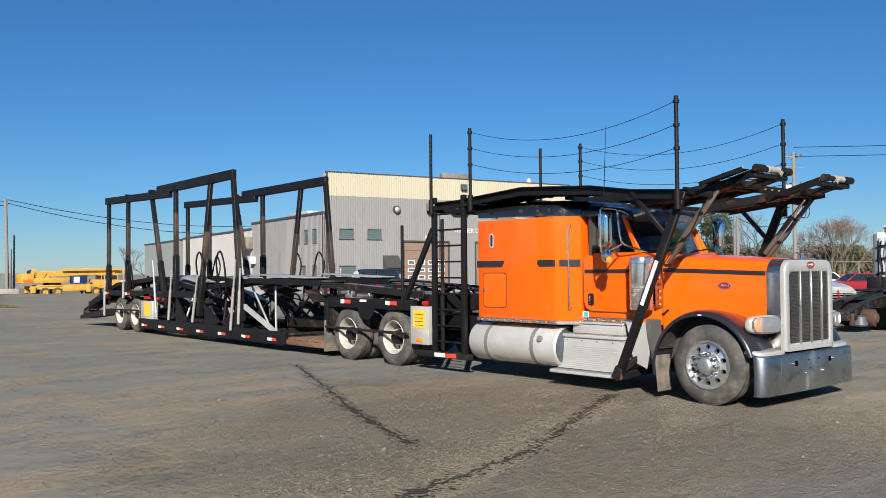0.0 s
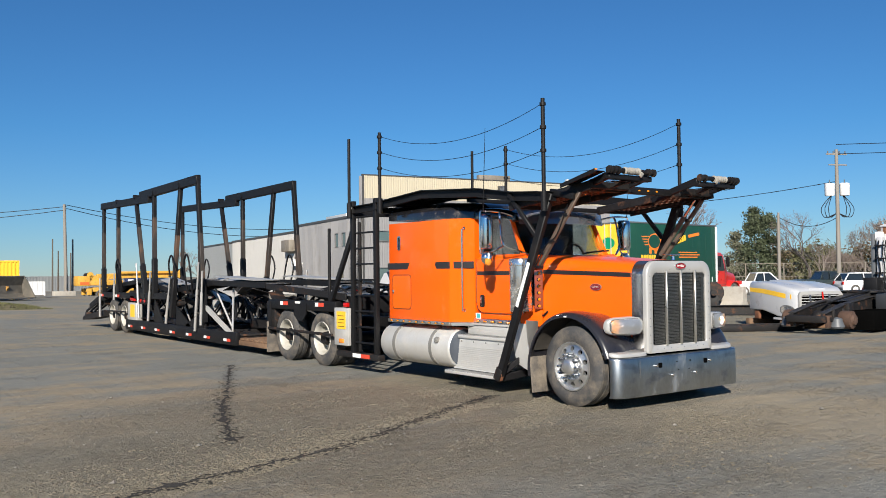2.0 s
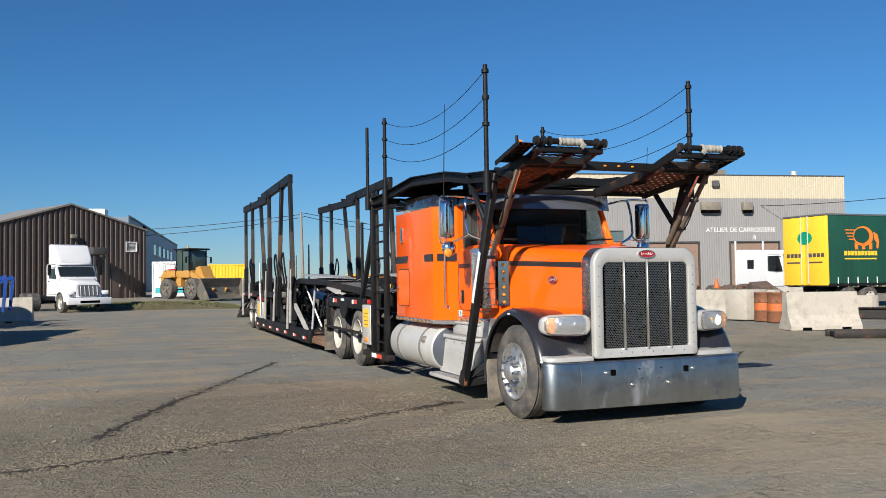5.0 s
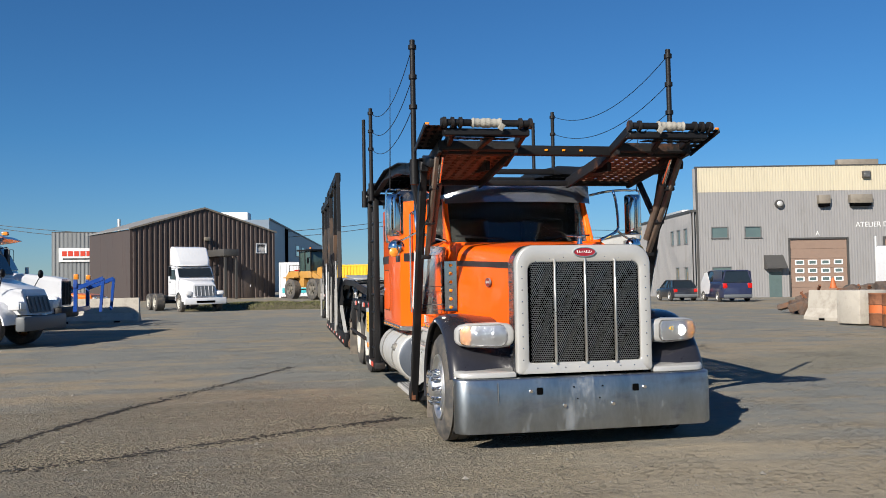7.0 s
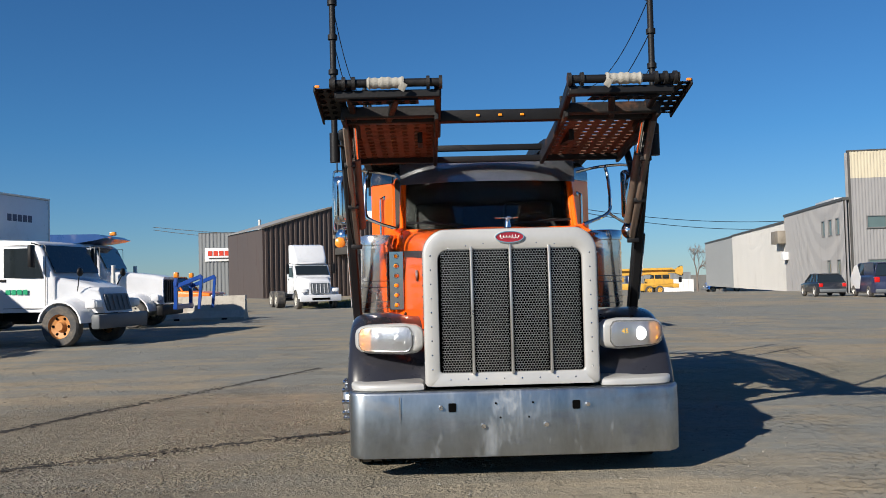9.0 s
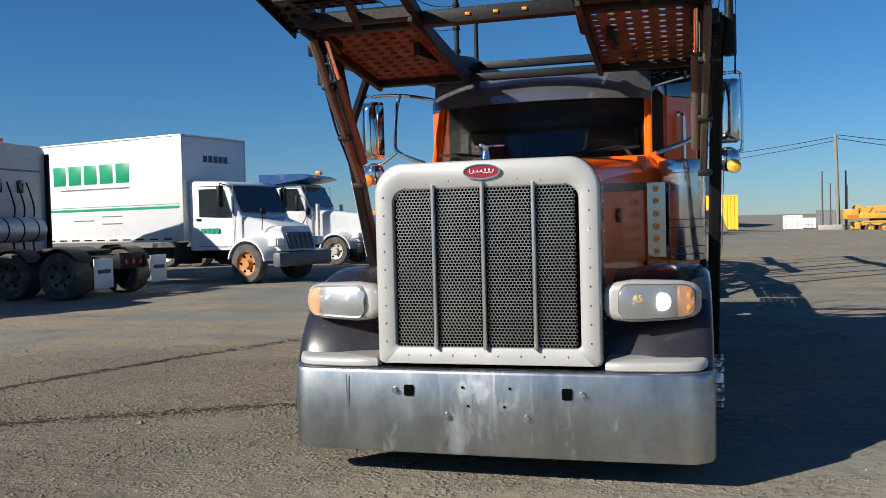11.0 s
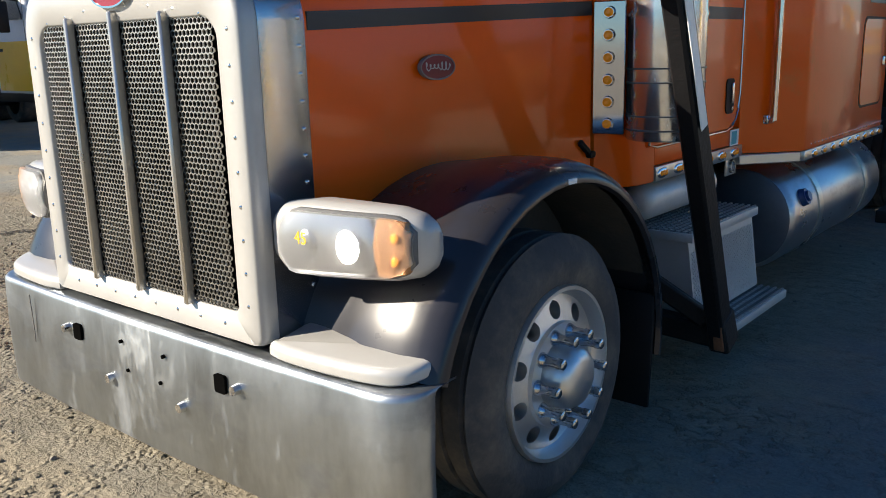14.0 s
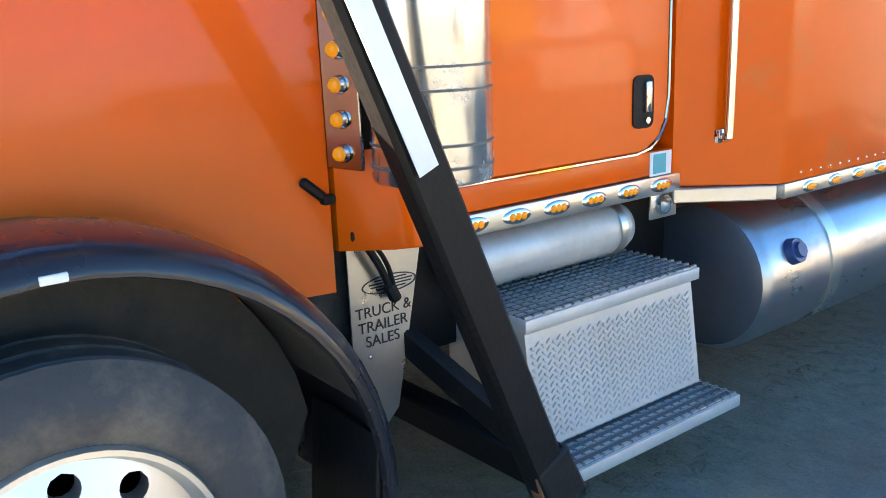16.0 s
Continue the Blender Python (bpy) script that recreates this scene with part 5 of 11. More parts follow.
def cab(T):
    # lower cab body with doors
    hw = 1.0
    bm = B()
    side = [(6.8, 0.98), (7.96, 0.96), (7.96, 2.5), (7.42, 2.5), (7.0, 1.9), (6.8, 1.86)]
    part("cowl", loft(B(), [[Vector((x, y, z)) for y, z in ((6.885, 0.98), (7.05, 0.98), (7.05, 1.86), (6.885, 1.82))] for x in (-0.82, -0.8, 0.8, 0.82)]), ORANGE, T)
    # door side panels
    def door():
        bm = B()
        outer = [(6.86, 1.02), (7.9, 1.02), (7.93, 1.05), (7.93, 2.40), (7.88, 2.44), (7.5, 2.44), (7.4, 2.38), (7.06, 1.92), (6.86, 1.86)]
        slab(bm, [(7.02, 1.07), (7.9, 1.07), (7.98, 1.11), (8.02, 1.2), (8.02, 1.83), (7.02, 1.83)], 0.07, "x", 0.868)
        bmesh.ops.bevel(bm, geom=list(bm.edges), offset=0.006, segments=1, affect="EDGES")
        loft(bm, [[Vector((xa, y, za)) for xa, za in ((0.80, 1.80), (0.932, 1.826), (0.85, 1.885), (0.80, 1.885))] for y in (7.03, 8.01)])
        return bm

    def door_frame():
        return pipe(B(), [(0.815, 7.12, 1.86), (0.81, 7.42, 2.4), (0.812, 7.46, 2.42), (0.84, 7.92, 2.42), (0.84, 7.95, 2.4), (0.86, 7.98, 1.86)], 0.02, 8)
    for s in (-1, 1):
        bm = door()
        if s < 0:
            bm = mirrored(bm)
        d = part("door", bm, ORANGE, T, "orange cab door")
        part("window_frame", door_frame() if s > 0 else mirrored(door_frame()), ORANGE, d)
        part("door_glass", slab(B(), [(7.14, 1.885), (7.95, 1.885), (7.93, 2.39), (7.44, 2.39)], s * 0.012, "x", s * 0.80), GLASSW, d, "tinted side window").visible_shadow = False
        part("door_seal", pipe(B(), [(s * 0.94, y, z) for y, z in ((7.03, 1.83), (7.03, 1.08), (7.1, 1.066), (7.86, 1.066), (7.93, 1.08), (7.98, 1.115), (8.01, 1.17), (8.02, 1.25), (8.02, 1.83))], 0.006, 6), POLISH, d)
        h = part("handle_recess", slab(B(), rrect(7.84, 7.94, 1.15, 1.32, 0.025, 3), s * 0.006, "x", s * 0.938), BLACKF, d, "black handle recess")
        part("door_handle", box(B(), (s * 0.95, 7.905, 1.25), (0.014, 0.03, 0.1), 0.005), CHROME, h, "chrome door handle")
        part("door_lock", cyl(B(), (s * 0.942, 7.905, 1.175), (s * 0.952, 7.905, 1.175), 0.011, seg=10), CHROME, h)
        part("stripe", bx(B(), s * 0.938, s * 0.941, 7.03, 8.0, 1.60, 1.655), STRIPE, d)
        part("lower_window", slab(B(), rrect(7.06, 7.24, 1.15, 1.52, 0.02, 2), s * 0.004, "x", s * 0.938), GLASSD, d)
        part("sill_panel", bx(B(), s * 0.85, s * 0.93, 7.105, 8.06, 0.985, 1.066, 0.004), ORANGE, T)
        plan = ((0.74, 6.812), (0.80, 6.812), (0.90, 6.93), (0.926, 6.99), (0.931, 7.098), (0.74, 7.098))
        part("front_pillar", loft(B(), [[Vector((s * (px if px < 0.85 else px - d), py, z)) for px, py in plan] for z, d in ((0.915, 0.004), (0.92, 0.0), (1.62, 0.0), (1.72, 0.025), (1.80, 0.065), (1.85, 0.105))]), ORANGE, T, angle=30)
        part("panel_bracket", beam(B(), (s * 0.84, 6.84, 1.40), (s * 0.88, 6.95, 1.40), 0.03, 0.42, 0.004), BLACKF, T)
        part("sticker", bx(B(), s * 0.931, s * 0.9345, 7.94, 8.05, 0.982, 1.062), REFWHITE, d, "white and teal permit sticker")
        part("sticker", bx(B(), s * 0.9345, s * 0.936, 7.955, 8.02, 0.99, 1.055), TEAL, d)
        # light strip along the sill
        st = part("light_strip", bx(B(), s * 0.88, s * 0.94, 7.105, 8.1, 0.915, 0.98, 0.006), STAIN, T, "stainless sill strip with amber lamps")
        tab = part("strip_bracket", bx(B(), s * 0.89, s * 0.9, 7.99, 8.13, 0.82, 0.915, 0.003), STAIN, st, "steel tab with a ring")
        part("ring", lathe(B(), [(s * 0.9, 0.036), (s * 0.915, 0.034), (s * 0.915, 0.026), (s * 0.9, 0.024)], (0, 8.05, 0.868), "x", 20), CHROME, tab)
        for k in range(6):
            y = 7.17 + 0.165 * k
            part("marker_base", ball(B(), (s * 0.94, y, 0.948), 0.026, (0.3, 2.2, 0.9), 14, 8), CHROME, st)
            part("marker_lamp", ball(ball(ball(B(), (s * 0.947, y - 0.022, 0.948), 0.012, (0.5, 1, 1), 8, 6), (s * 0.947, y, 0.948), 0.012, (0.5, 1, 1), 8, 6), (s * 0.947, y + 0.022, 0.948), 0.012, (0.5, 1, 1), 8, 6), AMBER, st)
    # windscreen, roof, visor
    zb, zt = 1.87, 2.36
    ws = [Vector((x, 7.0 + 0.2 * (abs(x) / 0.8) ** 2, zb)) for x in (-0.775, -0.42, 0.0, 0.42, 0.775)]
    wt = [Vector((x, 7.26 + 0.17 * (abs(x) / 0.8) ** 2, zt)) for x in (-0.77, -0.4, 0.0, 0.4, 0.77)]
    bm = B()
    for k in range(4):
        bm.faces.new([bm.verts.new(v) for v in (ws[k], ws[k + 1], wt[k + 1], wt[k])])
    bmesh.ops.remove_doubles(bm, verts=bm.verts, dist=1e-4)
    bmesh.ops.solidify(bm, geom=list(bm.faces), thickness=0.008)
    g = part("windshield", bm, GLASSW, T, "tinted windshield")
    g.visible_shadow = False
    bm = B()
    for s in (-1, 1):
        beam(bm, (s * 0.797, 7.17, 1.84), (s * 0.79, 7.43, 2.42), 0.04, 0.06)
    bx(bm, -0.82, 0.82, 6.97, 7.2, 1.80, 1.868, 0.015)
    part("windshield_header", bx(B(), -0.82, 0.82, 7.30, 7.40, 2.33, 2.42, 0.01), BLACKP, T, "black windshield header")
    part("windshield_frame", bm, ORANGE, T, "orange pillars and cowl")
    for s in (-1, 1):
        w = part("wiper", pipe(B(), [(s * 0.12, 6.97, 1.88), (s * 0.3, 7.0, 1.9), (s * 0.62, 7.02, 1.94)], 0.009, 6), BLACKF, T)
        part("wiper_blade", beam(B(), (s * 0.25, 7.005, 1.905), (s * 0.75, 7.035, 1.935), 0.012, 0.02, 0), BLACKF, w)
    # interior
    part("dashboard", bx(B(), -0.85, 0.85, 7.08, 7.3, 1.55, 1.86, 0.04), INTERIOR, T)
    part("steering_wheel", lathe(B(), [(-0.015, 0.22), (0.015, 0.22), (0.015, 0.245), (-0.015, 0.245), (-0.015, 0.22)], (0.45, 7.45, 1.8), "y", 24), INTERIOR, T)
    for x in (-0.45, 0.45):
        bm = box(B(), (x, 7.8, 1.75), (0.5, 0.16, 0.85), 0.06)
        box(bm, (x, 7.62, 1.35), (0.5, 0.45, 0.15), 0.05)
        part("cab_seat", bm, INTERIOR, T, "dark cab seat")
    part("back_panel", bx(B(), -0.9, 0.9, 7.9, 7.95, 1.0, 2.45), INTERIOR, T)
    part("cab_floor", bx(B(), -0.84, 0.84, 7.05, 7.9, 0.96, 1.05), INTERIOR, T)
    rings = []
    for y, z1, w in ((7.38, 2.44, 0.82), (7.44, 2.49, 0.86), (7.7, 2.54, 0.9), (8.06, 2.57, 0.92)):
        rings.append(sec(y, -w, w, 2.40, z1, (0.01, 0.01, 0.09, 0.09), 4))
    part("cab_roof", loft(B(), rings), BLACKP, T, "black cab roof")
    bm = B()
    row0, row1, row2 = [], [], []
    for k in range(13):
        x = -0.84 + 1.68 * k / 12
        c = 0.08 * (abs(x) / 0.84) ** 2.5
        crease = 0.018 * (1 - abs(x) / 0.84)
        row0.append(Vector((x * 0.97, 7.40 + c, 2.575 - 0.03 * (abs(x) / 0.84) ** 2)))
        row1.append(Vector((x * 0.985, 7.10 + c * 2.0 - crease, 2.515 - 0.015 * (abs(x) / 0.84) ** 2)))
        row2.append(Vector((x * 0.985, 7.01 + c * 2.6 - crease, 2.30)))
    loft(bm, [row0, row1, row2], caps=False, closed=False)
    bmesh.ops.solidify(bm, geom=list(bm.faces), thickness=0.006)
    part("sun_visor", bm, VISOR, T, "dark polished drop visor", angle=25)


def sleeper(T):
    y0, yc, y1 = 8.06, 8.36, 9.98
    z0, z1 = 0.93, 2.5

    def ring(z, grow=0.0, ry=0.05):
        c, w = 0.93 + grow, 1.17 + grow
        return [Vector(p) for p in ((-c, y0, z), (-c - 0.01, y0 + 0.04, z), (-w + 0.01, yc - 0.02, z), (-w, yc + 0.02, z), (-w, y1 - 0.06, z), (-w + 0.02, y1 - 0.02, z), (-w + 0.06, y1, z), (w - 0.06, y1, z), (w - 0.02, y1 - 0.02, z), (w, y1 - 0.06, z), (w, yc + 0.02, z), (w - 0.01, yc - 0.02, z), (c + 0.01, y0 + 0.04, z), (c, y0, z))]
    body = part("sleeper", loft(B(), [ring(z0), ring(z0 + 0.01, 0.002), ring(2.42)]), ORANGE, T, "orange sleeper cabin", angle=30)
    rings = []
    for z, g in ((2.422, 0.003), (2.5, 0.002), (2.56, -0.02), (2.61, -0.08), (2.645, -0.2), (2.66, -0.5)):
        q = ring(z, g)
        rings.append([Vector((v.x, v.y + (0.0 if g > -0.03 else (-g * 0.4 if v.y < 8.2 else g * 0.35 if v.y > 9.5 else 0)), v.z + 0.05 * (v.y - 7.96) / 2)) for v in q])
    part("sleeper_roof", loft(B(), rings), BLACKP, body, "black rounded sleeper roof", angle=60)
    for s in (-1, 1):
        X = s * 1.17
        part("stripe", slab(B(), [(8.35, 1.70), (8.66, 1.70), (8.70, 1.755), (8.68, 1.80), (8.35, 1.80)], s * 0.004, "x", X), STRIPE, body)
        part("stripe", slab(B(), [(9.42, 1.70), (9.97, 1.70), (9.97, 1.80), (9.36, 1.80)], s * 0.004, "x", X), STRIPE, body)
        a, b = (s * 0.938, 8.07), (s * 1.178, 8.378)
        part("stripe", beam(B(), (a[0] + s * 0.004, a[1], 1.75), (b[0] + s * 0.004, b[1], 1.75), 0.006, 0.1, 0), STRIPE, body)
        # luggage door: raised seam
        o = rrect(9.32, 9.84, 1.08, 1.62, 0.06, 4)
        i = rrect(9.335, 9.825, 1.095, 1.605, 0.055, 4)
        d = part("luggage_door", slab(B(), i, s * 0.006, "x", X), ORANGE, body, "orange luggage door")
        part("door_seam", ring_slab(B(), o, i, s * 0.003, "x", X), SEAM, d)
        part("door_latch", box(B(), (X + s * 0.012, 9.80, 1.35), (0.02, 0.04, 0.06), 0.008), CHROME, d)
        v = part("sleeper_vent_window", ring_slab(B(), rrect(9.58, 9.67, 2.0, 2.22, 0.03, 3), rrect(9.60, 9.65, 2.02, 2.2, 0.02, 3), s * 0.02, "x", X), CHROME, body, "small chrome-framed window")
        part("pane", slab(B(), rrect(9.595, 9.655, 2.015, 2.205, 0.02, 3), s * 0.006, "x", X), GLASSD, v)
        # grab rail on the slanted corner
        gx = s * 1.02
        part("grab_rail", pipe(B(), smooth_line([(gx - s * 0.03, 8.23, 1.09), (gx + s * 0.03, 8.19, 1.1), (gx + s * 0.04, 8.19, 1.2), (gx + s * 0.04, 8.19, 2.15), (gx + s * 0.03, 8.19, 2.27), (gx - s * 0.03, 8.23, 2.28)], 5), 0.016, 10), CHROME, body, "chrome grab rail")
        for z in (1.1, 2.28):
            part("rail_foot", box(B(), (s * 1.015, 8.21, z), (0.04, 0.07, 0.05), 0.008), CHROME, body)
        # lower light strip
        st = part("light_strip", bx(B(), s * 1.09, s * 1.175, 8.36, 9.98, 0.875, 0.928, 0.006), STAIN, body, "stainless strip with amber lamps")
        part("light_strip", beam(B(), (s * 0.91, 8.08, 0.9), (s * 1.13, 8.36, 0.9), 0.08, 0.053, 0.005), STAIN, body)
        for k in range(9):
            y = 8.52 + 0.168 * k
            part("marker_base", ball(B(), (s * 1.175, y, 0.9), 0.024, (0.3, 2.0, 0.9), 12, 8), CHROME, st)
            part("marker_lamp", ball(B(), (s * 1.182, y, 0.9), 0.016, (0.4, 1.9, 0.8), 12, 8), AMBER, st)
        for k in range(24):
            part("rivet", ball(B(), (s * 1.171, 8.46 + 0.065 * k, 0.955), 0.006, (0.6, 1, 1), 6, 5), CHROME, body)
    part("rear_panel", bx(B(), -1.08, 1.08, 9.985, 9.995, 1.0, 2.4), ORANGE, body)


def air_cleaner(T, s):
    x, y = s * 1.035, 6.965
    prof = [(1.118, 0.001), (1.118, 0.135), (1.122, 0.15), (1.13, 0.154), (1.60, 0.154), (1.60, 0.158), (1.615, 0.158), (1.615, 0.154), (1.69, 0.154), (1.69, 0.159), (1.705, 0.159), (1.705, 0.15), (1.725, 0.15), (1.73, 0.162), (1.80, 0.162), (1.813, 0.154), (1.822, 0.10), (1.826, 0.001)]
    a = part("air_cleaner", lathe(B(), prof, (x, y, 0), "z", 32), DUSTCH, T, "dusty chrome air cleaner canister")
    for z in (1.16, 1.215, 1.345, 1.40):
        part("band", lathe(B(), [(z, 0.1545), (z, 0.1565), (z + 0.006, 0.1565), (z + 0.006, 0.1545)], (x, y, 0), "z", 32), LENSRIM, a, "dark clamp band")
    part("intake_duct", beam(B(), (s * 0.9, y + 0.05, 1.3), (s * 0.95, y + 0.05, 1.3), 0.12, 0.25, 0.03), BLACKF, a)
    # panel of six amber lamps turned outwards and forwards
    c = Vector((s * 0.862, 6.815, 1.405))
    n = Vector((s * 0.22, -0.97, 0)).normalized()
    u = Vector((-n.y, n.x, 0))
    bm = beam(B(), c + Vector((0, 0, -0.26)), c + Vector((0, 0, 0.26)), 0.13, 0.012, 0.003, n)
    p = part("lamp_panel", bm, POLISH, T, "chrome panel with six amber lamps")
    for k in range(6):
        q = c + Vector((0, 0, -0.218 + 0.087 * k)) + n * 0.008
        bm = B()
        cyl(bm, q, q + n * 0.012, 0.025, 0.021, 14)
        b = part("lamp_bezel", bm, CHROME, p)
        bm = B()
        cyl(bm, q + n * 0.008, q + n * 0.022, 0.019, 0.017, 12)
        cyl(bm, q + n * 0.022, q + n * 0.03, 0.017, 0.009, 12)
        part("marker_lamp", bm, AMBER, b)


YELLENS = mat("yellow_crystal_lens", (0.72, 0.46, 0.07), 0.3, vary=0.35, scale=40, bump=0.6, bump_scale=120)


def mirror(T, s):
    """Tall chrome mirror on a bent tube arm, with a round spot mirror and an amber lamp below."""
    x, y = s * 1.37, 7.29
    arm = part("mirror_arm", pipe(B(), smooth_line([(s * 0.86, 7.3, 2.40), (s * 1.05, 7.28, 2.44), (s * 1.25, y, 2.46), (s * 1.36, y, 2.455)], 6), 0.014, 8), CHROME, T, "bent chrome mirror bracket")
    part("mirror_loop", pipe(B(), smooth_line([(s * 1.13, 7.27, 2.45), (s * 1.15, 7.24, 2.33), (s * 1.155, 7.2, 2.08), (s * 1.11, 7.16, 1.98), (s * 0.86, 7.0, 1.88)], 6), 0.016, 8), CHROME, arm)
    part("lower_arm", pipe(B(), [(s * 1.14, 7.2, 1.99), (s * 1.27, 7.26, 1.92), (x, y, 1.88)], 0.013, 8), CHROME, arm)
    part("outer_arm", pipe(B(), smooth_line([(x, y, 2.455), (s * 1.44, y, 2.455), (s * 1.462, y, 2.38), (s * 1.462, y, 1.94), (s * 1.44, y, 1.89), (x, y, 1.885)], 5), 0.011, 8), CHROME, arm)
    dy = y - 7.45
    bm = B()
    rg = []
    for yy, g in ((7.345, 0.06), (7.355, 0.04), (7.375, 0.018), (7.40, 0.004), (7.43, 0.0), (7.49, 0.0), (7.495, 0.006)):
        rg.append([Vector((v[0], yy + dy, v[1])) for v in rrect(x - 0.08 + g, x + 0.08 - g, 1.95 + g, 2.41 - g, 0.03, 4)])
    loft(bm, rg)
    if s < 0:
        bmesh.ops.rotate(bm, cent=(x, y - 0.01, 2.2), matrix=Matrix.Rotation(radians(-25), 3, "Z"), verts=bm.verts)
    m = part("mirror_head", bm, CHROME, T, "tall chrome mirror head")
    bm = bx(B(), x - 0.068, x + 0.068, 7.496 + dy, 7.5 + dy, 1.97, 2.39)
    if s < 0:
        bmesh.ops.rotate(bm, cent=(x, y - 0.01, 2.2), matrix=Matrix.Rotation(radians(-25), 3, "Z"), verts=bm.verts)
    part("mirror_glass", bm, MIRROR, m, "mirror glass")
    sp = part("spot_mirror", ball(B(), (s * 1.36, 7.43 + dy, 1.83), 0.09, (1, 0.75, 1)), CHROME, m, "round chrome spot mirror")
    part("marker_lamp", lathe(B(), [(7.33 + dy, 0.001), (7.335 + dy, 0.03), (7.345 + dy, 0.047), (7.37 + dy, 0.05), (7.375 + dy, 0.001)], (s * 1.40, 0, 1.775), "y", 20), YELLENS if s > 0 else AMBERL, m, "round amber turn lamp")
    part("lamp_stem", cyl(B(), (s * 1.39, 7.37 + dy, 1.81), (s * 1.37, 7.38 + dy, 1.89), 0.008, seg=8), CHROME, m)


# tank metal darkened: the shade on the front end is put into its colour
TANKEND = mat("shade_toned_tank_end", (0.10, 0.115, 0.14), 0.45, metal=0.6, vary=0.2)
MIRROR = mat("mirror_silver", (0.9, 0.9, 0.9), 0.02, metal=1, vary=0.01, rvary=0.01)


STRAPG = mat("dusty_grey_strap", (0.22, 0.215, 0.2), 0.6, metal=0.3, vary=0.2)


def lower_side(T, s):
    # fuel tank with straps and cap
    c, r = Vector((s * (0.86 if s > 0 else 0.93), 0, 0.545)), 0.295
    prof = [(8.33, 0.27), (8.345, 0.285), (8.37, r), (10.10, r), (10.135, 0.283), (10.16, 0.25), (10.17, 0.2), (10.17, 0.001)]
    t = part("fuel_tank", lathe(B(), prof, c, "y", 40), TANKM if s > 0 else ALU, T, "dull aluminium fuel tank")
    for y in (8.78, 9.74):
        part("tank_strap", lathe(B(), [(y - 0.035, r), (y - 0.035, r + 0.008), (y + 0.035, r + 0.008), (y + 0.035, r)], c, "y", 40), STAIN if s > 0 else STRAPG, t)
    a = radians(22)
    q = c + Vector((s * math.cos(a) * r, 8.50 if s > 0 else 8.62, math.sin(a) * r))
    d = Vector((s * math.cos(a), 0, math.sin(a)))
    bm = B()
    cyl(bm, q - d * 0.01, q + d * 0.03, 0.05, 0.045, 20)
    cyl(bm, q + d * 0.03, q + d * 0.045, 0.03, 0.028, 12)
    part("fuel_cap", bm, BLUECAP if s > 0 else STRAPG, t, "blue fuel cap" if s > 0 else "grey fuel cap")
    part("tank_end", lathe(B(), [(8.332, 0.271), (8.322, 0.25), (8.315, 0.12), (8.315, 0.001)], c, "y", 32), TANKEND, t, "tank end toned dark as if in shade")
    # step box with tread top and lower ledge
    X0, X1 = 0.66, 1.02
    Y1, ZT = (8.06, 0.625) if s > 0 else (8.40, 0.70)
    bm = loft(B(), [[Vector((s * x, y, z)) for x, z in ((X0, 0.26), (1.07, 0.26), (X1, ZT), (X0, ZT))] for y in (7.28, Y1)])
    stp = part("step_box", bm, ALU, T, "aluminium battery box with checker plate", smooth=False)
    # raised pattern on the face: lozenges on one side, level ribs on the other
    bm = B()
    if s < 0:
        for j in range(12):
            z = 0.285 + 0.026 * j
            bx(bm, s * (1.066 - 0.05 * (z - 0.26) / 0.44), s * (1.074 - 0.05 * (z - 0.26) / 0.44), 7.32, 8.36, z, z + 0.011)
    for i in range(34 if s > 0 else 0):
        for j in range(16):
            y = 7.302 + 0.022 * i
            z = 0.28 + 0.022 * j + (0.011 if i % 2 else 0)
            if z > 0.585:
                continue
            x = 1.07 - 0.05 * (z - 0.26) / 0.4
            box(bm, (s * (x + 0.001), y, z), (0.004, 0.018, 0.006), 0, (40 if i % 2 else -40, 0, 0))
    ck = part("checker_plate", bm, ALU, stp, smooth=False)
    tagged(ck, kind="stuff")
    tread(stp, s, 0.68, 1.05, 7.26, Y1 + 0.01, ZT, ZT + 0.05)
    tread(stp, s, 1.03, 1.21, 7.3, Y1 + 0.04, 0.20, 0.25)
    part("step_bracket", bx(B(), s * 0.74, s * 1.02, 7.36, 7.42, 0.205, 0.262), ALU, stp)
    # upper small step tier
    if s < 0:
        for y in (7.45, 7.72, 7.99, 8.26):
            part("box_screw", ball(B(), (s * 1.028, y, 0.655), 0.012, (0.5, 1, 1), 8, 6), LENSRIM, stp)
        bm = bx(B(), s * 0.66, s * 0.95, 7.34, 8.22, 0.752, 0.89, 0.01)
        part("upper_step", bm, ALU, stp, "aluminium upper step")
        tread(stp, s, 0.68, 0.97, 7.33, 8.23, 0.891, 0.925)
        part("wedge_plate", slab(B(), [(6.82, 0.95), (7.28, 0.95), (7.16, 0.42), (6.95, 0.34)], s * 0.008, "x", s * 0.95), ALU, T, "grey aluminium splash plate", smooth=False)
    # air tank above
    prof = [(7.17, 0.001), (7.175, 0.05), (7.19, 0.075), (7.23, 0.092), (7.90, 0.092), (7.94, 0.075), (7.955, 0.05), (7.96, 0.001)]
    if s > 0:
        part("air_tank", lathe(B(), prof, (s * 0.80, 0, 0.80), "y", 28), ALU, T, "silver air tank")
        part("tank_clamp", lathe(B(), [(7.85, 0.093), (7.85, 0.099), (7.88, 0.099), (7.88, 0.093)], (s * 0.80, 0, 0.80), "y", 28), STAIN, T)
    # plate behind the wheel
    X = 0.775 if s > 0 else 0.985
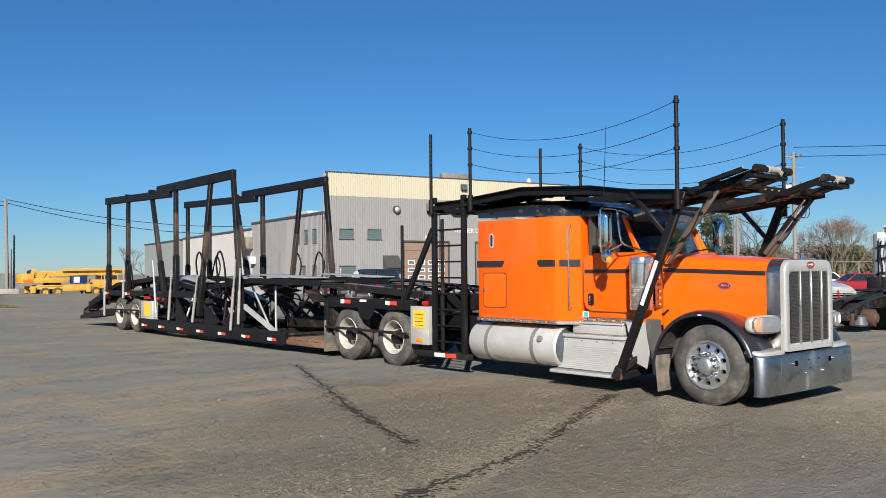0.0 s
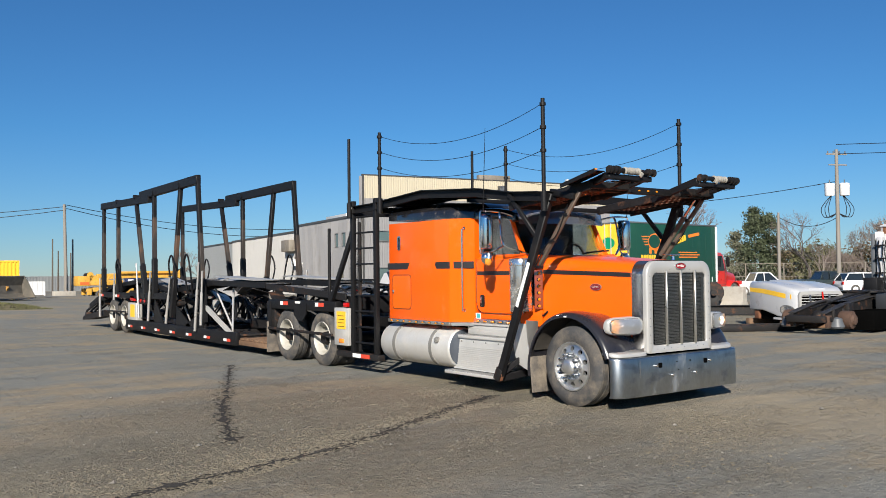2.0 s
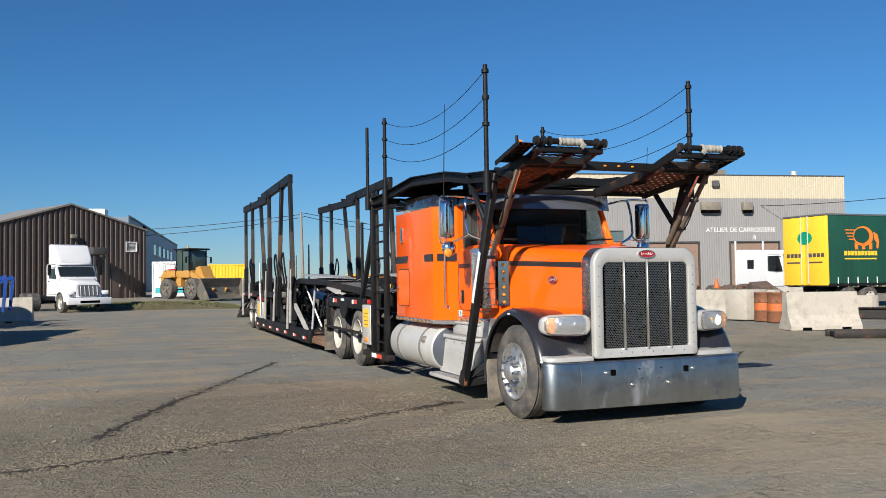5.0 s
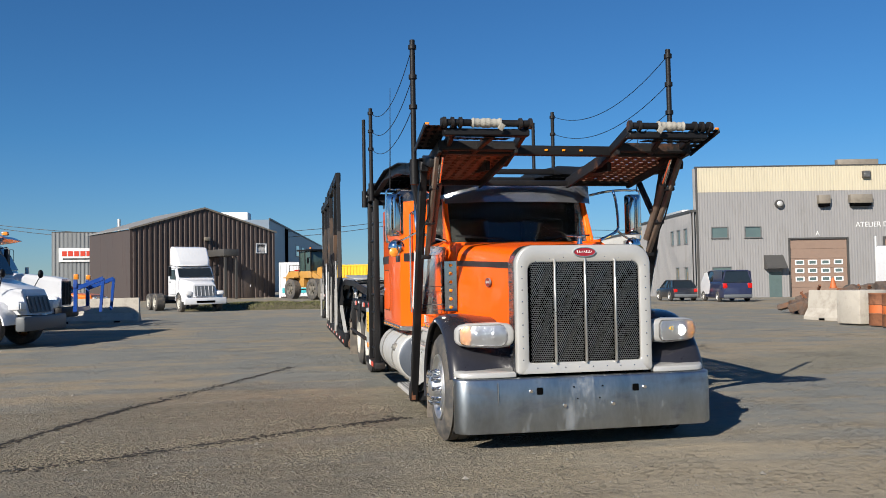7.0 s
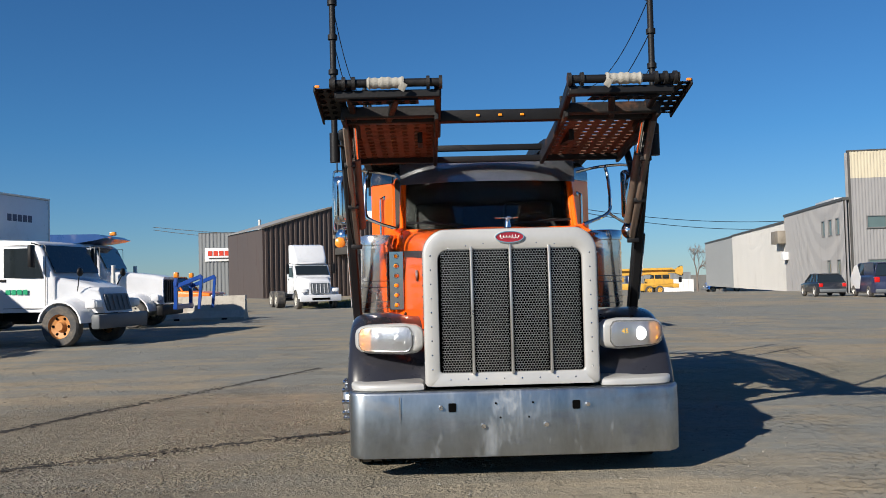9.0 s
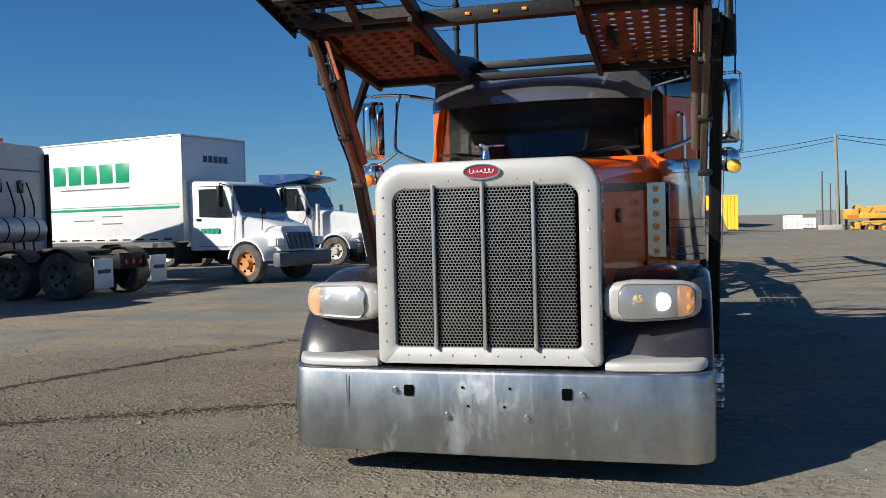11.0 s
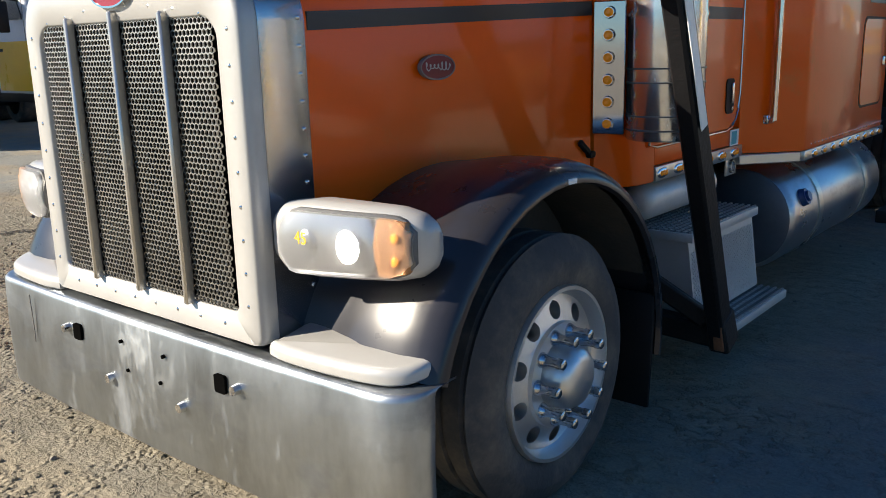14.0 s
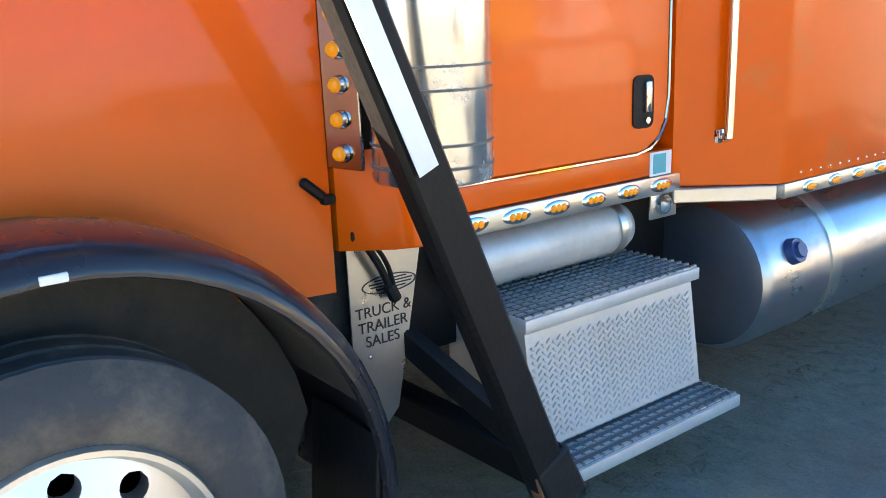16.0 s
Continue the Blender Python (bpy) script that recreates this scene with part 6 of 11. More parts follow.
    out = [(6.845, 0.915), (7.10, 0.915), (7.06, 0.72), (6.99, 0.40), (6.95, 0.36), (6.845, 0.62)] if s > 0 else [(6.70, 1.0), (6.93, 1.0), (6.91, 0.8), (6.83, 0.42), (6.80, 0.42), (6.70, 0.75)]
    pl = part("side_plate", slab(B(), out, s * 0.006, "x", s * X), STAIN, T, "stainless plate with dealer lettering" if s > 0 else "stainless plate", smooth=False)
    if s > 0:
        for i, w in enumerate(("TRUCK &", "TRAILER", "SALES")):
            m = Matrix.Translation((X + 0.0075, 6.955 - 0.004 * i, 0.70 - 0.044 * i)) @ pose(0, 0, 0, 90, 0, 90)
            lettering("plate_text", w, 0.046, STRIPE, m, pl, "black dealer lettering", 0.0008)
        o1 = [(6.98 + 0.095 * math.cos(t), 0.787 + 0.028 * math.sin(t)) for t in [2 * math.pi * k / 28 for k in range(28)]]
        o0 = [(6.98 + 0.090 * math.cos(t), 0.787 + 0.024 * math.sin(t)) for t in [2 * math.pi * k / 28 for k in range(28)]]
        part("plate_logo", ring_slab(B(), o1, o0, 0.002, "x", X + 0.006), STRIPE, pl)
        for k in range(4):
            w = (0.05, 0.07, 0.075, 0.055)[k]
            part("plate_logo_bar", bx(B(), X + 0.005, X + 0.0075, 6.985 - w, 6.985 + w, 0.772 + 0.009 * k, 0.776 + 0.009 * k), STRIPE, pl)
        for y, z in ((7.07, 0.895), (6.875, 0.9), (6.90, 0.58)):
            part("screw", ball(B(), (X + 0.007, y, z), 0.006, (0.5, 1, 1), 8, 6), CHROME, pl)
        bm = B()
        pipe(bm, smooth_line([(X + 0.03, 6.86, 0.955), (X + 0.045, 6.885, 0.92), (X + 0.05, 6.925, 0.85), (X + 0.04, 6.965, 0.765)], 4), 0.011, 8)
        pipe(bm, smooth_line([(X + 0.03, 6.87, 0.955), (X + 0.05, 6.915, 0.91), (X + 0.05, 6.95, 0.85), (X + 0.04, 6.975, 0.775)], 4), 0.007, 8)
        box(bm, (X + 0.03, 6.86, 0.955), (0.05, 0.05, 0.045), 0.014)
        box(bm, (X + 0.038, 6.968, 0.768), (0.035, 0.035, 0.06), 0.012, (25, 0, 0))
        part("hood_latch", bm, BLACKF, pl, "black rubber hood latch")
    # frame rail, and a dark box standing in for the shade under the cab
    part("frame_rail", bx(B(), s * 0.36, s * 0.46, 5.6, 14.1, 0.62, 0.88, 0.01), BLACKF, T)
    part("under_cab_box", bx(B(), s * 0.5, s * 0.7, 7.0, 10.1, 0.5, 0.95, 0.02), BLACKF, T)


def tread(parent, s, xa, xb, ya, yb, za, zb):
    """Open grip tread: a channel with raised serrated ribs."""
    t = part("tread", bx(B(), s * xa, s * xb, ya, yb, za, zb - 0.008, 0.004), ALU, parent, "grip-strut aluminium tread")
    # darker grey sheet paints the shade between the ribs
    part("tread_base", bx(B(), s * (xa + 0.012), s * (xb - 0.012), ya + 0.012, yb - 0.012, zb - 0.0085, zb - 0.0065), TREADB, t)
    rows = max(3, int((xb - xa) / 0.03))
    for i in range(rows):
        x = xa + (xb - xa) * (i + 0.5) / rows
        bm = B()
        n = int((yb - ya) / 0.04)
        bx(bm, s * (x - 0.005), s * (x + 0.005), ya + 0.01, yb - 0.01, zb - 0.012, zb - 0.006)
        for k in range(n):
            y = ya + (yb - ya) * (k + 0.5) / n
            box(bm, (s * x, y, zb - 0.006), (0.011, 0.028, 0.012), 0)
        part("tread_rib", bm, PERF, t, smooth=False)


def build_truck():
    T = thing("car_hauler_truck", (10.345, 0, 0), "orange long-nose sleeper truck with black car-hauler rack", "truck")
    front_end(T)
    hood_and_fenders(T)
    for s in (-1, 1):
        headlight(T, s)
        front_wheel(T, s)
    cab(T)
    sleeper(T)
    for s in (-1, 1):
        air_cleaner(T, s)
        mirror(T, s)
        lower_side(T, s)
    part("front_axle", cyl(B(), (-0.9, 5.92, 0.45), (0.9, 5.92, 0.45), 0.06, seg=12), BLACKF, T)
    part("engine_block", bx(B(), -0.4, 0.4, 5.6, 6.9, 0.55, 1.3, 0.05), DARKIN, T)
    return T


TRUCK = build_truck()


# ---- upper car rack on the lorry ----
def rack(T):
    for s in (-1, 1):
        # legs, from a foot beside the step up to the head of the rack
        e, f = (0.03, -0.045) if s > 0 else (0.0, 0.0)
        leg = part("rack_leg", beam(B(), (s * 1.2 + e, 7.24 + f, 0.21), (s * 1.24 + e * 0.5, 6.17, 2.62), 0.075, 0.115, 0.012, (0, 1, 0.4)), BLACKF, T, "black steel rack leg with reflective tape")
        d = (Vector((s * 1.24, 6.17, 2.62)) - Vector((s * 1.2, 7.27, 0.13))).normalized()
        a = Vector((s * 1.2 + e * 0.8, 7.27 + f * 0.8, 0.13)) + d * 1.16 + Vector((s * 0.047, 0, 0))
        part("leg_tape", beam(B(), a, a + d * 0.62, 0.004, 0.055, 0, (0, 1, 0.4)), REFWHITE, leg, "white reflective tape")
        bm = B()
        beam(bm, (s * 1.2 + e, 7.27 + f, 0.2), (s * 1.2 + e, 7.19 + f, 0.36), 0.09, 0.13, 0.012, (0, 1, 0.4))
        ft = part("leg_foot", bm, BLACKR, leg, "rust-scraped foot bracket")
        part("rust_scrape", beam(B(), (s * 1.2 + e + s * 0.012, 7.245 + f - 0.062, 0.2), (s * 1.2 + e + s * 0.012, 7.175 + f - 0.062, 0.4), 0.045, 0.012, 0.004, (0, 1, 0.4)), RUSTM, ft, "bare rusty scrape")
        bm = B()
        beam(bm, (s * 0.4, 7.12, 0.32), (s * 1.2, 7.27, 0.22), 0.09, 0.1, 0.01)
        beam(bm, (s * 0.55, 6.95, 0.75), (s * 1.15, 7.22, 0.3), 0.06, 0.08, 0.01)
        part("leg_brace", bm, BLACKF, leg)
        # forward brace with the lift cylinder
        br = part("front_brace", beam(B(), (s * 1.17, 6.45, 1.72), (s * 1.19, 5.72, 2.60), 0.045, 0.055, 0.01), GRIME, T, "grimy steel forward brace")
        bm = B()
        cyl(bm, (s * 1.13, 6.40, 1.86), (s * 1.13, 5.98, 2.38), 0.034, seg=16)
        c = part("lift_cylinder", bm, GRIME, br, "grimy brown hydraulic cylinder")
        part("cylinder_rod", cyl(B(), (s * 1.13, 5.98, 2.38), (s * 1.13, 5.78, 2.62), 0.02, seg=12), CHROME, c)
        for y, z in ((6.45, 1.7), (6.2, 2.02), (5.95, 2.33)):
            part("clamp", box(B(), (s * 1.18, y, z), (0.09, 0.06, 0.04), 0.008), BLACKF, br)
        part("hose", pipe(B(), smooth_line([(s * 1.21, 6.5, 1.7), (s * 1.23, 6.3, 1.95), (s * 1.21, 6.1, 2.1), (s * 1.22, 5.9, 2.45)], 6), 0.008, 6), BLACKF, br)
        part("rear_brace", beam(B(), (s * 1.24, 6.45, 2.1), (s * 1.24, 6.95, 2.66), 0.05, 0.06, 0.01), BLACKF, T)
        # side rail of the deck
        prof = [(11.0, 2.71), (10.3, 2.72), (8.9, 2.815), (7.6, 2.735), (6.9, 2.63), (6.1, 2.57)]
        bm = B()
        rings = []
        for y, z in prof:
            rings.append([Vector((s * x, y, zz)) for x, zz in ((1.21, z - 0.062), (1.285, z - 0.062), (1.285, z - 0.05), (1.225, z - 0.05), (1.225, z + 0.05), (1.285, z + 0.05), (1.285, z + 0.062), (1.21, z + 0.062))])
        loft(bm, rings)
        rail = part("deck_rail", bm, BLACKF, T, "black channel side rail", smooth=False)
        bm = B()
        rings = [[Vector((s * x, y, zz)) for x, zz in ((0.60, z - 0.05), (0.64, z - 0.05), (0.64, z + 0.04), (0.60, z + 0.04))] for y, z in prof]
        part("inner_rail", loft(bm, rings), BLACKF, T, smooth=False)
        # tread plates with holes, piece by piece
        for (ya, za), (yb, zb) in zip(prof[1:], prof[2:-1]):
            n = max(4, int((ya - yb) / 0.085))
            part("tread_plate", perforated(s * 0.64, s * 1.21, (ya, za + 0.02), (yb, zb + 0.02), 7, n), BLACKR, T, "perforated black track plate")
        for y, z in ((10.3, 2.72), (9.6, 2.78), (8.9, 2.82), (8.2, 2.78), (7.6, 2.74)):
            part("cross_rib", bx(B(), s * 0.6, s * 1.21, y - 0.03, y + 0.03, z - 0.07, z - 0.01), BLACKF, T)
        # head: rusty plate sloping up to the front
        part("head_plate", perforated(s * 0.50, s * 1.18, (6.95, 2.52), (5.62, 2.66), 7, 13, 0.024), HEADR, T, "rusty perforated head ramp")
        for x in (0.49, 1.19):
            part("head_rail", beam(B(), (s * x, 7.0, 2.50), (s * x, 5.55, 2.66), 0.035, 0.11, 0.006), BLACKR, T)
        part("head_lip", beam(B(), (s * 0.47, 5.58, 2.67), (s * 1.2, 5.58, 2.67), 0.07, 0.09, 0.015), BLACKR, T, "bent front lip")
        part("head_tail", beam(B(), (s * 0.47, 6.95, 2.5), (s * 1.2, 6.95, 2.5), 0.06, 0.06, 0.01), BLACKF, T)
        # tilting head frame with winch tube
        zf, yf = 2.81, 5.21
        bm = B()
        cyl(bm, (s * 0.46, yf, zf), (s * 1.22, yf, zf), 0.03, seg=20)
        tube = part("winch_tube", bm, BLACKF, T, "black ratchet winch tube")
        prof = [(s * 0.72, 0.03)]
        for k in range(18):
            prof.append((s * (0.722 + 0.0145 * k), 0.04 + 0.004 * math.sin(k * 1.9) + 0.003 * math.cos(k * 0.7)))
        prof.append((s * 0.985, 0.03))
        part("strap_roll", lathe(B(), prof, (0, yf, zf), "x", 20), WINCHC, tube, "grey webbing strap wound on the tube")
        part("strap_end", box(B(), (s * 0.73, yf - 0.05, zf - 0.04), (0.05, 0.015, 0.06), 0.005, (20, 30, 10)), WINCHC, tube)
        for x in (0.46, 0.55, 1.08, 1.15, 1.22):
            bm = B()
            cyl(bm, (s * (x - 0.012), yf, zf), (s * (x + 0.012), yf, zf), 0.048, seg=20)
            part("winch_flange", bm, BLACKR, tube)
        bm = B()
        cyl(bm, (s * 1.225, yf, zf), (s * 1.25, yf, zf), 0.04, seg=10)
        part("ratchet_cap", bm, BLACKR, tube)
        part("head_beam", beam(B(), (s * 0.46, 5.27, 2.735), (s * 1.22, 5.27, 2.735), 0.10, 0.06, 0.01), BLACKF, T)
        part("head_plate_front", perforated(s * 0.62, s * 1.12, (5.42, 2.70), (5.24, 2.69), 6, 2, 0.025), BLACKF, T)
        for x in (0.48, 1.12):
            part("head_arm", beam(B(), (s * x, 5.26, 2.78), (s * x, 6.0, 2.58), 0.05, 0.09, 0.01), BLACKF, T)
        part("head_stay", beam(B(), (s * 0.78, 5.28, 2.72), (s * 0.86, 5.7, 2.64), 0.05, 0.06, 0.008), BLACKR, T)
        # outer flap with slots
        part("outer_flap", perforated(s * 1.165, s * 1.365, (5.85, 2.675), (5.32, 2.805), 3, 6, 0.021), BLACKF, T, "slotted outer flap")
        part("flap_edge", beam(B(), (s * 1.37, 5.87, 2.665), (s * 1.37, 5.30, 2.80), 0.016, 0.05, 0.004), BLACKF, T)
        part("flap_lamp", box(B(), (s * 1.35, 5.305, 2.815), (0.035, 0.018, 0.02), 0.005), AMBERL, T)
        part("leg_head", box(B(), (s * 1.21, 5.98, 2.585), (0.085, 0.42, 0.085), 0.015, (12, 0, 0)), BLACKF, T)
        # posts with rings
        for y, z0, z1, nm in ((6.2, 2.55, 3.79, 3), (9.95, 2.75, 3.88, 3), (10.9, 2.74, 3.9, 0)):
            p = part("guard_post", cyl(B(), (s * 1.325, y, z0 - 0.1), (s * 1.325, y, z1), 0.026, seg=14), BLACKF, T, "upright black guard post")
            part("post_socket", cyl(B(), (s * 1.325, y, z0 - 0.16), (s * 1.325, y, z0 + 0.08), 0.042, seg=14), BLACKF, p)
            for k in range(nm):
                zz = z1 - 0.07 - 0.29 * k if y < 7 else z1 - 0.07 - 0.25 * k
                part("post_ring", cyl(B(), (s * 1.325, y, zz - 0.02), (s * 1.325, y, zz + 0.02), 0.04, seg=12), BLACKF, p)
        for k in range(3):
            a = Vector((s * 1.325, 6.23, 3.72 - 0.29 * k))
            b = Vector((s * 1.325, 9.92, 3.81 - 0.25 * k))
            sag = (0.27, 0.25, 0.22)[k]
            pts = [a.lerp(b, t) - Vector((0, 0, sag * 4 * t * (1 - t))) for t in [i / 18 for i in range(19)]]
            part("guard_cable", pipe(B(), pts, 0.0042, 5), BLACKF, T, "sagging steel guard cable")
        # ladder frame behind the sleeper
        ya, yb = 10.2, 10.92
        for y in (ya, yb):
            part("ladder_post", bx(B(), s * 1.2, s * 1.28, y - 0.04, y + 0.04, 0.28, 2.86, 0.012), BLACKF, T, "black ladder upright")
        for k in range(9):
            z = 0.5 + 0.26 * k
            part("rung", bx(B(), s * 1.19, s * 1.25, ya + 0.05, yb - 0.05, z - 0.014, z + 0.014, 0.006), BLACKF, T)
        part("ladder_base", bx(B(), s * 1.15, s * 1.29, ya - 0.1, yb + 0.5, 0.24, 0.33, 0.01), BLACKR, T)
        part("ladder_plate", perforated(s * 1.235, s * 1.245, (10.80, 0.4), (10.79, 2.6), 1, 30, 0.002), BLACKF, T)
        part("chain_rail", bx(B(), s * 1.2, s * 1.24, 10.72, 10.78, 0.35, 2.5, 0.008), BLACKR, T)
        part("tape_red", bx(B(), s * 1.291, s * 1.295, 10.35, 10.62, 0.255, 0.32), REFRED, T)
        part("tape_white", bx(B(), s * 1.291, s * 1.295, 10.62, 10.88, 0.255, 0.32), REFWHITE, T)
        part("round_lamp", cyl(B(), (s * 1.29, 10.92, 2.74), (s * 1.305, 10.92, 2.74), 0.05, seg=18), REFWHITE, T)
        part("rear_strut", beam(B(), (s * 1.2, 11.0, 2.35), (s * 1.2, 11.75, 1.15), 0.07, 0.09, 0.01), BLACKF, T)
        part("stub_post", cyl(B(), (s * 1.15, 11.9, 1.1), (s * 1.15, 11.9, 2.45), 0.028, seg=12), BLACKF, T)
        # tool box with yellow decal and lamps
        tb = part("tool_box", bx(B(), s * 1.12, s * 1.26, 11.08, 11.55, 0.42, 1.06, 0.015), ALU, T, "dirty aluminium tool box with yellow decal")
        part("decal", bx(B(), s * 1.261, s * 1.264, 11.16, 11.46, 0.7, 1.0), YELLOWD, tb, "yellow warning decal")
        for k in range(4):
            part("decal_bar", bx(B(), s * 1.264, s * 1.266, 11.2, 11.42, 0.74 + 0.06 * k, 0.75 + 0.06 * k), SEAM, tb)
        part("side_lamp", box(B(), (s * 1.265, 11.3, 0.5), (0.015, 0.16, 0.07), 0.006), AMBERL, tb)
        part("tail_lamp", bx(B(), s * 1.2, s * 1.265, 11.12, 11.24, 1.075, 1.15, 0.012), REDL, tb)
    # cross members
    for y, z in ((5.72, 2.655), (6.98, 2.5), (10.95, 2.66), (10.2, 2.66)):
        c = part("cross_beam", bx(B(), -1.2, 1.2, y - (0.03 if y == 6.98 else 0.045), y + (0.03 if y == 6.98 else 0.045), z - (0.028 if y == 6.98 else 0.045), z + (0.028 if y == 6.98 else 0.045), 0.01), BLACKF, T, "black rack cross beam")
        if y < 6:
            for x in (-0.17, 0.0, 0.17):
                part("marker_lamp", box(B(), (x, y - 0.05, z), (0.03, 0.014, 0.018), 0.004), AMBER, c)
    for y in (7.8, 8.6, 9.4):
        part("cross_beam", bx(B(), -0.62, 0.62, y - 0.03, y + 0.03, 2.70, 2.76, 0.008), BLACKF, T)
    # aerials on the mirrors
    for x, z in ((-1.42, 3.55), (1.42, 3.15)):
        part("aerial", cyl(B(), (x, 7.27, 2.44), (x + 0.01, 7.22, z), 0.007, 0.003, 6), BLACKF, T, "whip aerial")


def rear_deck(T):
    for s in (-1, 1):
        rail = part("rear_rail", bx(B(), s * 1.1, s * 1.24, 11.55, 14.2, 0.98, 1.16, 0.012), BLACKF, T, "black side rail with reflectors")
        for y in (12.15, 13.55):
            part("tape_red", bx(B(), s * 1.241, s * 1.245, y - 0.2, y, 1.06, 1.13), REFRED, rail)
            part("tape_white", bx(B(), s * 1.241, s * 1.245, y, y + 0.12, 1.06, 1.13), REFWHITE, rail)
        part("maker_plate", bx(B(), s * 1.241, s * 1.246, 12.85, 13.05, 1.07, 1.14), REFWHITE, rail)
        g = [(12.6, 1.1), (12.62, 0.9), (12.75, 0.78), (12.95, 0.78), (13.1, 0.9), (13.1, 1.1)]
        part("rail_gusset", slab(B(), g, s * 0.02, "x", s * 1.23), BLACKF, rail)
        for y in (12.12, 13.52):
            dual_wheel(T, s * 1.06, y, s)
        part("guard_bar", beam(B(), (s * 1.27, 11.6, 0.58), (s * 1.27, 14.25, 0.60), 0.04, 0.05, 0.01), BLACKR, T, "steel bar across the drive wheels")
        part("rear_bracket", bx(B(), s * 1.12, s * 1.26, 14.1, 14.22, 0.5, 1.12, 0.01), BLACKF, T)
        part("mudflap", box(B(), (s * 1.05, 14.15, 0.42), (0.5, 0.02, 0.6), 0.006), FLAP, T, "dusty rubber mudflap")
        # low sloping runways over the wheels
        part("runway", perforated(s * 0.5, s * 1.15, (11.3, 1.26), (14.4, 1.42), 6, 24, 0.03), DECKG, T, "grey perforated lower runway")
        part("runway_edge", beam(B(), (s * 1.16, 11.3, 1.24), (s * 1.16, 14.45, 1.41), 0.03, 0.12, 0.006), BLACKR, T)
    part("rear_crossmember", bx(B(), -1.2, 1.2, 14.0, 14.2, 0.6, 1.0, 0.02), BLACKR, T)
    part("hitch", bx(B(), -0.3, 0.3, 14.1, 14.7, 0.5, 0.8, 0.03), BLACKR, T)
    rnd = random.Random(4)
    for k in range(10):
        y0 = rnd.uniform(11.4, 13.4)
        x0 = rnd.uniform(-0.9, 0.9)
        pts = smooth_line([(x0, y0, 1.15), (x0 + rnd.uniform(-.2, .2), y0 + 0.3, 1.38), (x0 + rnd.uniform(-.4, .4), y0 + 0.7, 1.3), (x0 + rnd.uniform(-.4, .4), y0 + 1.0, 1.1)], 5)
        part("hydraulic_hose", pipe(B(), pts, 0.02, 6), BLACKF, T)
    for x in (-0.7, 0.7):
        part("lift_cylinder", cyl(B(), (x, 11.5, 1.0), (x, 13.6, 1.3), 0.05, seg=14), BLACKR, T)
    part("deck_frame", bx(B(), -1.1, 1.1, 11.2, 11.35, 0.95, 1.25, 0.02), BLACKF, T)
    part("drive_axle", cyl(B(), (-0.95, 12.12, 0.49), (0.95, 12.12, 0.49), 0.09, seg=12), BLACKF, T)
    part("drive_axle", cyl(B(), (-0.95, 13.52, 0.49), (0.95, 13.52, 0.49), 0.09, seg=12), BLACKF, T)


# darker copy of the rusted steel, with the underside's shade in its colour
HEADR = mat("shaded_rusty_plate", (0.12, 0.052, 0.028), 0.75, vary=0.4, scale=6, dirt=(0.035, 0.022, 0.016), dirt_amt=0.45, dirt_scale=4, bump=0.3)
GRIME = mat("grimy_brown_steel", (0.10, 0.075, 0.058), 0.55, vary=0.4, scale=5, dirt=(0.19, 0.1, 0.055), dirt_amt=0.3, dirt_scale=6, bump=0.2)
DECKG = mat("worn_grey_deck", (0.16, 0.155, 0.15), 0.5, metal=0.4, vary=0.25, dirt=(0.1, 0.07, 0.05), dirt_amt=0.4, dirt_scale=3)
rack(TRUCK)
rear_deck(TRUCK)
settle(TRUCK, 9.6, 0.7)


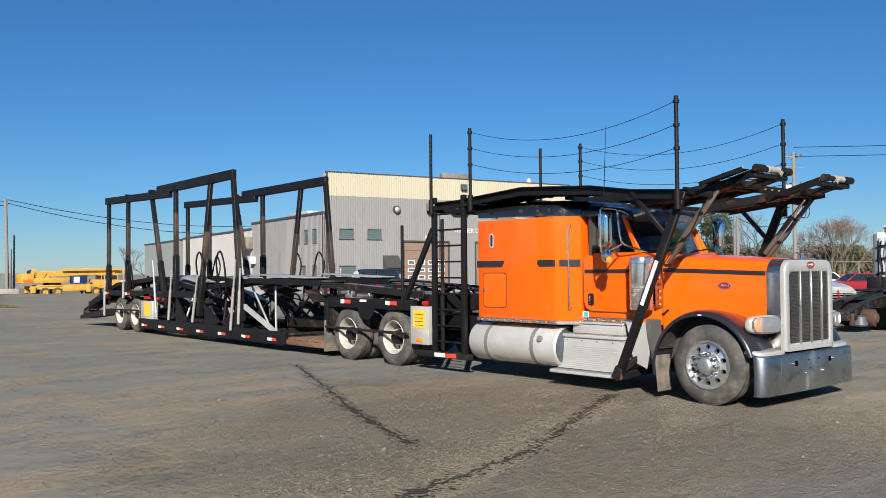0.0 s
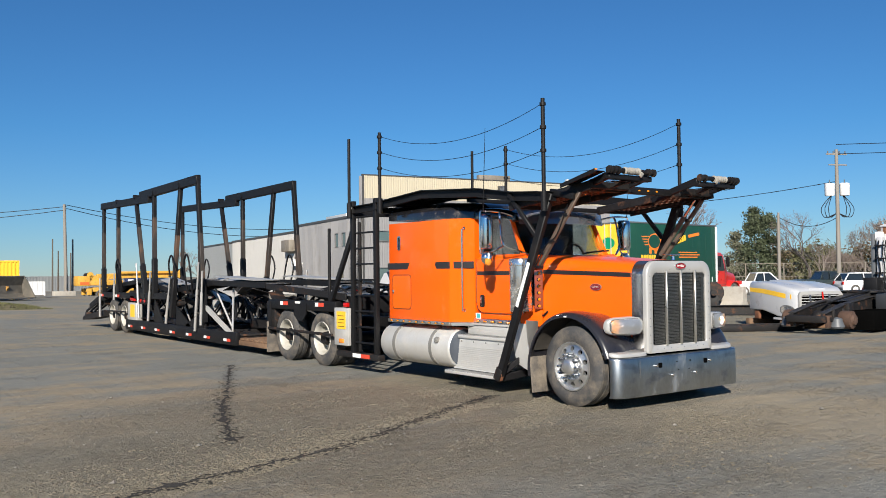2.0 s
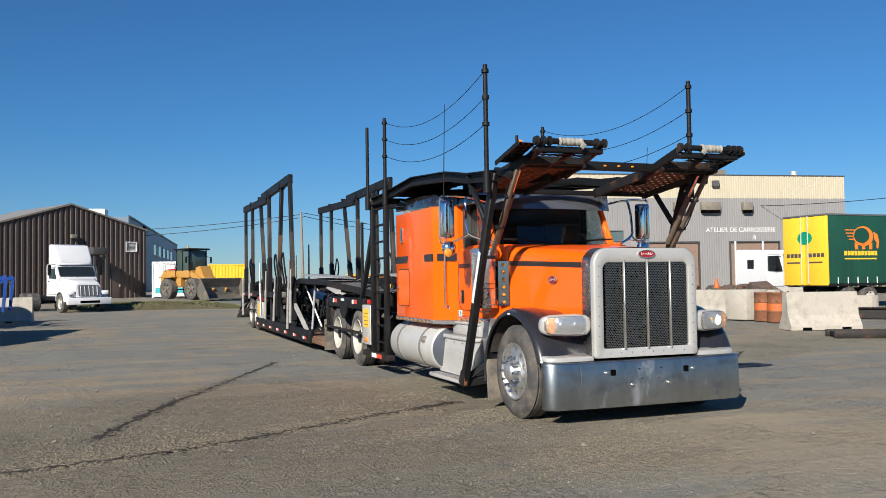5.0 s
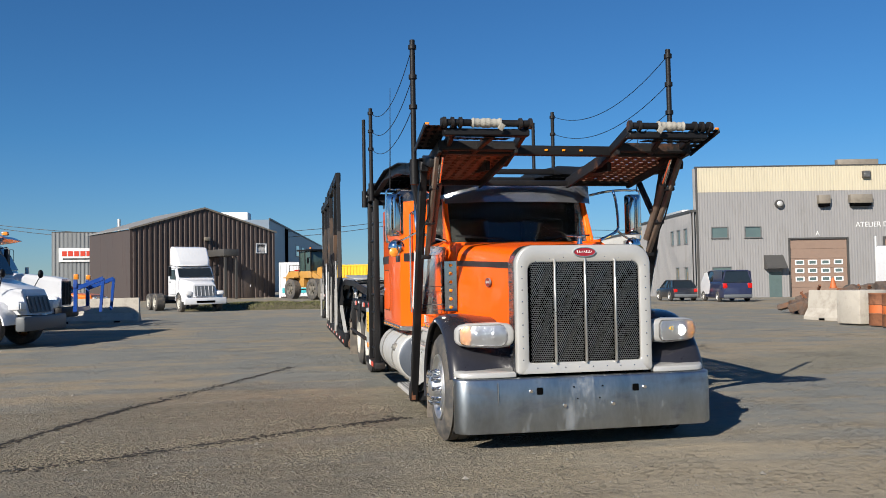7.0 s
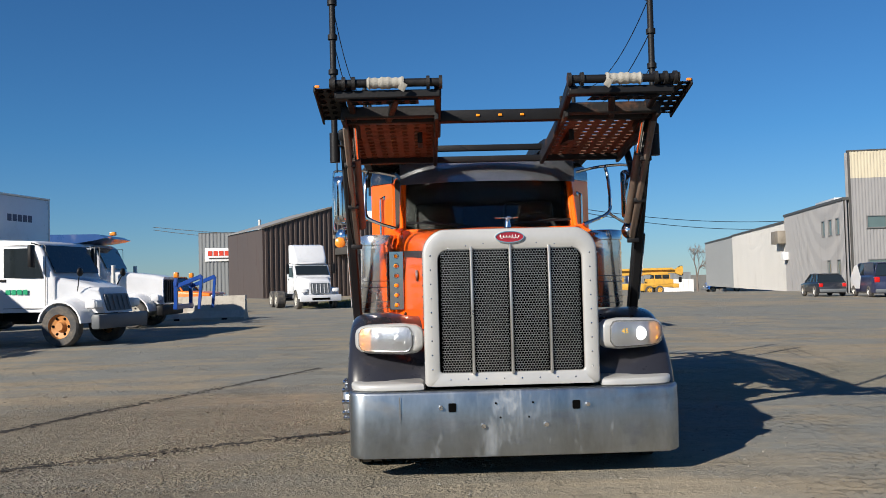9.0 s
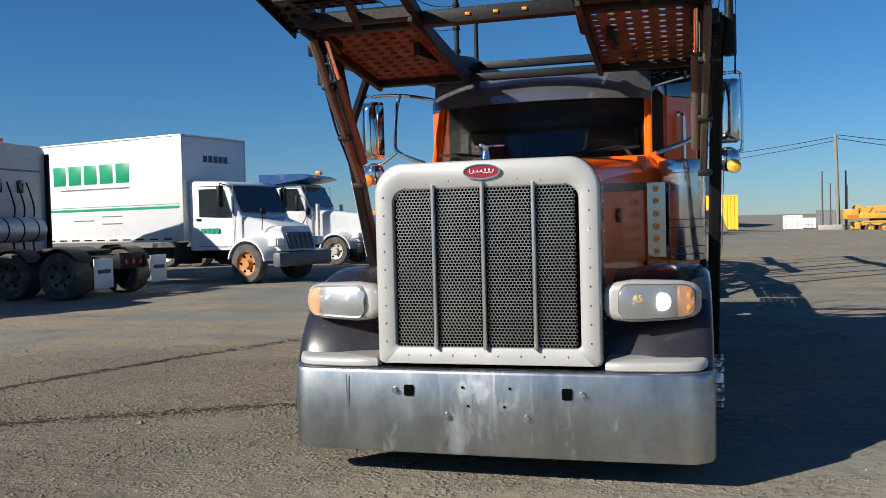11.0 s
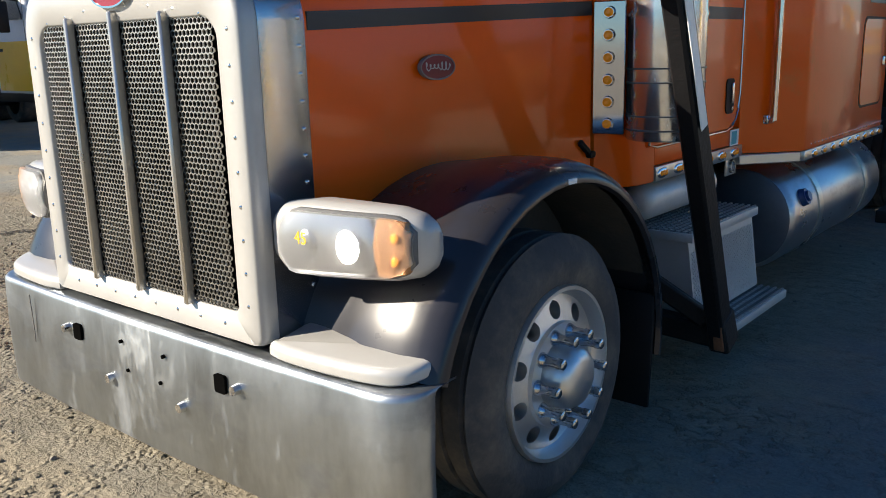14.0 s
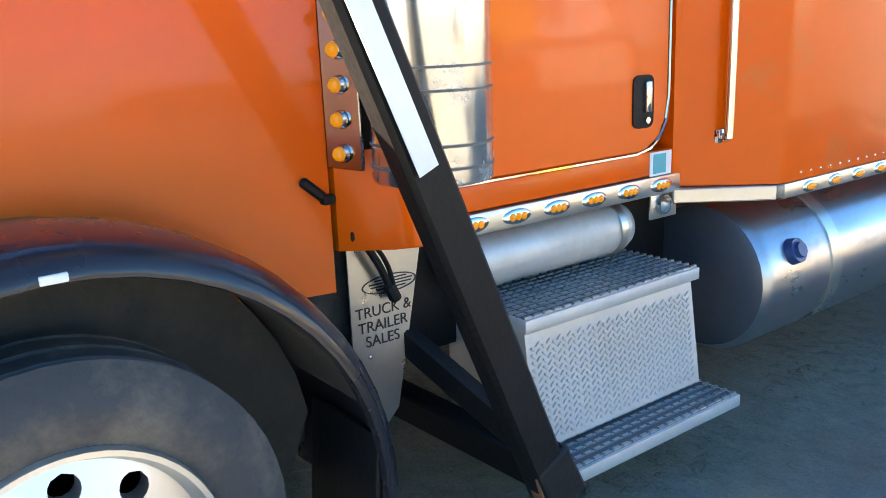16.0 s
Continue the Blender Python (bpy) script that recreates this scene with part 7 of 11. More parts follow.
# ---- car hauler trailer ----
POSTR = mat("rust_worn_post", (0.03, 0.024, 0.02), 0.6, vary=0.4, dirt=(0.14, 0.075, 0.04), dirt_amt=0.45, dirt_scale=2.5, stretch=(1, 1, 0.4), bump=0.2)
def trailer():
    T = thing("car_hauler_trailer", (10.22, 0, 0), "black open car-hauler trailer with tall side frames", "trailer")
    POSTS = ((26.18, 0.9, 26.18, 3.75), (24.6, 1.0, 24.6, 3.75), (21.95, 1.0, 22.84, 3.75), (21.22, 1.1, 21.25, 3.82), (19.85, 0.6, 19.2, 3.84), (17.62, 0.55, 18.05, 3.98))
    for s in (-1, 1):
        X = s * 1.24
        for i, (yb, zb, yt, zt) in enumerate(POSTS):
            p = part("frame_post", beam(B(), (X, yb, zb), (X, yt, zt), 0.09, 0.14, 0.012, (0, 1, 0)), BLACKF, T, "black steel upright")
            d = (Vector((X, yt, zt)) - Vector((X, yb, zb))).normalized()
            a = Vector((X, yb, zb))
            part("post_sleeve", beam(B(), a, a + d * 1.0, 0.12, 0.17, 0.012, (0, 1, 0)), BLACKF, p)
            part("rust_band", beam(B(), a + d * 1.02, a + d * 2.1, 0.093, 0.143, 0.01, (0, 1, 0)), POSTR, p, "rust-worn length of the post")
        part("top_beam", beam(B(), (X, 17.98, 3.9), (X, 22.4, 3.86), 0.12, 0.22, 0.015), BLACKF, T, "heavy black top beam")
        part("top_beam", beam(B(), (X, 21.6, 3.72), (X, 26.35, 3.83), 0.13, 0.2, 0.015), BLACKF, T, "heavy black top beam")
        for y in (19.2, 21.25, 22.84, 24.6):
            part("beam_boss", cyl(B(), (X - s * 0.08, y, 3.85), (X + s * 0.08, y, 3.85), 0.07, seg=14), BLACKF, T)
        # hydraulic cylinders
        for y0, z0, y1, z1 in ((17.62, 0.5, 17.52, 1.75), (18.0, 0.35, 17.75, 1.95), (20.05, 0.45, 19.75, 1.6), (21.5, 0.45, 21.3, 1.75), (22.3, 0.5, 22.55, 2.0), (26.3, 0.4, 26.3, 1.6), (24.75, 0.95, 24.7, 1.75)):
            c = part("lift_cylinder", cyl(B(), (X + s * 0.09, y0, z0), (X + s * 0.09, y0 + (y1 - y0) * 0.6, z0 + (z1 - z0) * 0.6), 0.034, seg=16), WHITECYL, T, "pale hydraulic cylinder")
            part("cylinder_rod", cyl(B(), (X + s * 0.09, y0 + (y1 - y0) * 0.6, z0 + (z1 - z0) * 0.6), (X + s * 0.09, y1, z1), 0.022, seg=12), WHITECYL, c)
        # hose loops
        for y in (19.5, 24.2, 18.4):
            part("hose_loop", pipe(B(), smooth_line([(X, y, 1.2), (X + s * 0.1, y - 0.12, 1.8), (X + s * 0.1, y + 0.1, 2.15), (X + s * 0.1, y + 0.3, 1.9), (X, y + 0.32, 1.2)], 6), 0.022, 7), BLACKF, T)
        # low side rail with reflectors
        r = part("side_rail", bx(B(), s * 1.18, s * 1.28, 15.7, 23.7, 0.14, 0.42, 0.012), BLACKF, T, "black lower side rail")
        for k in range(7):
            y = 16.0 + 1.18 * k
            part("tape_red", bx(B(), s * 1.281, s * 1.285, y, y + 0.2, 0.21, 0.27), REFRED, r)
            part("tape_white", bx(B(), s * 1.281, s * 1.285, y + 0.2, y + 0.38, 0.21, 0.27), REFWHITE, r)
        part("front_gusset", slab(B(), [(15.75, 0.3), (17.5, 0.95), (17.5, 0.84), (16.0, 0.3)], s * 0.06, "x", s * 1.2), ALU, T, "worn diagonal plate edge")
        for a, b in (((17.6, 0.9), (18.9, 0.45)), ((19.6, 0.9), (18.6, 0.45)), ((20.6, 0.45), (21.3, 1.1)), ((23.6, 0.45), (22.9, 1.0))):
            part("web_plate", slab(B(), [a, b, (b[0], 0.4), (a[0], 0.4)], s * 0.03, "x", s * 1.2), BLACKF, T)
        part("upper_rail", beam(B(), (X, 19.9, 1.12), (X, 26.3, 1.08), 0.1, 0.16, 0.012), BLACKF, T)
        for y in (24.3, 26.0):
            part("tape_red", bx(B(), s * 1.3, s * 1.304, y, y + 0.22, 1.04, 1.11), REFRED, T)
            part("tape_white", bx(B(), s * 1.3, s * 1.304, y + 0.22, y + 0.4, 1.04, 1.11), REFWHITE, T)
        for y in (24.16, 25.36):
            dual_wheel(T, s * 1.07, y, s)
        part("guard_bar", pipe(B(), [(s * 1.28, 23.7, 0.62), (s * 1.28, 25.9, 0.6)], 0.025, 8), BLACKR, T)
        tb = part("tool_box", bx(B(), s * 1.1, s * 1.27, 22.75, 23.55, 0.36, 0.9, 0.02), ALU, T, "aluminium box with yellow decal")
        part("decal", bx(B(), s * 1.271, s * 1.274, 22.9, 23.3, 0.5, 0.85), YELLOWD, tb)
        part("tail_lamp", bx(B(), s * 1.12, s * 1.29, 22.9, 23.3, 0.95, 1.1, 0.015), REDL, tb)
        part("lamp_box", bx(B(), s * 1.14, s * 1.28, 21.8, 22.5, 0.88, 1.06, 0.015), BLACKF, T)
        for y in (21.95, 22.3):
            part("round_lamp", cyl(B(), (s * 1.28, y, 0.97), (s * 1.295, y, 0.97), 0.05, seg=14), REDL, T)
        # runways: upper deck track folded down, in pieces
        for (ya, za), (yb, zb) in (((14.5, 1.46), (17.4, 1.5)), ((17.4, 1.5), (20.2, 1.28)), ((20.2, 1.28), (22.6, 1.55)), ((22.6, 1.55), (25.8, 1.35)), ((25.8, 1.35), (28.3, 0.72))):
            n = int((yb - ya) / 0.13)
            part("runway", perforated(s * 0.55, s * 1.14, (ya, za), (yb, zb), 5, n, 0.03), DECKG, T, "worn grey perforated runway")
            for x in (0.55, 1.14):
                part("runway_edge", beam(B(), (s * x, ya, za - 0.03), (s * x, yb, zb - 0.03), 0.03, 0.12, 0.006), BLACKF, T)
        part("deck_sheet", box(B(), (s * 0.85, 16.2, 1.57), (0.6, 2.2, 0.02), 0.004, (2, 0, 0)), DECKL, T, "pale aluminium deck sheet")
        part("deck_sheet", box(B(), (s * 0.8, 18.7, 1.42), (0.55, 1.5, 0.02), 0.004, (-7, s * 6, 0)), DECKL, T, "pale aluminium deck sheet")
        part("deck_sheet", box(B(), (s * 0.8, 21.0, 1.5), (0.55, 1.2, 0.02), 0.004, (8, 0, 0)), DECKL, T, "pale aluminium deck sheet")
        # lower runway
        part("lower_runway", perforated(s * 0.5, s * 1.16, (15.7, 0.34), (23.5, 0.5), 5, 40, 0.03), BLACKR, T, "rusty lower runway")
        part("rear_ramp", loft(B(), [[Vector((s * x, y, z)) for y, z in ((26.3, 0.6), (28.4, 0.4), (28.9, 0.3), (28.9, 0.2), (26.3, 0.42))] for x in (0.7, 1.22)]), BLACKR, T, "folded rear ramp", smooth=False)
        for k in range(4):
            part("ramp_bar", beam(B(), (s * (0.75 + 0.13 * k), 26.5, 1.02), (s * (0.75 + 0.13 * k), 28.7, 0.5), 0.05, 0.07, 0.01), BLACKF, T)
        for y, z in ((17.8, 1.0), (19.6, 0.95), (21.6, 1.0), (23.3, 1.15)):
            part("link_arm", beam(B(), (s * 1.1, y, z - 0.5), (s * 0.9, y + 0.7, z + 0.4), 0.08, 0.12, 0.012), BLACKF, T)
            part("pivot", cyl(B(), (s * 0.95, y + 0.2, z), (s * 1.22, y + 0.2, z), 0.09, seg=16), BLACKR, T)
    for y, z in ((15.8, 0.3), (17.3, 0.3), (19.2, 0.3), (21.2, 0.3), (23.2, 0.35), (26.3, 0.85), (28.6, 0.4)):
        part("crossmember", bx(B(), -1.2, 1.2, y - 0.07, y + 0.07, z - 0.08, z + 0.08, 0.012), BLACKR, T)
    part("front_platform", bx(B(), -1.22, 1.22, 14.3, 15.7, 0.16, 0.26, 0.012), WOODR, T, "rusty front platform")
    for k in range(6):
        part("platform_slat", bx(B(), -1.2, 1.2, 14.35 + 0.23 * k, 14.53 + 0.23 * k, 0.262, 0.3, 0.008), WOODR, T)
    part("drawbar", beam(B(), (0, 14.1, 0.6), (0, 17.5, 0.5), 0.35, 0.25, 0.03), BLACKR, T)
    part("axle", cyl(B(), (-0.95, 24.16, 0.49), (0.95, 24.16, 0.49), 0.08, seg=12), BLACKF, T)
    part("axle", cyl(B(), (-0.95, 25.36, 0.49), (0.95, 25.36, 0.49), 0.08, seg=12), BLACKF, T)
    rnd = random.Random(9)
    for s in (-1, 1):
        for k in range(9):
            y0 = 16.4 + 0.95 * k + rnd.uniform(-0.2, 0.2)
            part("bent_plate", box(B(), (s * rnd.uniform(0.35, 0.95), y0, rnd.uniform(1.0, 1.5)), (rnd.uniform(0.2, 0.5), rnd.uniform(0.3, 0.9), 0.015), 0.003, (rnd.uniform(-25, 25), rnd.uniform(-20, 20), rnd.uniform(-20, 20))), rnd.choice((DECKG, DECKL, BLACKR)), T)
            part("brace_rod", cyl(B(), (s * rnd.uniform(0.6, 1.1), y0, 0.4), (s * rnd.uniform(0.6, 1.1), y0 + rnd.uniform(-0.5, 0.5), 1.35), 0.025, seg=8), rnd.choice((WHITECYL, BLACKR, BLACKF)), T)
    for k in range(22):
        y0, x0 = rnd.uniform(16, 25), rnd.uniform(-1.0, 1.0)
        pts = smooth_line([(x0, y0, 0.6), (x0 + rnd.uniform(-.2, .2), y0 + 0.3, 1.1), (x0 + rnd.uniform(-.3, .3), y0 + 0.8, 0.95), (x0 + rnd.uniform(-.2, .2), y0 + 1.2, 0.5)], 5)
        part("hydraulic_hose", pipe(B(), pts, 0.024, 6), BLACKF, T)
    for k in range(14):
        y0, x0 = rnd.uniform(16.2, 24), rnd.uniform(-1.0, 1.0)
        part("frame_piece", beam(B(), (x0, y0, rnd.uniform(0.5, 0.9)), (x0 + rnd.uniform(-.3, .3), y0 + rnd.uniform(0.7, 1.6), rnd.uniform(0.7, 1.3)), 0.1, 0.14, 0.012), rnd.choice((BLACKF, BLACKR)), T)
    settle(T, 21.5)
    return T


WHITECYL = mat("pale_hydraulic_cylinder", (0.55, 0.54, 0.52), 0.3, metal=0.55, vary=0.12, dirt=(0.25, 0.2, 0.16), dirt_amt=0.25, dirt_scale=4)
DECKL = mat("pale_deck_sheet", (0.5, 0.49, 0.47), 0.45, metal=0.5, vary=0.15, dirt=(0.28, 0.25, 0.22), dirt_amt=0.35)
WOODR = mat("rusty_platform", (0.16, 0.09, 0.05), 0.8, vary=0.35, dirt=(0.2, 0.15, 0.1), dirt_amt=0.4, bump=0.3)
trailer()


# ---- other vehicles in the yard ----
def simple_wheel(T, x, y, r, w, rim=None, name="wheel", side=1, z=None):
    z = r if z is None else z
    s = 1 if x >= 0 else -1
    prof = [(-w / 2, r * 0.6), (-w / 2, r * 0.93), (-w / 2 + 0.04, r), (w / 2 - 0.04, r), (w / 2, r * 0.93), (w / 2, r * 0.6)]
    t = part(name, lathe(B(), prof, (x, y, z), "x", 28), RUBBER, T)
    a = s * (w / 2 - 0.01)
    part("rim", lathe(B(), [(a, r * 0.6), (a - s * 0.05, r * 0.55), (a - s * 0.09, r * 0.3), (a - s * 0.03, r * 0.22), (a + s * 0.02, r * 0.2), (a + s * 0.02, 0.001)], (x, y, z), "x", 24), rim or STEELW, t)
    for k in range(6):
        q = 2 * math.pi * k / 6
        part("vent_hole", cyl(B(), (x + a - s * 0.075, y + r * 0.43 * math.cos(q), z + r * 0.43 * math.sin(q)), (x + a - s * 0.055, y + r * 0.43 * math.cos(q), z + r * 0.43 * math.sin(q)), r * 0.07, seg=8), DARKIN, t)
    return t


def paint(name, col, **k):
    return mat(name, col, 0.3, vary=0.05, coat=0.4, dirt=(col[0] * 0.7 + 0.06, col[1] * 0.7 + 0.05, col[2] * 0.7 + 0.04), dirt_amt=0.12, **k)


def arch_part(T, name, m, x0, x1, y, z, r, a0=10, a1=170, th=0.03):
    rings = []
    for k in range(13):
        a = radians(a0 + (a1 - a0) * k / 12)
        rings.append([Vector((x, y - q * math.cos(a), z + q * math.sin(a))) for x, q in ((x0, r), (x1, r), (x1, r + th), (x0, r + th))])
    return part(name, loft(B(), rings), m, T)


def lorry_nose(T, m, grille_m, bump_m, hood_w=1.0, zc=1.9, hood_len=1.6, cab_len=1.5, zroof=2.85, w=1.1, bonnet_z=1.6, lamps="round", fender_m=None, rimmat=None, slant=0.25, lift=0.0):
    """Bonnet, cab, wings, lamps, bumper and front wheels of a conventional lorry; the front is at y = 0."""
    hl = hood_len
    rings = []
    for t, ww, zt in ((0.0, hood_w * 0.5, bonnet_z), (0.15, hood_w * 0.52, bonnet_z + 0.08), (0.6, hood_w * 0.6, (bonnet_z + zc) / 2 + 0.06), (1.0, hood_w * 0.78, zc)):
        rings.append([Vector((x, 0.12 + hl * t + slant * (0.4 if t == 0 else 0) * (z - 0.8), z)) for x, z in rrect(-ww, ww, 0.8 + lift, zt, (0.02, 0.02, 0.16, 0.16), 4)])
    part("hood", loft(B(), rings), m, T)
    gm = part("grille", loft(B(), [[Vector((x, y + slant * 0.4 * (z - 0.8), z)) for x, z in rrect(-hood_w * 0.42, hood_w * 0.42, 0.85 + lift, bonnet_z - 0.08, 0.06, 3)] for y in (0.07, 0.16)]), grille_m, T)
    for k in range(5):
        x = -hood_w * 0.34 + hood_w * 0.17 * k
        part("grille_bar", beam(B(), (x, 0.06 + slant * 0.02, 0.88 + lift), (x, 0.06 + slant * 0.4 * (bonnet_z - 0.95), bonnet_z - 0.12), 0.03, 0.02, 0), bump_m, gm)
    part("bumper", bx(B(), -w * 1.06, w * 1.06, -0.04, 0.2, 0.42 + lift, 0.78 + lift, 0.05), bump_m, T)
    for s in (-1, 1):
        fm = fender_m or m
        rings = []
        for k in range(11):
            a = radians(5 + 165 * k / 10)
            rings.append([Vector((s * x, 1.05 - q * math.cos(a), 0.52 + q * math.sin(a))) for x, q in ((hood_w * 0.5, 0.72), (w * 0.95, 0.66), (w * 1.06, 0.6), (w * 1.06, 0.56), (hood_w * 0.5, 0.58))])
        part("fender", loft(B(), rings), fm, T)
        hb = part("headlight", bx(B(), s * (hood_w * 0.5 + 0.06), s * (w * 0.98), 0.14, 0.42, 0.92 + lift, 1.14 + lift, 0.05), bump_m if lamps == "box" else fm, T)
        part("lens", bx(B(), s * (hood_w * 0.5 + 0.1), s * (w * 0.94), 0.12, 0.16, 0.95 + lift, 1.11 + lift, 0.02), REFWHITE, hb)
        simple_wheel(T, s * (w * 0.92), 1.05, 0.5, 0.28, rimmat)
        c0 = hl + 0.1
        part("mirror", bx(B(), s * (w + 0.16), s * (w + 0.34), c0 + 0.3, c0 + 0.4, 1.95, 2.5, 0.03), BLACKF, T)
        part("mirror_arm", pipe(B(), [(s * (w - 0.1), c0 + 0.35, 2.5), (s * (w + 0.25), c0 + 0.35, 2.55), (s * (w + 0.25), c0 + 0.35, 2.5)], 0.015, 6), BLACKF, T)
    c0 = hl + 0.05
    c1 = c0 + cab_len
    rings = []
    for y, zt, ww in ((c0, zc, w * 0.93), (c0 + 0.04, zc + 0.04, w * 0.95), (c0 + 0.42, zroof - 0.08, w * 0.95), (c0 + 0.55, zroof, w * 0.94), (c1, zroof + 0.05, w)):
        rings.append(sec(y, -ww, ww, 0.85, zt, (0.02, 0.02, 0.08, 0.08), 3))
    cb = part("cab", loft(B(), rings), m, T)
    a, b = Vector((0, c0 + 0.035, zc + 0.09)), Vector((0, c0 + 0.39, zroof - 0.12))
    nrm = Vector((0, -(b.z - a.z), b.y - a.y)).normalized() * 0.03
    g = B()
    loft(g, [[p + nrm * q + Vector((x, 0, 0)) for x, p in ((-w * 0.86, a), (w * 0.86, a), (w * 0.84, b), (-w * 0.84, b))] for q in (0, 1)])
    part("windshield", g, GLASSD, cb, "dark windshield", smooth=False)
    for s in (-1, 1):
        o = [(c0 + 0.3, zc + 0.06), (c0 + 0.55, zroof - 0.18), (c1 - 0.2, zroof - 0.18), (c1 - 0.2, zc + 0.0), (c0 + 0.3, zc - 0.02)]
        part("side_window", slab(B(), o, s * 0.02, "x", s * (w * 0.965)), GLASSD, cb, smooth=False)
        part("door_seam", ring_slab(B(), rrect(c0 + 0.2, c1 - 0.1, 0.95, zroof - 0.1, 0.05, 2), rrect(c0 + 0.215, c1 - 0.115, 0.965, zroof - 0.115, 0.05, 2), s * 0.006, "x", s * (w * 0.98)), SEAMG, cb)
        part("door_handle", bx(B(), s * (w * 0.98), s * (w * 0.98 + 0.03), c1 - 0.35, c1 - 0.2, 1.62, 1.68, 0.008), BLACKF, cb)
    return c1


# rim grey lowered to paint in the deep shade on the tractor's wheels
DARKRIM = mat("shade_dark_rim", (0.13, 0.13, 0.13), 0.5, metal=0.4, vary=0.2)
SEAMG = mat("grey_panel_seam", (0.12, 0.12, 0.12), 0.6, vary=0.1)
WHITE2 = paint("white_fleet_paint", (0.64, 0.65, 0.67))
GREYP = paint("faded_white_paint", (0.43, 0.44, 0.46))
BLUEP = paint("blue_steel_paint", (0.02, 0.07, 0.22))
BLUEB = paint("blue_plow_paint", (0.01, 0.055, 0.27))
GREENL = mat("green_lettering", (0.0, 0.24, 0.11), 0.4, vary=0.05)
NAVYL = mat("navy_lettering", (0.015, 0.03, 0.09), 0.4, vary=0.05)
YELLOWT = paint("yellow_truck_paint", (0.78, 0.42, 0.015))
REDP = paint("red_cab_paint", (0.55, 0.02, 0.015))
GREENC = mat("green_curtain", (0.005, 0.055, 0.035), 0.55, vary=0.25, scale=0.8, bump=0.5, bump_scale=2.5, stretch=(1, 1, 0.3))
ORIM = mat("orange_rusty_rim", (0.45, 0.2, 0.06), 0.6, vary=0.2)
TINTG = mat("grey_plastic", (0.09, 0.1, 0.11), 0.5, vary=0.1)


def chassis(T, y0, y1, axles, rim=None, flap=False):
    for s in (-1, 1):
        part("frame_rail", bx(B(), s * 0.36, s * 0.46, y0, y1, 0.62, 0.9, 0.01), BLACKF, T)
        for y in axles:
            simple_wheel(T, s * 0.98, y, 0.5, 0.5, rim)
        if flap:
            part("mudflap", box(B(), (s * 0.95, y1 - 0.05, 0.55), (0.6, 0.02, 0.62), 0.01), REFWHITE, T, "white mudflap with dark bars")
            part("flap_bar", bx(B(), s * 0.75, s * 1.15, y1 - 0.035, y1 - 0.03, 0.55, 0.63), NAVYL, T)
    for y in axles:
        part("axle", cyl(B(), (-0.9, y, 0.5), (0.9, y, 0.5), 0.09, seg=10), BLACKF, T)


def box_truck():
    T = thing("box_truck", (1.85, 20.96, 0), "white delivery box truck with green stripe and blocks", "truck", rz=79)
    c1 = lorry_nose(T, WHITE2, TINTG, TINTG, hood_w=1.25, zc=1.72, hood_len=1.2, cab_len=1.65, zroof=2.62, w=1.05, bonnet_z=1.35, rimmat=ORIM, slant=0.7)
    chassis(T, 1.0, 10.6, (8.1,))
    y0, y1 = 2.95, 11.3
    bd = part("box_body", bx(B(), -1.25, 1.25, y0, y1, 1.1, 3.85, 0.03), WHITE2, T, "white cargo box")
    for s in (-1, 1):
        part("corner_post", bx(B(), s * 1.2, s * 1.262, y0 - 0.012, y0 + 0.12, 1.1, 3.86, 0.02), ALU, bd)
        part("bottom_rail", bx(B(), s * 1.2, s * 1.265, y0 + 0.12, y1, 1.1, 1.24, 0.01), ALU, bd)
        for k in range(16):
            part("rail_slot", bx(B(), s * 1.265, s * 1.27, y0 + 0.4 + 0.5 * k, y0 + 0.7 + 0.5 * k, 1.15, 1.19), BLACKF, bd)
        part("green_line", bx(B(), s * 1.25, s * 1.254, y0 + 0.12, y1, 1.97, 2.04), GREENL, bd)
        part("green_line", bx(B(), s * 1.25, s * 1.254, y0 + 0.12, y1, 2.08, 2.095), GREENL, bd)
        for k in range(5):
            ya = y0 + 1.9 + 0.62 * k
            part("logo_block", bx(B(), s * 1.25, s * 1.255, ya, ya + 0.5, 2.72, 3.25, 0.001), GREENL, bd, "green logo block")
        part("logo_bar", bx(B(), s * 1.25, s * 1.254, y0 + 1.9, y0 + 4.6, 2.56, 2.6), SEAMG, bd)
        for k in range(3):
            part("small_print_bar", bx(B(), s * 1.25, s * 1.254, y0 + 2.2 + 1.1 * (k % 2), y0 + 3.0 + 1.1 * (k % 2), 1.6 + 0.1 * k, 1.63 + 0.1 * k), SEAMG, bd)
        for k in range(4):
            part("door_block", bx(B(), s * 1.035, s * 1.04, 1.95 + 0.16 * k, 2.08 + 0.16 * k, 1.3, 1.42), GREENL, T)
    for k in range(5):
        part("front_block", bx(B(), -0.45 + 0.2 * k, -0.29 + 0.2 * k, y0 - 0.004, y0, 3.2, 3.38), NAVYL, bd)
    part("roof_edge", bx(B(), -1.26, 1.26, y0 - 0.02, y1, 3.851, 3.9, 0.01), ALU, bd)
    for s in (-1, 1):
        part("hood_mirror", pipe(B(), [(s * 0.8, 0.75, 1.35), (s * 0.95, 0.6, 1.75)], 0.012, 6), BLACKF, T)
        part("mirror_head", ball(B(), (s * 0.95, 0.58, 1.82), 0.1, (1, 0.6, 1.1)), BLACKF, T)
        part("battery_box", bx(B(), s * 0.55, s * 0.98, 3.0, 3.6, 0.5, 0.95, 0.03), BLACKF, T)


box_truck()


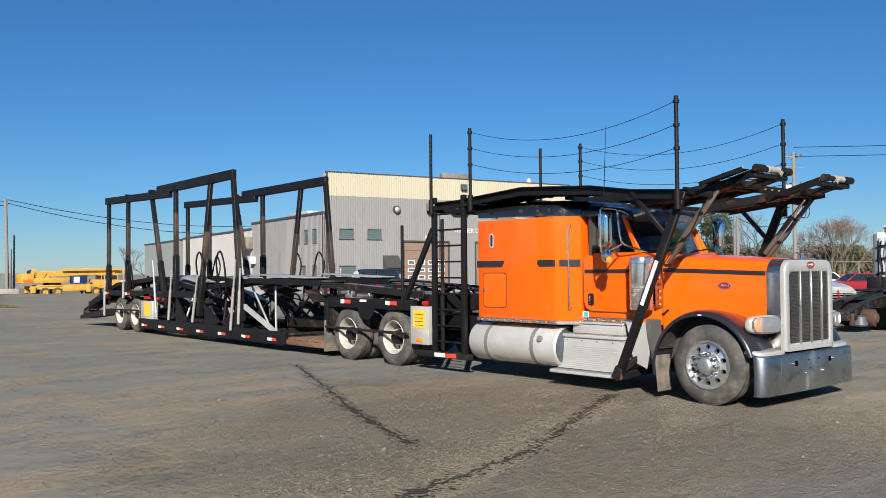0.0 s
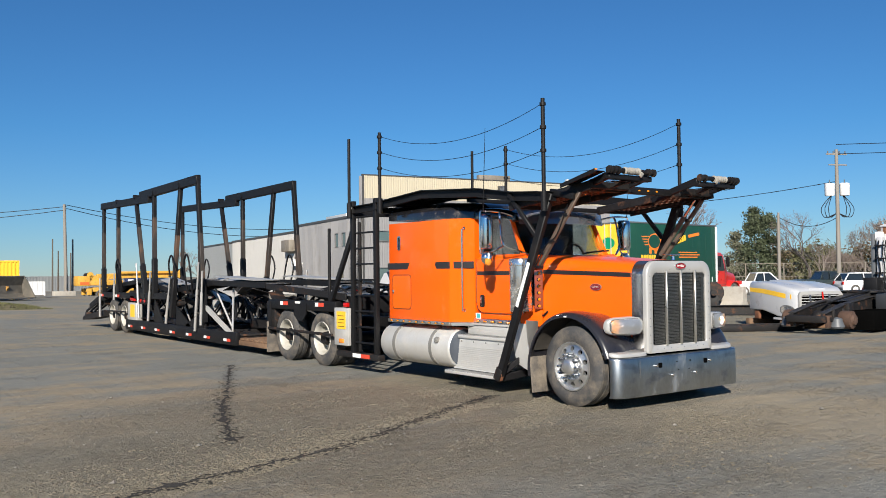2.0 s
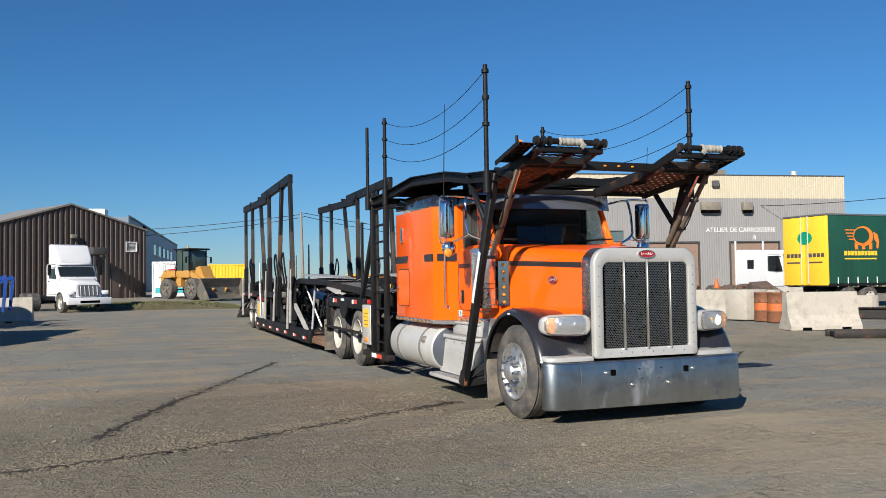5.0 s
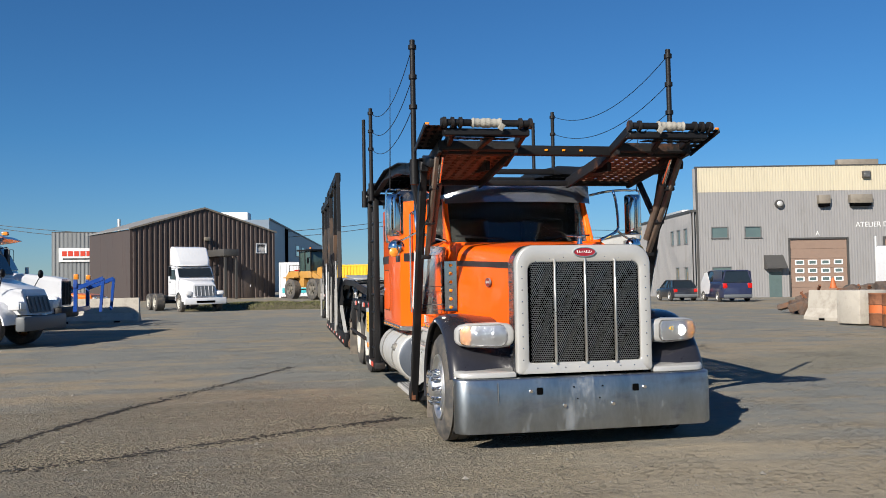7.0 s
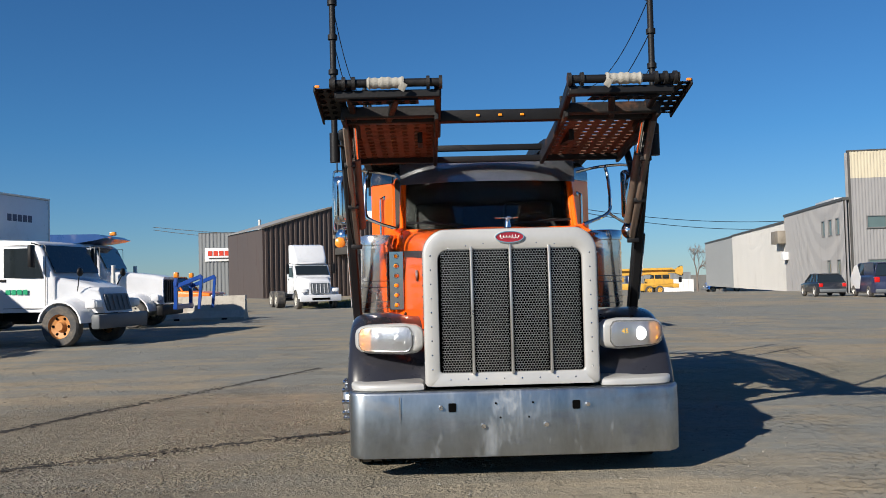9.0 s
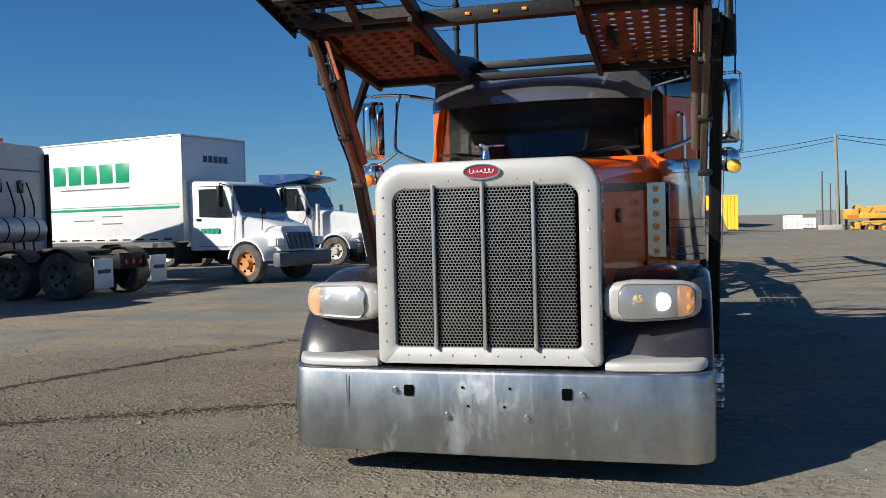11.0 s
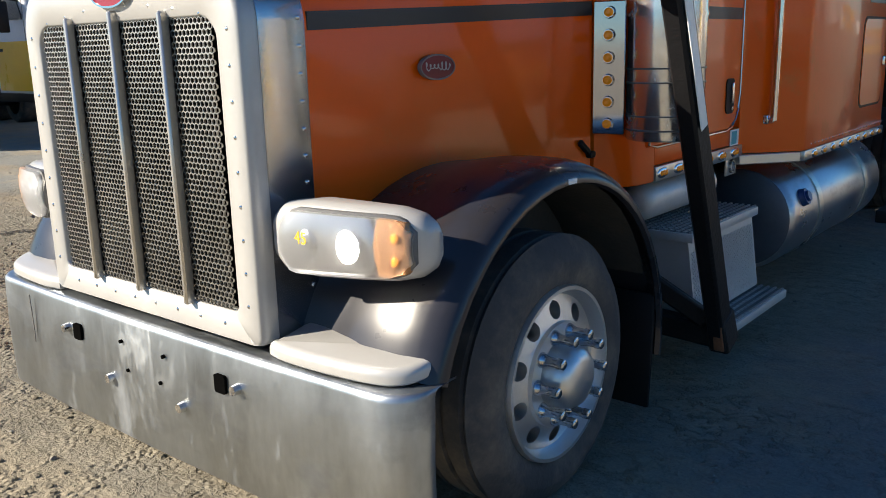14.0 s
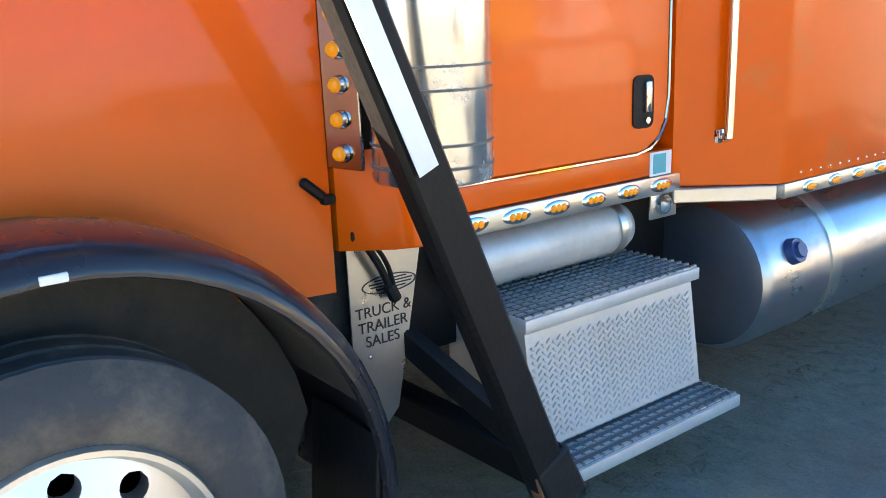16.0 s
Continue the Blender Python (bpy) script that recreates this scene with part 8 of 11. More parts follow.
def sleeper_tractor():
    """Parked tail towards the yard: only back of sleeper, chassis and flaps show well."""
    T = thing("sleeper_tractor", (-8.9, 16.75, 0), "white high-roof sleeper tractor with white mudflaps", "truck", rz=-90)
    c1 = lorry_nose(T, GREYP, TINTG, TINTG, hood_w=1.2, zc=1.75, hood_len=1.6, cab_len=1.7, zroof=2.75, w=1.12, bonnet_z=1.45, slant=0.6)
    rings = []
    for y, zt in ((2.3, 2.75), (2.9, 3.25), (3.6, 3.42), (5.3, 3.5), (5.4, 3.47)):
        rings.append(sec(y, -1.18, 1.18, 0.95, zt, (0.03, 0.03, 0.2, 0.2), 4))
    sl = part("sleeper", loft(B(), rings), GREYP, T, "white sleeper cabin")
    for s in (-1, 1):
        part("side_fairing", bx(B(), s * 1.14, s * 1.2, 5.4, 5.52, 1.0, 3.3, 0.015), BLACKF, sl)
    for x in (-0.35, 0.3):
        part("back_window", bx(B(), x - 0.1, x + 0.1, 5.4, 5.42, 2.35, 2.65, 0.01), GLASSD, sl)
    part("back_seam", bx(B(), -1.0, 1.0, 5.4, 5.412, 2.86, 2.9), SEAMG, sl)
    part("roof_beacon", bx(B(), -0.08, 0.08, 5.1, 5.25, 3.5, 3.6, 0.02), AMBERL, sl)
    part("cross_tank", lathe(B(), [(-0.75, 0.001), (-0.75, 0.24), (-0.7, 0.28), (0.7, 0.28), (0.75, 0.24), (0.75, 0.001)], (0.25, 5.75, 1.5), "x", 24), ALU, T, "aluminium cross tank")
    for x in (-0.5, -0.2, 0.1):
        part("air_hose", pipe(B(), smooth_line([(x, 5.45, 2.6), (x - 0.05, 5.6, 2.0), (x, 5.55, 1.5), (x + 0.1, 5.7, 1.0)], 5), 0.02, 6), BLACKF, T)
    for x in (-0.2, 0.25, 0.7):
        part("tank_strap", lathe(B(), [(x - 0.02, 0.28), (x - 0.02, 0.286), (x + 0.02, 0.286), (x + 0.02, 0.28)], (0.0, 5.75, 1.5), "x", 24), BLACKF, T)
    chassis(T, 1.0, 8.65, (6.45, 7.7), rim=DARKRIM, flap=True)
    for s in (-1, 1):
        part("fuel_tank", lathe(B(), [(2.9, 0.001), (2.9, 0.27), (2.94, 0.31), (5.56, 0.31), (5.6, 0.27), (5.6, 0.001)], (s * 0.9, 0, 0.62), "y", 24), TINTG, T, "grey side fuel tank")
    # dark block added to fill the shaded gap under the sleeper
    part("gearbox", bx(B(), -0.55, 0.55, 3.0, 6.0, 0.35, 0.95, 0.05), BLACKF, T)
    part("deck_plate", bx(B(), -0.7, 0.7, 5.5, 6.1, 0.96, 1.0, 0.008), BLACKF, T)
    for s in (-1, 1):
        for y in (6.45, 7.7):
            arch_part(T, "wheel_cover", BLACKF, s * 0.72, s * 1.24, y, 0.5, 0.56, 30, 150, 0.02)
    part("fifth_wheel", box(B(), (0, 7.2, 1.0), (0.95, 1.1, 0.1), 0.04, (-4, 0, 0)), BLACKR, T)
    part("tail_panel", bx(B(), -0.45, 0.45, 8.55, 8.62, 0.6, 0.95, 0.01), BLACKF, T)
    for x in (-0.25, 0.0, 0.25):
        part("tail_lamp", cyl(B(), (x, 8.62, 0.75), (x, 8.64, 0.75), 0.06, seg=14), REDL, T)


sleeper_tractor()


def tank_truck():
    T = thing("tank_truck", (-1.0, 12.2, 0.0), "white and yellow tank truck with square grille", "truck", rz=90)
    c1 = lorry_nose(T, WHITE2, TINTG, SILVER, hood_w=1.3, zc=2.2, hood_len=1.9, cab_len=1.5, zroof=2.98, w=1.12, bonnet_z=1.92, lamps="box", fender_m=YELLOWT, slant=0.0, lift=0.26)
    chassis(T, 1.0, 9.5, (7.2, 8.5))
    for s in (-1, 1):
        part("yellow_band", loft(B(), [[Vector((s * (x + d), y, z)) for d, z in ((-0.1, 1.07), (0, 1.07), (0, z1), (-0.1, z1))] for y, x, z1 in ((0.15, 0.668, 1.62), (0.5, 0.69, 1.72), (1.2, 0.79, 1.8), (1.95, 1.04, 1.83))]), YELLOWT, T, "yellow side of the hood", smooth=False)
        ff = part("fender_front", loft(B(), [[Vector((s * x, y, z)) for x, z in ((0.66, 1.0), (1.14, 1.0), (1.12, 1.25), (0.98, 1.5), (0.66, 1.56))] for y in (0.13, 0.5)]), YELLOWT, T, "yellow front of the fender", smooth=False)
        part("side_lamp", cyl(B(), (s * 0.8, 0.1, 1.46), (s * 0.8, 0.13, 1.46), 0.05, seg=12), AMBERL, ff)
        part("cab_band", bx(B(), s * 1.09, s * 1.125, 2.0, 3.4, 0.9, 1.8), YELLOWT, T)
        part("aerial", cyl(B(), (s * 1.25, 2.2, 2.5), (s * 1.27, 2.2, 3.7), 0.008, 0.004, 6), BLACKF, T)
    part("roof_shelf", bx(B(), -1.0, 1.0, 2.1, 2.5, 2.86, 2.9, 0.015), WHITE2, T)
    for x in (-0.8, -0.35, 0, 0.35, 0.8):
        part("roof_lamp", bx(B(), x - 0.07, x + 0.07, 2.12, 2.25, 2.9, 2.98, 0.02), AMBERL, T)
    ov = [(0.95 * math.cos(t), 2.35 + 0.85 * math.sin(t)) for t in [2 * math.pi * k / 32 for k in range(32)]]
    part("tank", loft(B(), [[Vector((x * k, y, 2.35 + (z - 2.35) * k)) for x, z in ov] for y, k in ((3.8, 0.85), (3.95, 0.97), (4.1, 1.0), (9.4, 1.0), (9.6, 0.9))]), ALU, T, "aluminium tank")
    d = 0.32
    pl = part("hazard_placard", loft(B(), [[Vector((x - 0.55, y, z + 3.35)) for x, z in ((0, -d), (d, 0), (0, d), (-d, 0))] for y in (3.68, 3.7)]), REDL, T, "red diamond hazard placard", smooth=False)
    part("placard_bar", bx(B(), -0.72, -0.38, 3.672, 3.679, 3.29, 3.41), REFWHITE, pl)
    part("hood_ornament", cyl(B(), (0, 0.3, 1.9), (0, 0.3, 2.06), 0.02, seg=8), CHROME, T)


tank_truck()


def shading_trailer():
    # out of view; added so that its shadow falls on the tank truck
    T = thing("box_trailer", (-5.0, 7.9, 0), "unseen white box trailer added to shade the tank truck", "trailer", rz=90)
    b = part("box_body", bx(B(), -1.3, 1.3, 0.0, 12.5, 1.15, 3.95, 0.03), WHITE2, T, "white ribbed trailer box")
    for x0, x1 in ((-1.27, -0.01), (0.01, 1.27)):
        d = part("rear_door", bx(B(), x0, x1, -0.04, 0.0, 1.2, 3.9, 0.01), WHITE2, b)
        part("lock_rod", cyl(B(), ((x0 + x1) / 2, -0.06, 1.25), ((x0 + x1) / 2, -0.06, 3.85), 0.02, seg=8), ALU, d)
    for s in (-1, 1):
        part("bottom_rail", bx(B(), s * 1.26, s * 1.31, 0.0, 12.5, 1.1, 1.25, 0.01), ALU, b)
        for y in (1.6, 2.9):
            simple_wheel(T, s * 1.0, y, 0.5, 0.5)
        part("landing_leg", bx(B(), s * 0.8, s * 0.95, 9.6, 9.75, 0.0, 1.15, 0.01), BLACKF, T)
        part("frame_rail", bx(B(), s * 0.4, s * 0.5, 0.2, 12.0, 0.85, 1.14, 0.01), BLACKF, T)
    part("rear_bumper", bx(B(), -1.2, 1.2, 0.0, 0.12, 0.55, 0.68, 0.02), BLACKF, T)


shading_trailer()


def dump_truck():
    T = thing("dump_truck", (0.3, 30.0, 0), "white dump truck with blue bed and plow frame", "truck", rz=90)
    c1 = lorry_nose(T, WHITE2, BLACKF, BLACKF, hood_w=1.3, zc=2.0, hood_len=1.9, cab_len=1.5, zroof=2.95, w=1.12, bonnet_z=1.75, slant=0.0)
    chassis(T, 1.0, 9.0, (6.6, 7.9))
    bm = loft(B(), [[Vector((s * 1.0, y, z)) for s, z in ((-1.2, 1.3), (1.2, 1.3), (1.3, 2.9), (-1.3, 2.9))] for y in (3.8, 9.0)])
    bed = part("dump_bed", bm, BLUEP, T, "blue steel dump bed", smooth=False)
    part("cab_guard", loft(B(), [[Vector((x, y, z)) for y, z in ((1.9, 3.15), (2.2, 3.28), (3.9, 3.3), (3.9, 2.85), (2.2, 3.08))] for x in (-1.25, 1.25)]), BLUEP, bed, "blue cab guard", smooth=False)
    part("roof_beacon", bx(B(), -0.1, 0.1, 2.0, 2.2, 3.29, 3.42, 0.03), AMBERL, T)
    # plow frame
    fr = part("plow_frame", beam(B(), (-0.9, -0.4, 0.6), (-0.9, -0.4, 1.7), 0.12, 0.12, 0.01), BLUEB, T, "bright blue plow hitch")
    part("plow_frame", beam(B(), (0.9, -0.4, 0.6), (0.9, -0.4, 1.7), 0.12, 0.12, 0.01), BLUEB, T)
    part("plow_bar", beam(B(), (-1.0, -0.4, 1.5), (1.0, -0.4, 1.5), 0.12, 0.14, 0.01), BLUEB, T)
    part("plow_bar", beam(B(), (-1.0, -0.4, 0.7), (1.0, -0.4, 0.7), 0.14, 0.16, 0.01), BLUEB, T)
    for x in (-0.9, 0.9):
        part("plow_arm", beam(B(), (x, -0.4, 1.4), (x, -1.3, 1.75), 0.1, 0.14, 0.01), BLUEB, T)
        part("plow_arm", beam(B(), (x, -1.3, 1.75), (x, -1.2, 0.6), 0.08, 0.1, 0.01), BLUEB, T)
        part("plow_lamp", bx(B(), x - 0.1, x + 0.1, -0.5, -0.35, 1.72, 1.9, 0.03), AMBERL, T)
        part("exhaust", cyl(B(), (x * 1.2, 1.7, 1.0), (x * 1.2, 1.7, 2.2), 0.07, seg=12), ALU, T)


dump_truck()


def white_tractor():
    T = thing("white_tractor", (3.5, 45.6, gz(3.2, 45.6)), "white day-cab tractor with tall roof fairing", "truck", rz=24)
    c1 = lorry_nose(T, WHITE2, TINTG, WHITE2, hood_w=1.25, zc=1.8, hood_len=1.5, cab_len=1.5, zroof=2.5, w=1.08, bonnet_z=1.5, slant=0.4)
    rings = []
    for y, zt, ww in ((1.9, 2.62, 0.8), (2.0, 2.9, 0.9), (2.5, 3.55, 0.95), (3.0, 3.62, 0.98)):
        rings.append(sec(y, -ww, ww, 2.5, zt, (0.02, 0.02, 0.12, 0.12), 3))
    part("roof_fairing", loft(B(), rings), WHITE2, T, "tall white roof fairing")
    part("black_side", bx(B(), 0.9, 1.15, 3.15, 3.4, 0.9, 3.2, 0.02), BLACKF, T)
    chassis(T, 1.0, 7.2, (5.3, 6.6))
    part("bumper_slot", bx(B(), -0.5, 0.5, -0.05, -0.03, 0.5, 0.62), DARKIN, T)


white_tractor()


def wheel_loader():
    T = thing("wheel_loader", (9.9, 64.4, gz(9.9, 63.2)), "dusty yellow wheel loader with wide steel bucket", "loader", rz=31)
    for s in (-1, 1):
        for y in (-1.5, 1.6):
            simple_wheel(T, s * 1.0, y, 0.78, 0.6, BUCKET)
    part("rear_body", loft(B(), [sec(0.4, -0.75, 0.75, 0.9, 2.1, 0.12), sec(2.6, -0.8, 0.8, 0.9, 2.2, 0.15), sec(3.1, -0.7, 0.7, 1.0, 1.9, 0.2)]), LOADERY, T, "yellow engine cover")
    part("front_frame", bx(B(), -0.5, 0.5, -2.2, 0.3, 0.8, 1.6, 0.08), LOADERY, T)
    cb = part("cab", bx(B(), -0.78, 0.78, -0.62, 0.98, 1.6, 2.15, 0.05), LOADERY, T, "operator cab with tall dark windows")
    part("cab_glass", bx(B(), -0.74, 0.74, -0.58, 0.94, 2.151, 3.6, 0.03), CABGL, cb, "greenish cab glass")
    part("cab_roof", bx(B(), -0.95, 0.95, -0.85, 1.1, 3.65, 3.78, 0.05), BLACKF, cb)
    for x in (-0.75, 0.75):
        for y in (-0.6, 0.2, 0.95):
            part("cab_pillar", beam(B(), (x, y, 2.1), (x, y, 3.66), 0.08, 0.08, 0.01), BLACKF, cb)
        part("cab_mirror", bx(B(), x * 1.45 - 0.08, x * 1.45 + 0.08, -0.75, -0.7, 2.7, 3.15, 0.02), BLACKF, cb)
        part("mirror_stay", cyl(B(), (x, -0.6, 3.2), (x * 1.45, -0.7, 3.1), 0.02, seg=6), BLACKF, cb)
        part("fender", bx(B(), x * 0.95, x * 1.75, 0.9, 2.5, 1.62, 1.72, 0.04), LOADERY, T)
        part("hand_rail", pipe(B(), [(x * 1.1, 1.0, 1.7), (x * 1.1, 1.0, 2.6), (x * 1.05, 2.4, 2.6), (x * 1.05, 2.4, 2.1)], 0.025, 6), BLACKF, T)
        part("access_step", bx(B(), x * 1.1, x * 1.5, -0.3, 0.5, 0.7, 0.78, 0.01), BLACKF, T)
    part("beacon", cyl(B(), (0, 0.6, 3.78), (0, 0.6, 3.98), 0.07, seg=10), AMBERL, cb)
    part("exhaust", cyl(B(), (0.3, 1.7, 2.1), (0.3, 1.7, 3.1), 0.07, seg=10), BLACKF, T)
    part("engine_grille", bx(B(), -0.6, 0.6, 3.08, 3.14, 1.1, 1.8, 0.02), BLACKF, T)
    part("tower", loft(B(), [[Vector((x, y, z)) for y, z in ((-2.1, 1.5), (-0.9, 1.5), (-1.0, 2.35), (-1.5, 2.45))] for x in (-0.45, 0.45)]), LOADERY, T, "yellow lift tower", smooth=False)
    for s in (-1, 1):
        part("lift_arm", beam(B(), (s * 0.55, -0.6, 1.9), (s * 0.55, -3.3, 0.6), 0.18, 0.4, 0.02), LOADERY, T)
    part("tilt_link", beam(B(), (0, -0.8, 1.9), (0, -3.0, 1.2), 0.2, 0.22, 0.02), LOADERY, T)
    prof = [(-4.5, 0.03), (-3.4, 0.03), (-3.15, 0.25), (-3.1, 0.9), (-3.35, 1.55), (-3.45, 1.5), (-3.22, 0.9), (-3.28, 0.35), (-3.5, 0.12), (-4.5, 0.08)]
    bk = part("bucket", loft(B(), [[Vector((x, y, z)) for y, z in prof] for x in (-1.75, 1.75)]), BUCKET, T, "worn steel bucket", smooth=False)
    for s in (-1, 1):
        part("bucket_side", slab(B(), [(-4.5, 0.03), (-3.4, 0.03), (-3.1, 0.3), (-3.1, 0.9), (-3.4, 1.55), (-3.7, 1.2)], s * 0.05, "x", s * 1.75), BUCKET, bk, smooth=False)


LOADERY = mat("dusty_loader_paint", (0.42, 0.22, 0.05), 0.5, vary=0.15, dirt=(0.25, 0.17, 0.09), dirt_amt=0.4)
CABGL = mat("greenish_cab_glass", (0.05, 0.08, 0.075), 0.08, vary=0.2, coat=0.4)
BUCKET = mat("worn_bucket_steel", (0.14, 0.13, 0.11), 0.6, metal=0.4, vary=0.25, dirt=(0.25, 0.2, 0.15), dirt_amt=0.4)
wheel_loader()


def curtain_truck():
    T = thing("curtain_side_truck", (45.22, 29.48, gz(40, 29)), "green curtain-side truck with yellow doors and red cab", "truck", rz=93.6)
    lorry_nose(T, REDP, BLACKF, SILVER, hood_w=1.3, zc=1.75, hood_len=1.6, cab_len=1.25, zroof=2.75, w=1.1, bonnet_z=1.5, slant=0.4)
    chassis(T, 1.0, 10.6, (8.2, 9.5))
    bd = part("curtain_body", bx(B(), -1.28, 1.28, 3.1, 10.75, 1.12, 4.18, 0.02), GREENC, T, "green curtain body")
    part("roof", bx(B(), -1.3, 1.3, 3.05, 10.8, 4.181, 4.26, 0.01), TINTG, bd)
    part("side_rail", bx(B(), -1.3, 1.3, 3.05, 10.8, 1.0, 1.119, 0.01), BLACKF, bd)
    part("front_post", bx(B(), -1.31, 1.31, 3.0, 3.16, 1.12, 4.18, 0.01), SIGNW, bd)
    for x0, x1 in ((-1.28, -0.01), (0.01, 1.28)):
        d = part("rear_door", bx(B(), x0, x1, 10.76, 10.82, 1.05, 4.16, 0.01), YELLOWD, bd, "yellow rear door")
        part("lock_rod", cyl(B(), (x0 * 0.5 + x1 * 0.5 + (0.45 if x0 < -0.1 else -0.45), 10.85, 1.1), (x0 * 0.5 + x1 * 0.5 + (0.45 if x0 < -0.1 else -0.45), 10.85, 4.2), 0.025, seg=8), ALU, d)
        for k in range(4):
            part("door_block", bx(B(), x0 + 0.2 + 0.23 * k, x0 + 0.38 + 0.23 * k, 10.821, 10.826, 2.32, 2.5), TRIMD, d)
        part("door_bar", bx(B(), x0 + 0.3, x1 - 0.2, 10.821, 10.826, 2.05, 2.12), TRIMD, d)
    ov = [(0.42 * math.cos(t), 0.3 * math.sin(t)) for t in [2 * math.pi * k / 24 for k in range(24)]]
    part("door_emblem", slab(B(), [(x, z + 3.2) for x, z in ov], 0.006, "y", 10.822), GREENL, bd)
    for s in (-1,):
        X = s * 1.281
        # orange round emblem with speed bars, drawn as plain shapes
        part("emblem", slab(B(), [(y * 1.5 + 8.6, z * 1.5 + 3.25) for y, z in ov], s * 0.006, "x", X), ORLET, bd, "orange oval emblem")
        part("emblem_core", slab(B(), [(y * 1.15 + 8.7, z * 1.15 + 3.28) for y, z in ov], s * 0.005, "x", X - 0.006), GREENC, bd)
        for k in range(3):
            part("emblem_leg", bx(B(), X - 0.006, X, 8.05 + 0.45 * k, 8.25 + 0.45 * k, 2.65, 2.95), ORLET, bd)
        part("emblem_trunk", slab(B(), [(7.95, 3.45), (7.7, 3.35), (7.6, 3.05), (7.66, 2.7), (7.78, 2.7), (7.76, 3.0), (7.9, 3.1)], s * 0.006, "x", X), ORLET, bd)
        for k in range(4):
            part("speed_bar", bx(B(), X - 0.006, X, 9.05, 9.75 - 0.08 * k, 3.5 - 0.14 * k, 3.545 - 0.14 * k), ORLET, bd)
        for k in range(10):
            part("name_block", bx(B(), X - 0.006, X, 7.75 + 0.21 * k, 7.92 + 0.21 * k, 2.38, 2.58), YELLOWD, bd, "yellow name block")
        part("name_bar", bx(B(), X - 0.006, X, 7.8, 9.8, 2.2, 2.26), YELLOWD, bd)
        for k in range(4):
            part("slogan_block", beam(B(), (X - 0.004, 6.55 - 0.2 * k, 3.38 + 0.05 * k), (X - 0.004, 6.72 - 0.2 * k, 3.34 + 0.05 * k), 0.006, 0.3, 0), YELLOWD, bd)
        part("slogan_bar", beam(B(), (X - 0.004, 5.7, 3.6), (X - 0.004, 4.7, 3.75), 0.006, 0.16, 0), ORLET, bd)
        for k in range(3):
            part("text_bar", bx(B(), X - 0.006, X, 4.9 - 0.2 * (k % 2), 6.6 + 0.2 * (k % 2), 2.45 + 0.13 * k, 2.5 + 0.13 * k), ORLET, bd)
        for k in range(12):
            part("curtain_strap", bx(B(), X - 0.008, X, 3.5 + 0.61 * k, 3.55 + 0.61 * k, 0.98, 1.4), REFWHITE, bd)
        for k in range(12):
            part("curtain_fold", cyl(B(), (X + 0.015, 3.45 + 0.61 * k, 1.13), (X + 0.015, 3.5 + 0.61 * k, 4.17), 0.02, seg=6), GREENC, bd)


ORLET = mat("orange_lettering", (0.85, 0.2, 0.02), 0.5, vary=0.05)
curtain_truck()


